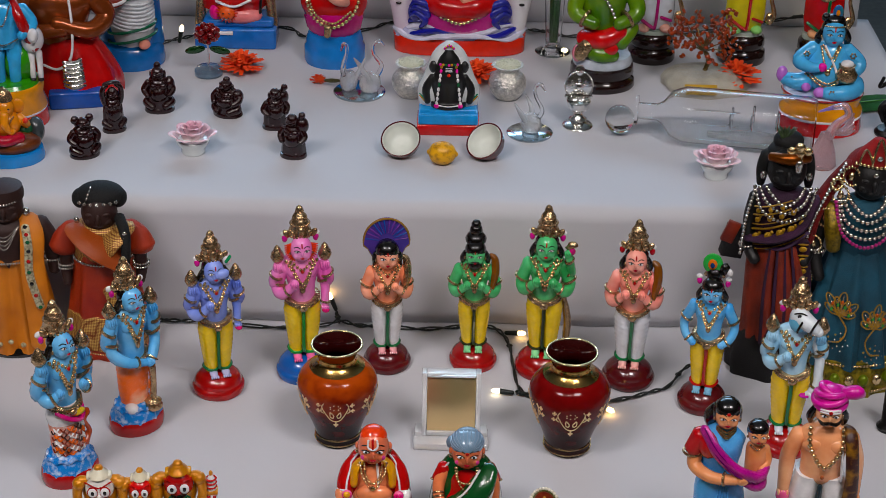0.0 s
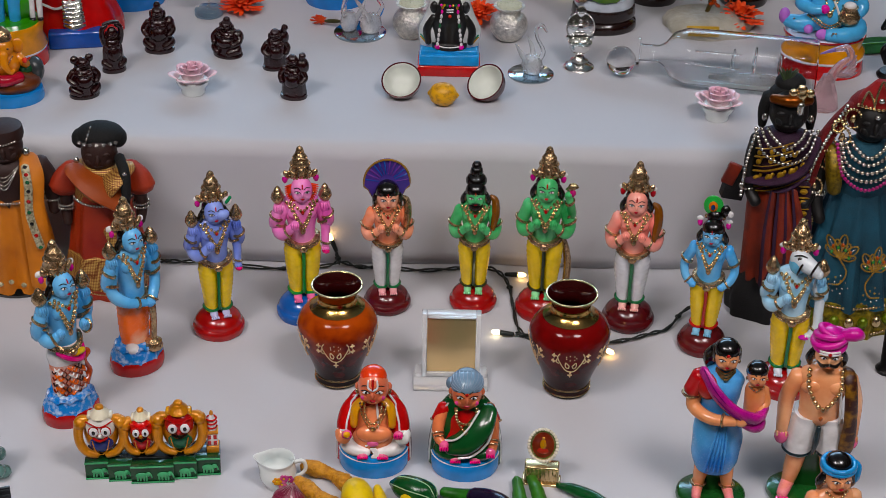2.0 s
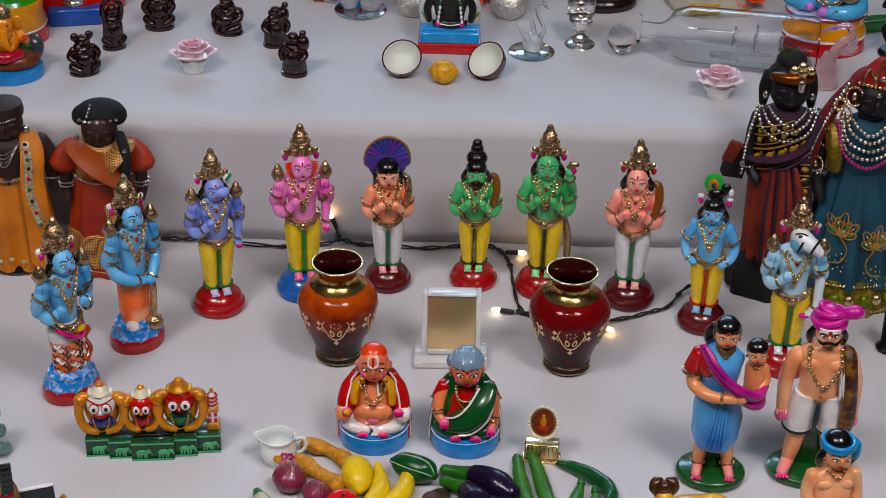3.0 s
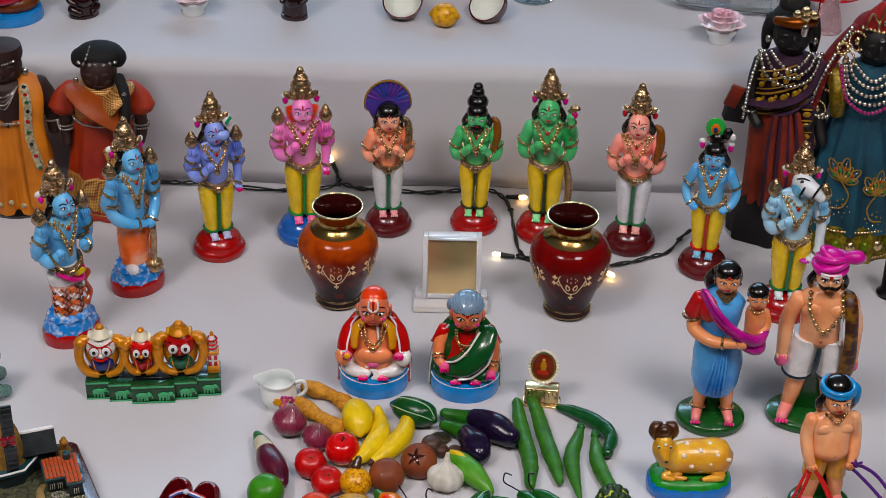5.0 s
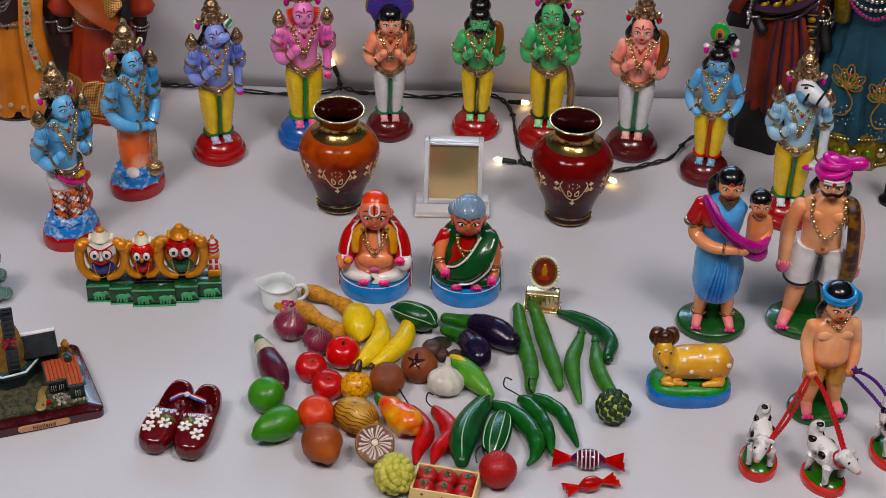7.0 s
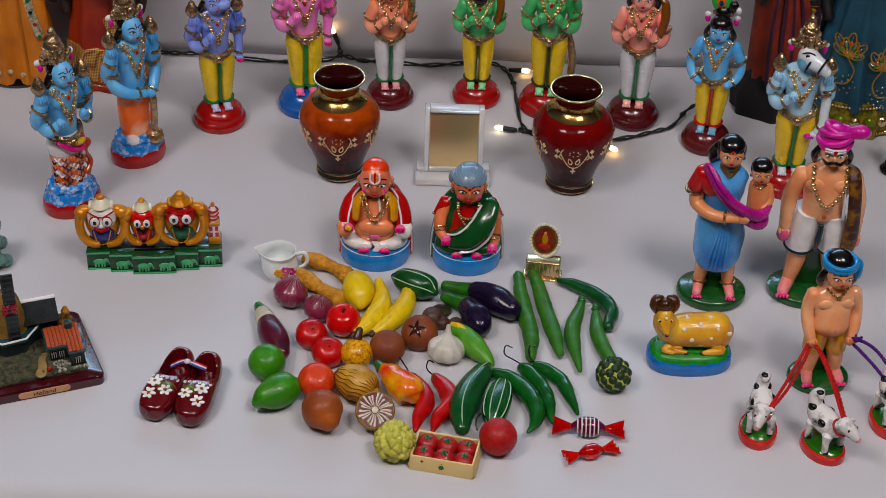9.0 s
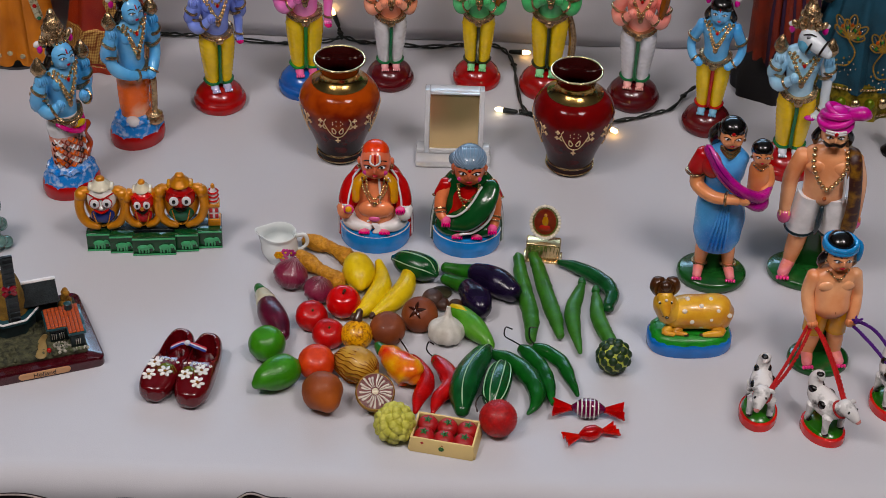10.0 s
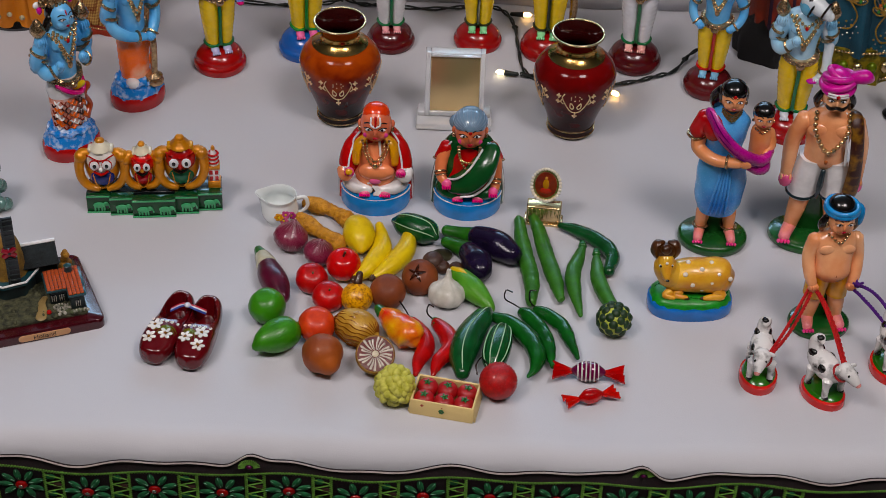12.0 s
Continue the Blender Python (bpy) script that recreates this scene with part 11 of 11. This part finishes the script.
def lotus_seat(s):
    og = paint("c83c14")
    s.loft([(0, 0, 0, 0.077, 0.034), (0, 0, 0.018, 0.078, 0.034), (0, 0, 0.022, 0.074, 0.031)], og, 48, power=3.2)
    wp = mat("navy_white_swirl", "1c2078", 0.2, second="d4d4e4", scale=26, mix_lo=0.5, mix_hi=0.62, coat=0.4)
    s.loft([(0, 0, 0.019, 0.077, 0.033), (0, 0, 0.030, 0.072, 0.030), (0, 0, 0.040, 0.055, 0.024)], wp, 48, 10, lambda i, w: 0.03 * math.sin(11 * w + i), 3.0)
    navy, milk = paint("20248c"), paint("d4d4e4")
    for k in range(6):
        pts = []
        for j in range(15):
            w = math.pi * (1.03 + 0.94 * j / 14)
            r = 1.0 - 0.05 * k
            pts.append((0.079 * r * math.copysign(abs(math.cos(w)) ** 0.7, math.cos(w)), 0.036 * r * math.sin(w), 0.023 + 0.0045 * k + 0.0035 * math.sin(j * 1.1 + k * 1.3)))
        s.tube(pts, [0.0012 + 0.0024 * abs(math.sin(j * 0.7 + k)) for j in range(15)], navy if k % 2 else milk, 7, 60)
    for q in (-1, 1):
        for k in range(3):
            s.tube([(q * 0.046, -0.030, 0.034 + k * 0.009), (q * (0.040 - k * 0.003), -0.034, 0.044 + k * 0.008), (q * 0.050, -0.030, 0.052 + k * 0.007), (q * 0.058, -0.026, 0.046 + k * 0.006)], [0.002, 0.0042, 0.004, 0.0015], navy, 8, 16)
        s.ell((q * 0.050, -0.020, 0.050), (0.011, 0.009, 0.013), paint("20248c"), 14, 9)
        # elephant at the side
        wh = mat("white_pink_flush", "dcdadc", 0.22, second="d8b4cc", scale=12, mix_lo=0.3, mix_hi=0.5, coat=0.4)
        s.tube([(q * 0.066, -0.010, 0.024), (q * 0.068, -0.012, 0.05), (q * 0.068, -0.008, 0.08), (q * 0.062, 0.0, 0.105)], [0.010, 0.0125, 0.019, 0.019], wh, 16, 16)
        s.ell((q * 0.066, -0.010, 0.112), (0.021, 0.020, 0.020), wh, 16, 11)
        s.ell((q * 0.071, -0.0265, 0.062), (0.0034, 0.0016, 0.0018), BLACK, 8, 5)
        s.tube([(q * 0.066, -0.028, 0.115), (q * 0.055, -0.034, 0.135), (q * 0.045, -0.025, 0.160)], [0.008, 0.006, 0.004], wh, 10, 12)


def lotus_goddess(s):
    s.at(0, -0.008, -0.012)
    mg = graded("magenta_lotus", "dcd0d8", "c01c84", 0.020, 0.034, 0.2)
    s.lathe([(0.020, 0.030), (0.040, 0.036), (0.052, 0.050), (0.056, 0.066), (0.050, 0.074), (0.02, 0.076)], mg, seg=48, sy=0.62, n=20, ripple=lambda i, w: 0.015 * math.sin(12 * w))
    red = paint("b4101c")
    s.tube([(-0.042, -0.008, 0.076), (-0.02, -0.026, 0.074), (0.0, -0.030, 0.072), (0.02, -0.026, 0.074), (0.042, -0.008, 0.076)], [0.010, 0.014, 0.012, 0.014, 0.010], red, 14, 24)
    s.ell((0, -0.034, 0.066), (0.018, 0.006, 0.008), paint("c43420"), 14, 8)
    s.beads([(-0.022, -0.034, 0.064), (0, -0.040, 0.058), (0.022, -0.034, 0.064)], 0.0024, BRIGHT_GOLD)
    s.loft([(0, 0, 0.074, 0.026, 0.019), (0, 0, 0.10, 0.024, 0.018), (0, 0, 0.13, 0.027, 0.017), (0, 0, 0.142, 0.009, 0.009)], red, 26, 16)
    s.tube([(0.004, -0.03, 0.084), (0.016, -0.028, 0.090), (0.022, -0.016, 0.10)], [0.008, 0.007, 0.006], paint("e0a08c"), 10, 10)
    s.beads([(-0.016, -0.016, 0.12), (0, -0.022, 0.095), (0.016, -0.016, 0.12)], 0.0018, BRIGHT_GOLD)
    s.ell((0, -0.004, 0.154), (0.0125, 0.0125, 0.015), paint("e0a070"), 16, 11)
    s.ell((0, 0.002, 0.161), (0.014, 0.0135, 0.0125), BLACK, 12, 8)
    s.lathe([(0.014, 0), (0.0125, 0.008), (0.0065, 0.016), (0.001, 0.022)], GOLD, (0, 0, 0.167), 16)


sage()
white_blue()
left_figure()
elephant_god()
seated_goddess("red-draped plaster figure seated with a small lion, blue throne", (-0.247, 0.506), lion_seat, lion_goddess)
seated_goddess("red and magenta plaster figure on a round blue drum base", (-0.129, 0.458), drum_seat, drum_goddess)
seated_goddess("plaster lotus figure between white elephants on an orange base", (0.015, 0.508), lotus_seat, lotus_goddess)


def green_seated():
    s = Shape()
    dk = mat("dark_brown_lacquer", "1c0e0c", 0.14, vary=0.3, scale=60, coat=0.5, bump=0.05)
    s.lathe([(0.036, 0), (0.038, 0.003), (0.037, 0.010), (0.033, 0.013), (0.036, 0.018), (0.035, 0.026), (0.030, 0.029)], dk, seg=40, sy=0.85)
    s.lathe([(0.032, 0.026), (0.034, 0.031), (0.031, 0.038), (0.001, 0.040)], paint("c4ccd4"), seg=36, sy=0.85)
    gr = mat("two_tone_green_paint", "6c8c14", 0.2, second="1c5c1c", scale=32, mix_lo=0.38, mix_hi=0.55, coat=0.4)
    red = paint("c82c14")
    s.tube([(-0.022, -0.004, 0.050), (-0.006, -0.022, 0.046), (0.012, -0.022, 0.044)], [0.011, 0.010, 0.007], gr, 12, 14)
    s.tube([(0.010, -0.004, 0.060), (0.028, -0.010, 0.074), (0.016, -0.022, 0.058)], [0.011, 0.010, 0.009], gr, 12, 14)
    s.tube([(-0.024, -0.010, 0.060), (-0.002, -0.024, 0.064), (0.018, -0.018, 0.072)], [0.010, 0.011, 0.009], red, 12, 14)
    s.ell((0.006, -0.026, 0.054), (0.009, 0.006, 0.008), red, 10, 8)
    s.tube([(-0.018, -0.022, 0.058), (-0.026, -0.02, 0.046), (-0.024, -0.018, 0.040)], [0.008, 0.009, 0.006], GOLD, 10, 10)
    s.loft([(0, 0, 0.052, 0.022, 0.018), (-0.002, 0, 0.080, 0.022, 0.018), (-0.002, 0, 0.115, 0.027, 0.018), (-0.002, 0, 0.132, 0.010, 0.010)], gr, 24, 16)
    for q in (-1, 1):
        s.tube([(q * 0.026, 0, 0.118), (q * 0.034, -0.012, 0.092), (q * 0.012, -0.026, 0.082)], [0.010, 0.009, 0.007], gr, 12, 14)
        ring(s, (q * 0.024, -0.018, 0.087), (q * 0.022, -0.019, 0.086), 0.0092, 0.0022, GOLD)
    s.beads([(-0.012, -0.016, 0.125), (0.004, -0.022, 0.10), (0.012, -0.024, 0.082), (0.02, -0.02, 0.07)], 0.0024, BEADSILVER)
    s.ell((-0.030, -0.018, 0.045), (0.006, 0.008, 0.010), paint("d88898"), 10, 7)
    s.ell((-0.002, -0.004, 0.148), (0.0135, 0.0135, 0.016), gr, 16, 11)
    s.lathe([(0.0145, 0), (0.013, 0.008), (0.007, 0.018), (0.001, 0.026)], GOLD, (-0.002, 0, 0.156), 16)
    thing("plaster_figure", s, pose(0.175, 0.400, UP, 0, 0, 0), "green plaster figure in red cloth on white and dark base", "figure", "large painted figures")


def archer(xy, cloth, border, skin, lab):
    s = Shape()
    dk = mat("dark_brown_lacquer", "1c0e0c", 0.14, vary=0.3, scale=60, coat=0.5, bump=0.05)
    s.lathe([(0.0265, 0), (0.028, 0.003), (0.027, 0.014), (0.023, 0.017), (0.026, 0.021), (0.025, 0.030), (0.020, 0.036), (0.001, 0.038)], dk, seg=38, sy=0.9)
    s.lathe([(0.022, 0.034), (0.022, 0.040), (0.001, 0.041)], paint("b8c4b8"), seg=28, sy=0.85)
    sk, cl = paint(skin), paint(cloth)
    for q in (-1, 1):
        s.ell((q * 0.012, -0.014, 0.043), (0.007, 0.010, 0.005), sk, 10, 7)
    s.loft([(0, 0, 0.042, 0.020, 0.015), (0, -0.002, 0.060, 0.023, 0.017), (0, 0, 0.090, 0.022, 0.016), (0, 0, 0.105, 0.019, 0.014)], cl, 28, 18, lambda i, w: 0.03 * math.sin(8 * w))
    s.tube([(-0.020, -0.013, 0.056), (-0.004, -0.020, 0.046), (0.0, -0.021, 0.050), (0.002, -0.019, 0.085)], 0.0020, paint(border), 6, 18)
    s.tube([(0.006, -0.019, 0.058), (0.018, -0.014, 0.052)], 0.0020, paint(border), 6, 6)
    s.loft([(0, 0, 0.102, 0.019, 0.014), (0, 0, 0.125, 0.022, 0.015), (0, 0, 0.140, 0.024, 0.014), (0, 0, 0.150, 0.008, 0.008)], sk, 22, 14)
    s.tube([(0.019 * math.cos(a), 0.0155 * math.sin(a), 0.100) for a in np.linspace(0, 6.2832, 13)], 0.0032, GOLD, 6, 24)
    s.ell((0, -0.017, 0.088), (0.010, 0.004, 0.006), GOLD, 10, 7)
    s.ell((0, -0.003, 0.160), (0.0115, 0.0115, 0.0135), sk, 16, 11)
    s.lathe([(0.0125, 0), (0.011, 0.006), (0.006, 0.012), (0.001, 0.018)], GOLD, (0, 0, 0.168), 16)
    for q in (-1, 1):
        s.tube([(q * 0.024, 0, 0.138), (q * 0.031, -0.004, 0.118), (q * 0.029, -0.012, 0.100)], [0.007, 0.006, 0.005], sk, 10, 10)
    s.tube([(0.026, -0.014, 0.052), (0.031, -0.012, 0.062), (0.026, -0.012, 0.085), (0.034, -0.012, 0.11), (0.026, -0.010, 0.16)], [0.004, 0.003, 0.0022, 0.0022, 0.001], GOLD, 8, 24)
    s.ell((0.026, -0.013, 0.056), (0.005, 0.004, 0.008), GOLD, 10, 7)
    thing("plaster_figure", s, pose(*xy, UP), lab, "figure", "large painted figures")


green_seated()
archer((0.239, 0.480), "ccd0d8", "a01868", "e0a898", "white-robed plaster archer figure on a round dark base")
archer((0.344, 0.480), "c8bc1c", "a8142c", "8cc878", "yellow-robed plaster archer figure on a round dark base")
archer((0.432, 0.470), "b01820", "1c5c34", "d8a078", "red-robed plaster archer figure on a round dark base")


def baby():
    s = Shape()
    s.lathe([(0.0445, 0), (0.045, 0.003), (0.0435, 0.018)], paint("b82418"), seg=44, sy=0.8)
    s.tube([(0.0435 * math.cos(a), 0.035 * math.sin(a), 0.018) for a in np.linspace(0, 6.2832, 21)], 0.0014, WHITE, 6, 48)
    s.lathe([(0.0435, 0.018), (0.0445, 0.024), (0.040, 0.030), (0.042, 0.038), (0.043, 0.042)], paint("dc961c"), seg=44, sy=0.8)
    s.tube([(0.0425 * math.cos(a), 0.0345 * math.sin(a), 0.042) for a in np.linspace(0, 6.2832, 21)], 0.0013, DARKRED, 6, 48)
    s.lathe([(0.042, 0.041), (0.040, 0.0435), (0.001, 0.044)], paint("ccd4e4"), seg=40, sy=0.8)
    bl = paint("5cacdc")
    pk = paint("b878cc")
    s.tube([(-0.010, 0, 0.055), (-0.026, -0.010, 0.054), (-0.042, -0.006, 0.055)], [0.012, 0.010, 0.007], bl, 14, 14)
    s.ell((-0.045, -0.006, 0.060), (0.006, 0.006, 0.009), pk, 12, 8)
    s.tube([(0.010, 0, 0.055), (0.030, -0.012, 0.053), (0.018, -0.026, 0.050), (0.0, -0.028, 0.050)], [0.012, 0.012, 0.009, 0.007], bl, 14, 18)
    s.ell((-0.006, -0.028, 0.050), (0.007, 0.005, 0.006), pk, 12, 8)
    s.ell((0.034, -0.016, 0.052), (0.005, 0.004, 0.005), pk, 10, 7)
    s.ell((-0.020, -0.020, 0.052), (0.005, 0.004, 0.005), pk, 10, 7)
    s.loft([(0, 0, 0.050, 0.021, 0.018), (0, -0.003, 0.065, 0.022, 0.020), (0.002, -0.001, 0.082, 0.021, 0.016), (0.003, 0, 0.092, 0.016, 0.012), (0.003, 0, 0.098, 0.007, 0.007)], bl, 26, 20)
    s.tube([(-0.014, 0, 0.090), (-0.029, -0.006, 0.077), (-0.018, -0.018, 0.074), (-0.008, -0.022, 0.076)], [0.008, 0.0075, 0.006, 0.005], bl, 12, 16)
    s.ell((-0.006, -0.024, 0.077), (0.005, 0.004, 0.005), PINK, 10, 7)
    s.tube([(0.019, 0, 0.090), (0.034, -0.006, 0.076), (0.026, -0.018, 0.066)], [0.008, 0.0075, 0.005], bl, 12, 16)
    s.lathe([(0.006, 0), (0.011, 0.004), (0.012, 0.010), (0.009, 0.015), (0.008, 0.018), (0.009, 0.020)], GOLD, (0.020, -0.020, 0.060), 20)
    s.ell((0.020, -0.020, 0.081), (0.007, 0.007, 0.004), WHITE, 10, 7)
    s.beads([(-0.021, -0.012, 0.064), (0, -0.026, 0.056), (0.021, -0.012, 0.062)], 0.0017, BRIGHT_GOLD)
    s.beads([(-0.019, -0.014, 0.067), (0, -0.027, 0.060), (0.019, -0.014, 0.065)], 0.0014, BRIGHT_GOLD)
    s.beads([(-0.008, -0.010, 0.095), (0.0, -0.022, 0.072), (0.012, -0.010, 0.095)], 0.0016, BRIGHT_GOLD)
    s.beads([(-0.006, -0.009, 0.096), (0.003, -0.018, 0.085), (0.010, -0.009, 0.096)], 0.0014, BRIGHT_GOLD)
    s.ell((0.0, -0.023, 0.071), (0.003, 0.002, 0.004), BRIGHT_GOLD, 8, 6)
    for p in ((-0.022, -0.008, 0.086), (0.026, -0.008, 0.086), (-0.034, -0.012, 0.058), (0.006, -0.032, 0.052)):
        for k in range(6):
            s.ell((p[0] + 0.0026 * math.cos(k * 1.05), p[1] - 0.002, p[2] + 0.0026 * math.sin(k * 1.05)), 0.0013, GOLD, 6, 4)
    s.tube([(-0.004, -0.010, 0.096), (0.008, -0.021, 0.075), (0.012, -0.02, 0.058)], 0.0012, WHITE, 6, 10)
    head(s, (0.004, -0.004, 0.108), 0.0120, bl, "0c0a09", tilak="a81c1e")
    s.ell((0.004, 0.002, 0.120), (0.011, 0.011, 0.008), BLACK, 12, 8)
    s.ell((0.006, 0.0, 0.130), (0.0055, 0.0018, 0.0085), mat("peacock_paint", "1c7c5c", 0.3, second="2c3c9c", scale=120, coat=0.3), 12, 8)
    s.ell((0.006, -0.0018, 0.130), (0.0022, 0.001, 0.0034), paint("c87c1c"), 8, 6)
    s.ell((-0.006, 0.0, 0.124), (0.0045, 0.0045, 0.005), BLACK, 10, 7)
    s.beads([(-0.006, -0.010, 0.118), (0.004, -0.0135, 0.1185), (0.014, -0.010, 0.118)], 0.0012, BRIGHT_GOLD)
    thing("plaster_figure", s, pose(0.403, 0.300, UP, 0, 0, -6), "blue plaster child figure with butter pot, yellow-red base", "figure", "large painted figures")


baby()

# dark metal dancer and a large leaf at the step's end
BRONZE = mat("black_metal", "141414", 0.3, 0.6, vary=0.3, scale=80, bump=0.3)
s = Shape()
s.lathe([(0.014, 0), (0.015, 0.003), (0.012, 0.007), (0.001, 0.008)], BRONZE, seg=24)
s.tube([(0.0, 0, 0.007), (-0.005, -0.004, 0.022), (0.0, 0, 0.040)], [0.0028, 0.0036, 0.005], BRONZE, 9, 12)
s.tube([(0, 0, 0.040), (-0.012, -0.004, 0.032), (-0.008, -0.006, 0.018)], [0.005, 0.0036, 0.0026], BRONZE, 9, 12)
s.tube([(0, 0, 0.038), (0.002, 0, 0.052), (0, 0, 0.062)], [0.006, 0.0055, 0.006], BRONZE, 10, 10)
s.ell((0.0, -0.001, 0.072), (0.005, 0.005, 0.0065), BRONZE, 12, 8)
for q in (-1, 1):
    s.tube([(q * 0.006, 0, 0.061), (q * 0.016, -0.002, 0.056), (q * 0.014, -0.006, 0.068)], [0.0026, 0.0022, 0.0018], BRONZE, 8, 12)
thing("metal_dancer", s, pose(0.474, 0.280, UP, 0, 0, 0), "small black metal dancer figurine on a round foot", "figurine")
s = Shape()
s.ell((0, 0, 0.004), (0.034, 0.017, 0.0016), fabric("green_leaf", "1c5c1c", "14481a", 60), 22, 8, (6, -4, 14))
s.tube([(-0.032, -0.008, 0.006), (0, 0, 0.0065), (0.032, 0.008, 0.006)], 0.0008, paint("4c8c3c"), 6, 8)
thing("leaf", s, pose(0.470, 0.352, UP), "single broad green leaf lying on the cloth", "leaf")
s = Shape()
s.lathe([(0.010, 0), (0.011, 0.004), (0.006, 0.010), (0.006, 0.05), (0.009, 0.06), (0.003, 0.075)], BRONZE, seg=18)
thing("metal_lamp", s, pose(0.447, 0.128, UP), "slim black metal lamp stand", "lamp stand")
s = Shape()
s.lathe([(0.010, 0), (0.011, 0.003), (0.007, 0.008), (0.0075, 0.045), (0.004, 0.055)], BRONZE, seg=18)
thing("metal_post", s, pose(0.417, -0.078, 0), "slim black metal post on the cloth", "ornament")

fairy([[(-0.49, 0.47, UP + 0.003), (-0.462, 0.43, UP + 0.004), (-0.44, 0.42, UP + 0.003), (-0.40, 0.52, UP + 0.003), (-0.345, 0.492, UP + 0.003), (-0.318, 0.498, UP + 0.006), (-0.30, 0.515, UP + 0.004), (-0.26, 0.556, UP + 0.003), (-0.19, 0.545, UP + 0.003), (-0.165, 0.52, UP + 0.003), (-0.095, 0.546, UP + 0.003), (-0.06, 0.572, UP + 0.003), (0.05, 0.578, UP + 0.003), (0.094, 0.556, UP + 0.003), (0.12, 0.548, UP + 0.003), (0.145, 0.535, UP + 0.003), (0.19, 0.545, UP + 0.003), (0.28, 0.552, UP + 0.003), (0.33, 0.556, UP + 0.006), (0.38, 0.56, UP + 0.015), (0.42, 0.562, UP + 0.022)]],
      [((-0.482, 0.41, UP + 0.036), (0, 0, 1), BULB2), ((-0.312, 0.500, UP + 0.016), (0.2, 0.2, 1), BULB2), ((0.137, 0.484, UP + 0.006), (0.5, -0.7, 0.2), BULB2), ((0.430, 0.560, UP + 0.024), (1, 0, 0.1), BULB2)],
      "dark twisted cable with warm white fairy bulbs behind the figures")
s = Shape()
s.tube([(-0.482, 0.41, UP + 0.020), (-0.476, 0.412, UP + 0.006), (-0.466, 0.425, UP + 0.003)], 0.0022, CABLE, 8, 12)
thing("lamp_lead", s, pose(0, 0, 0), "short dark lead of the fairy lights", "cable")
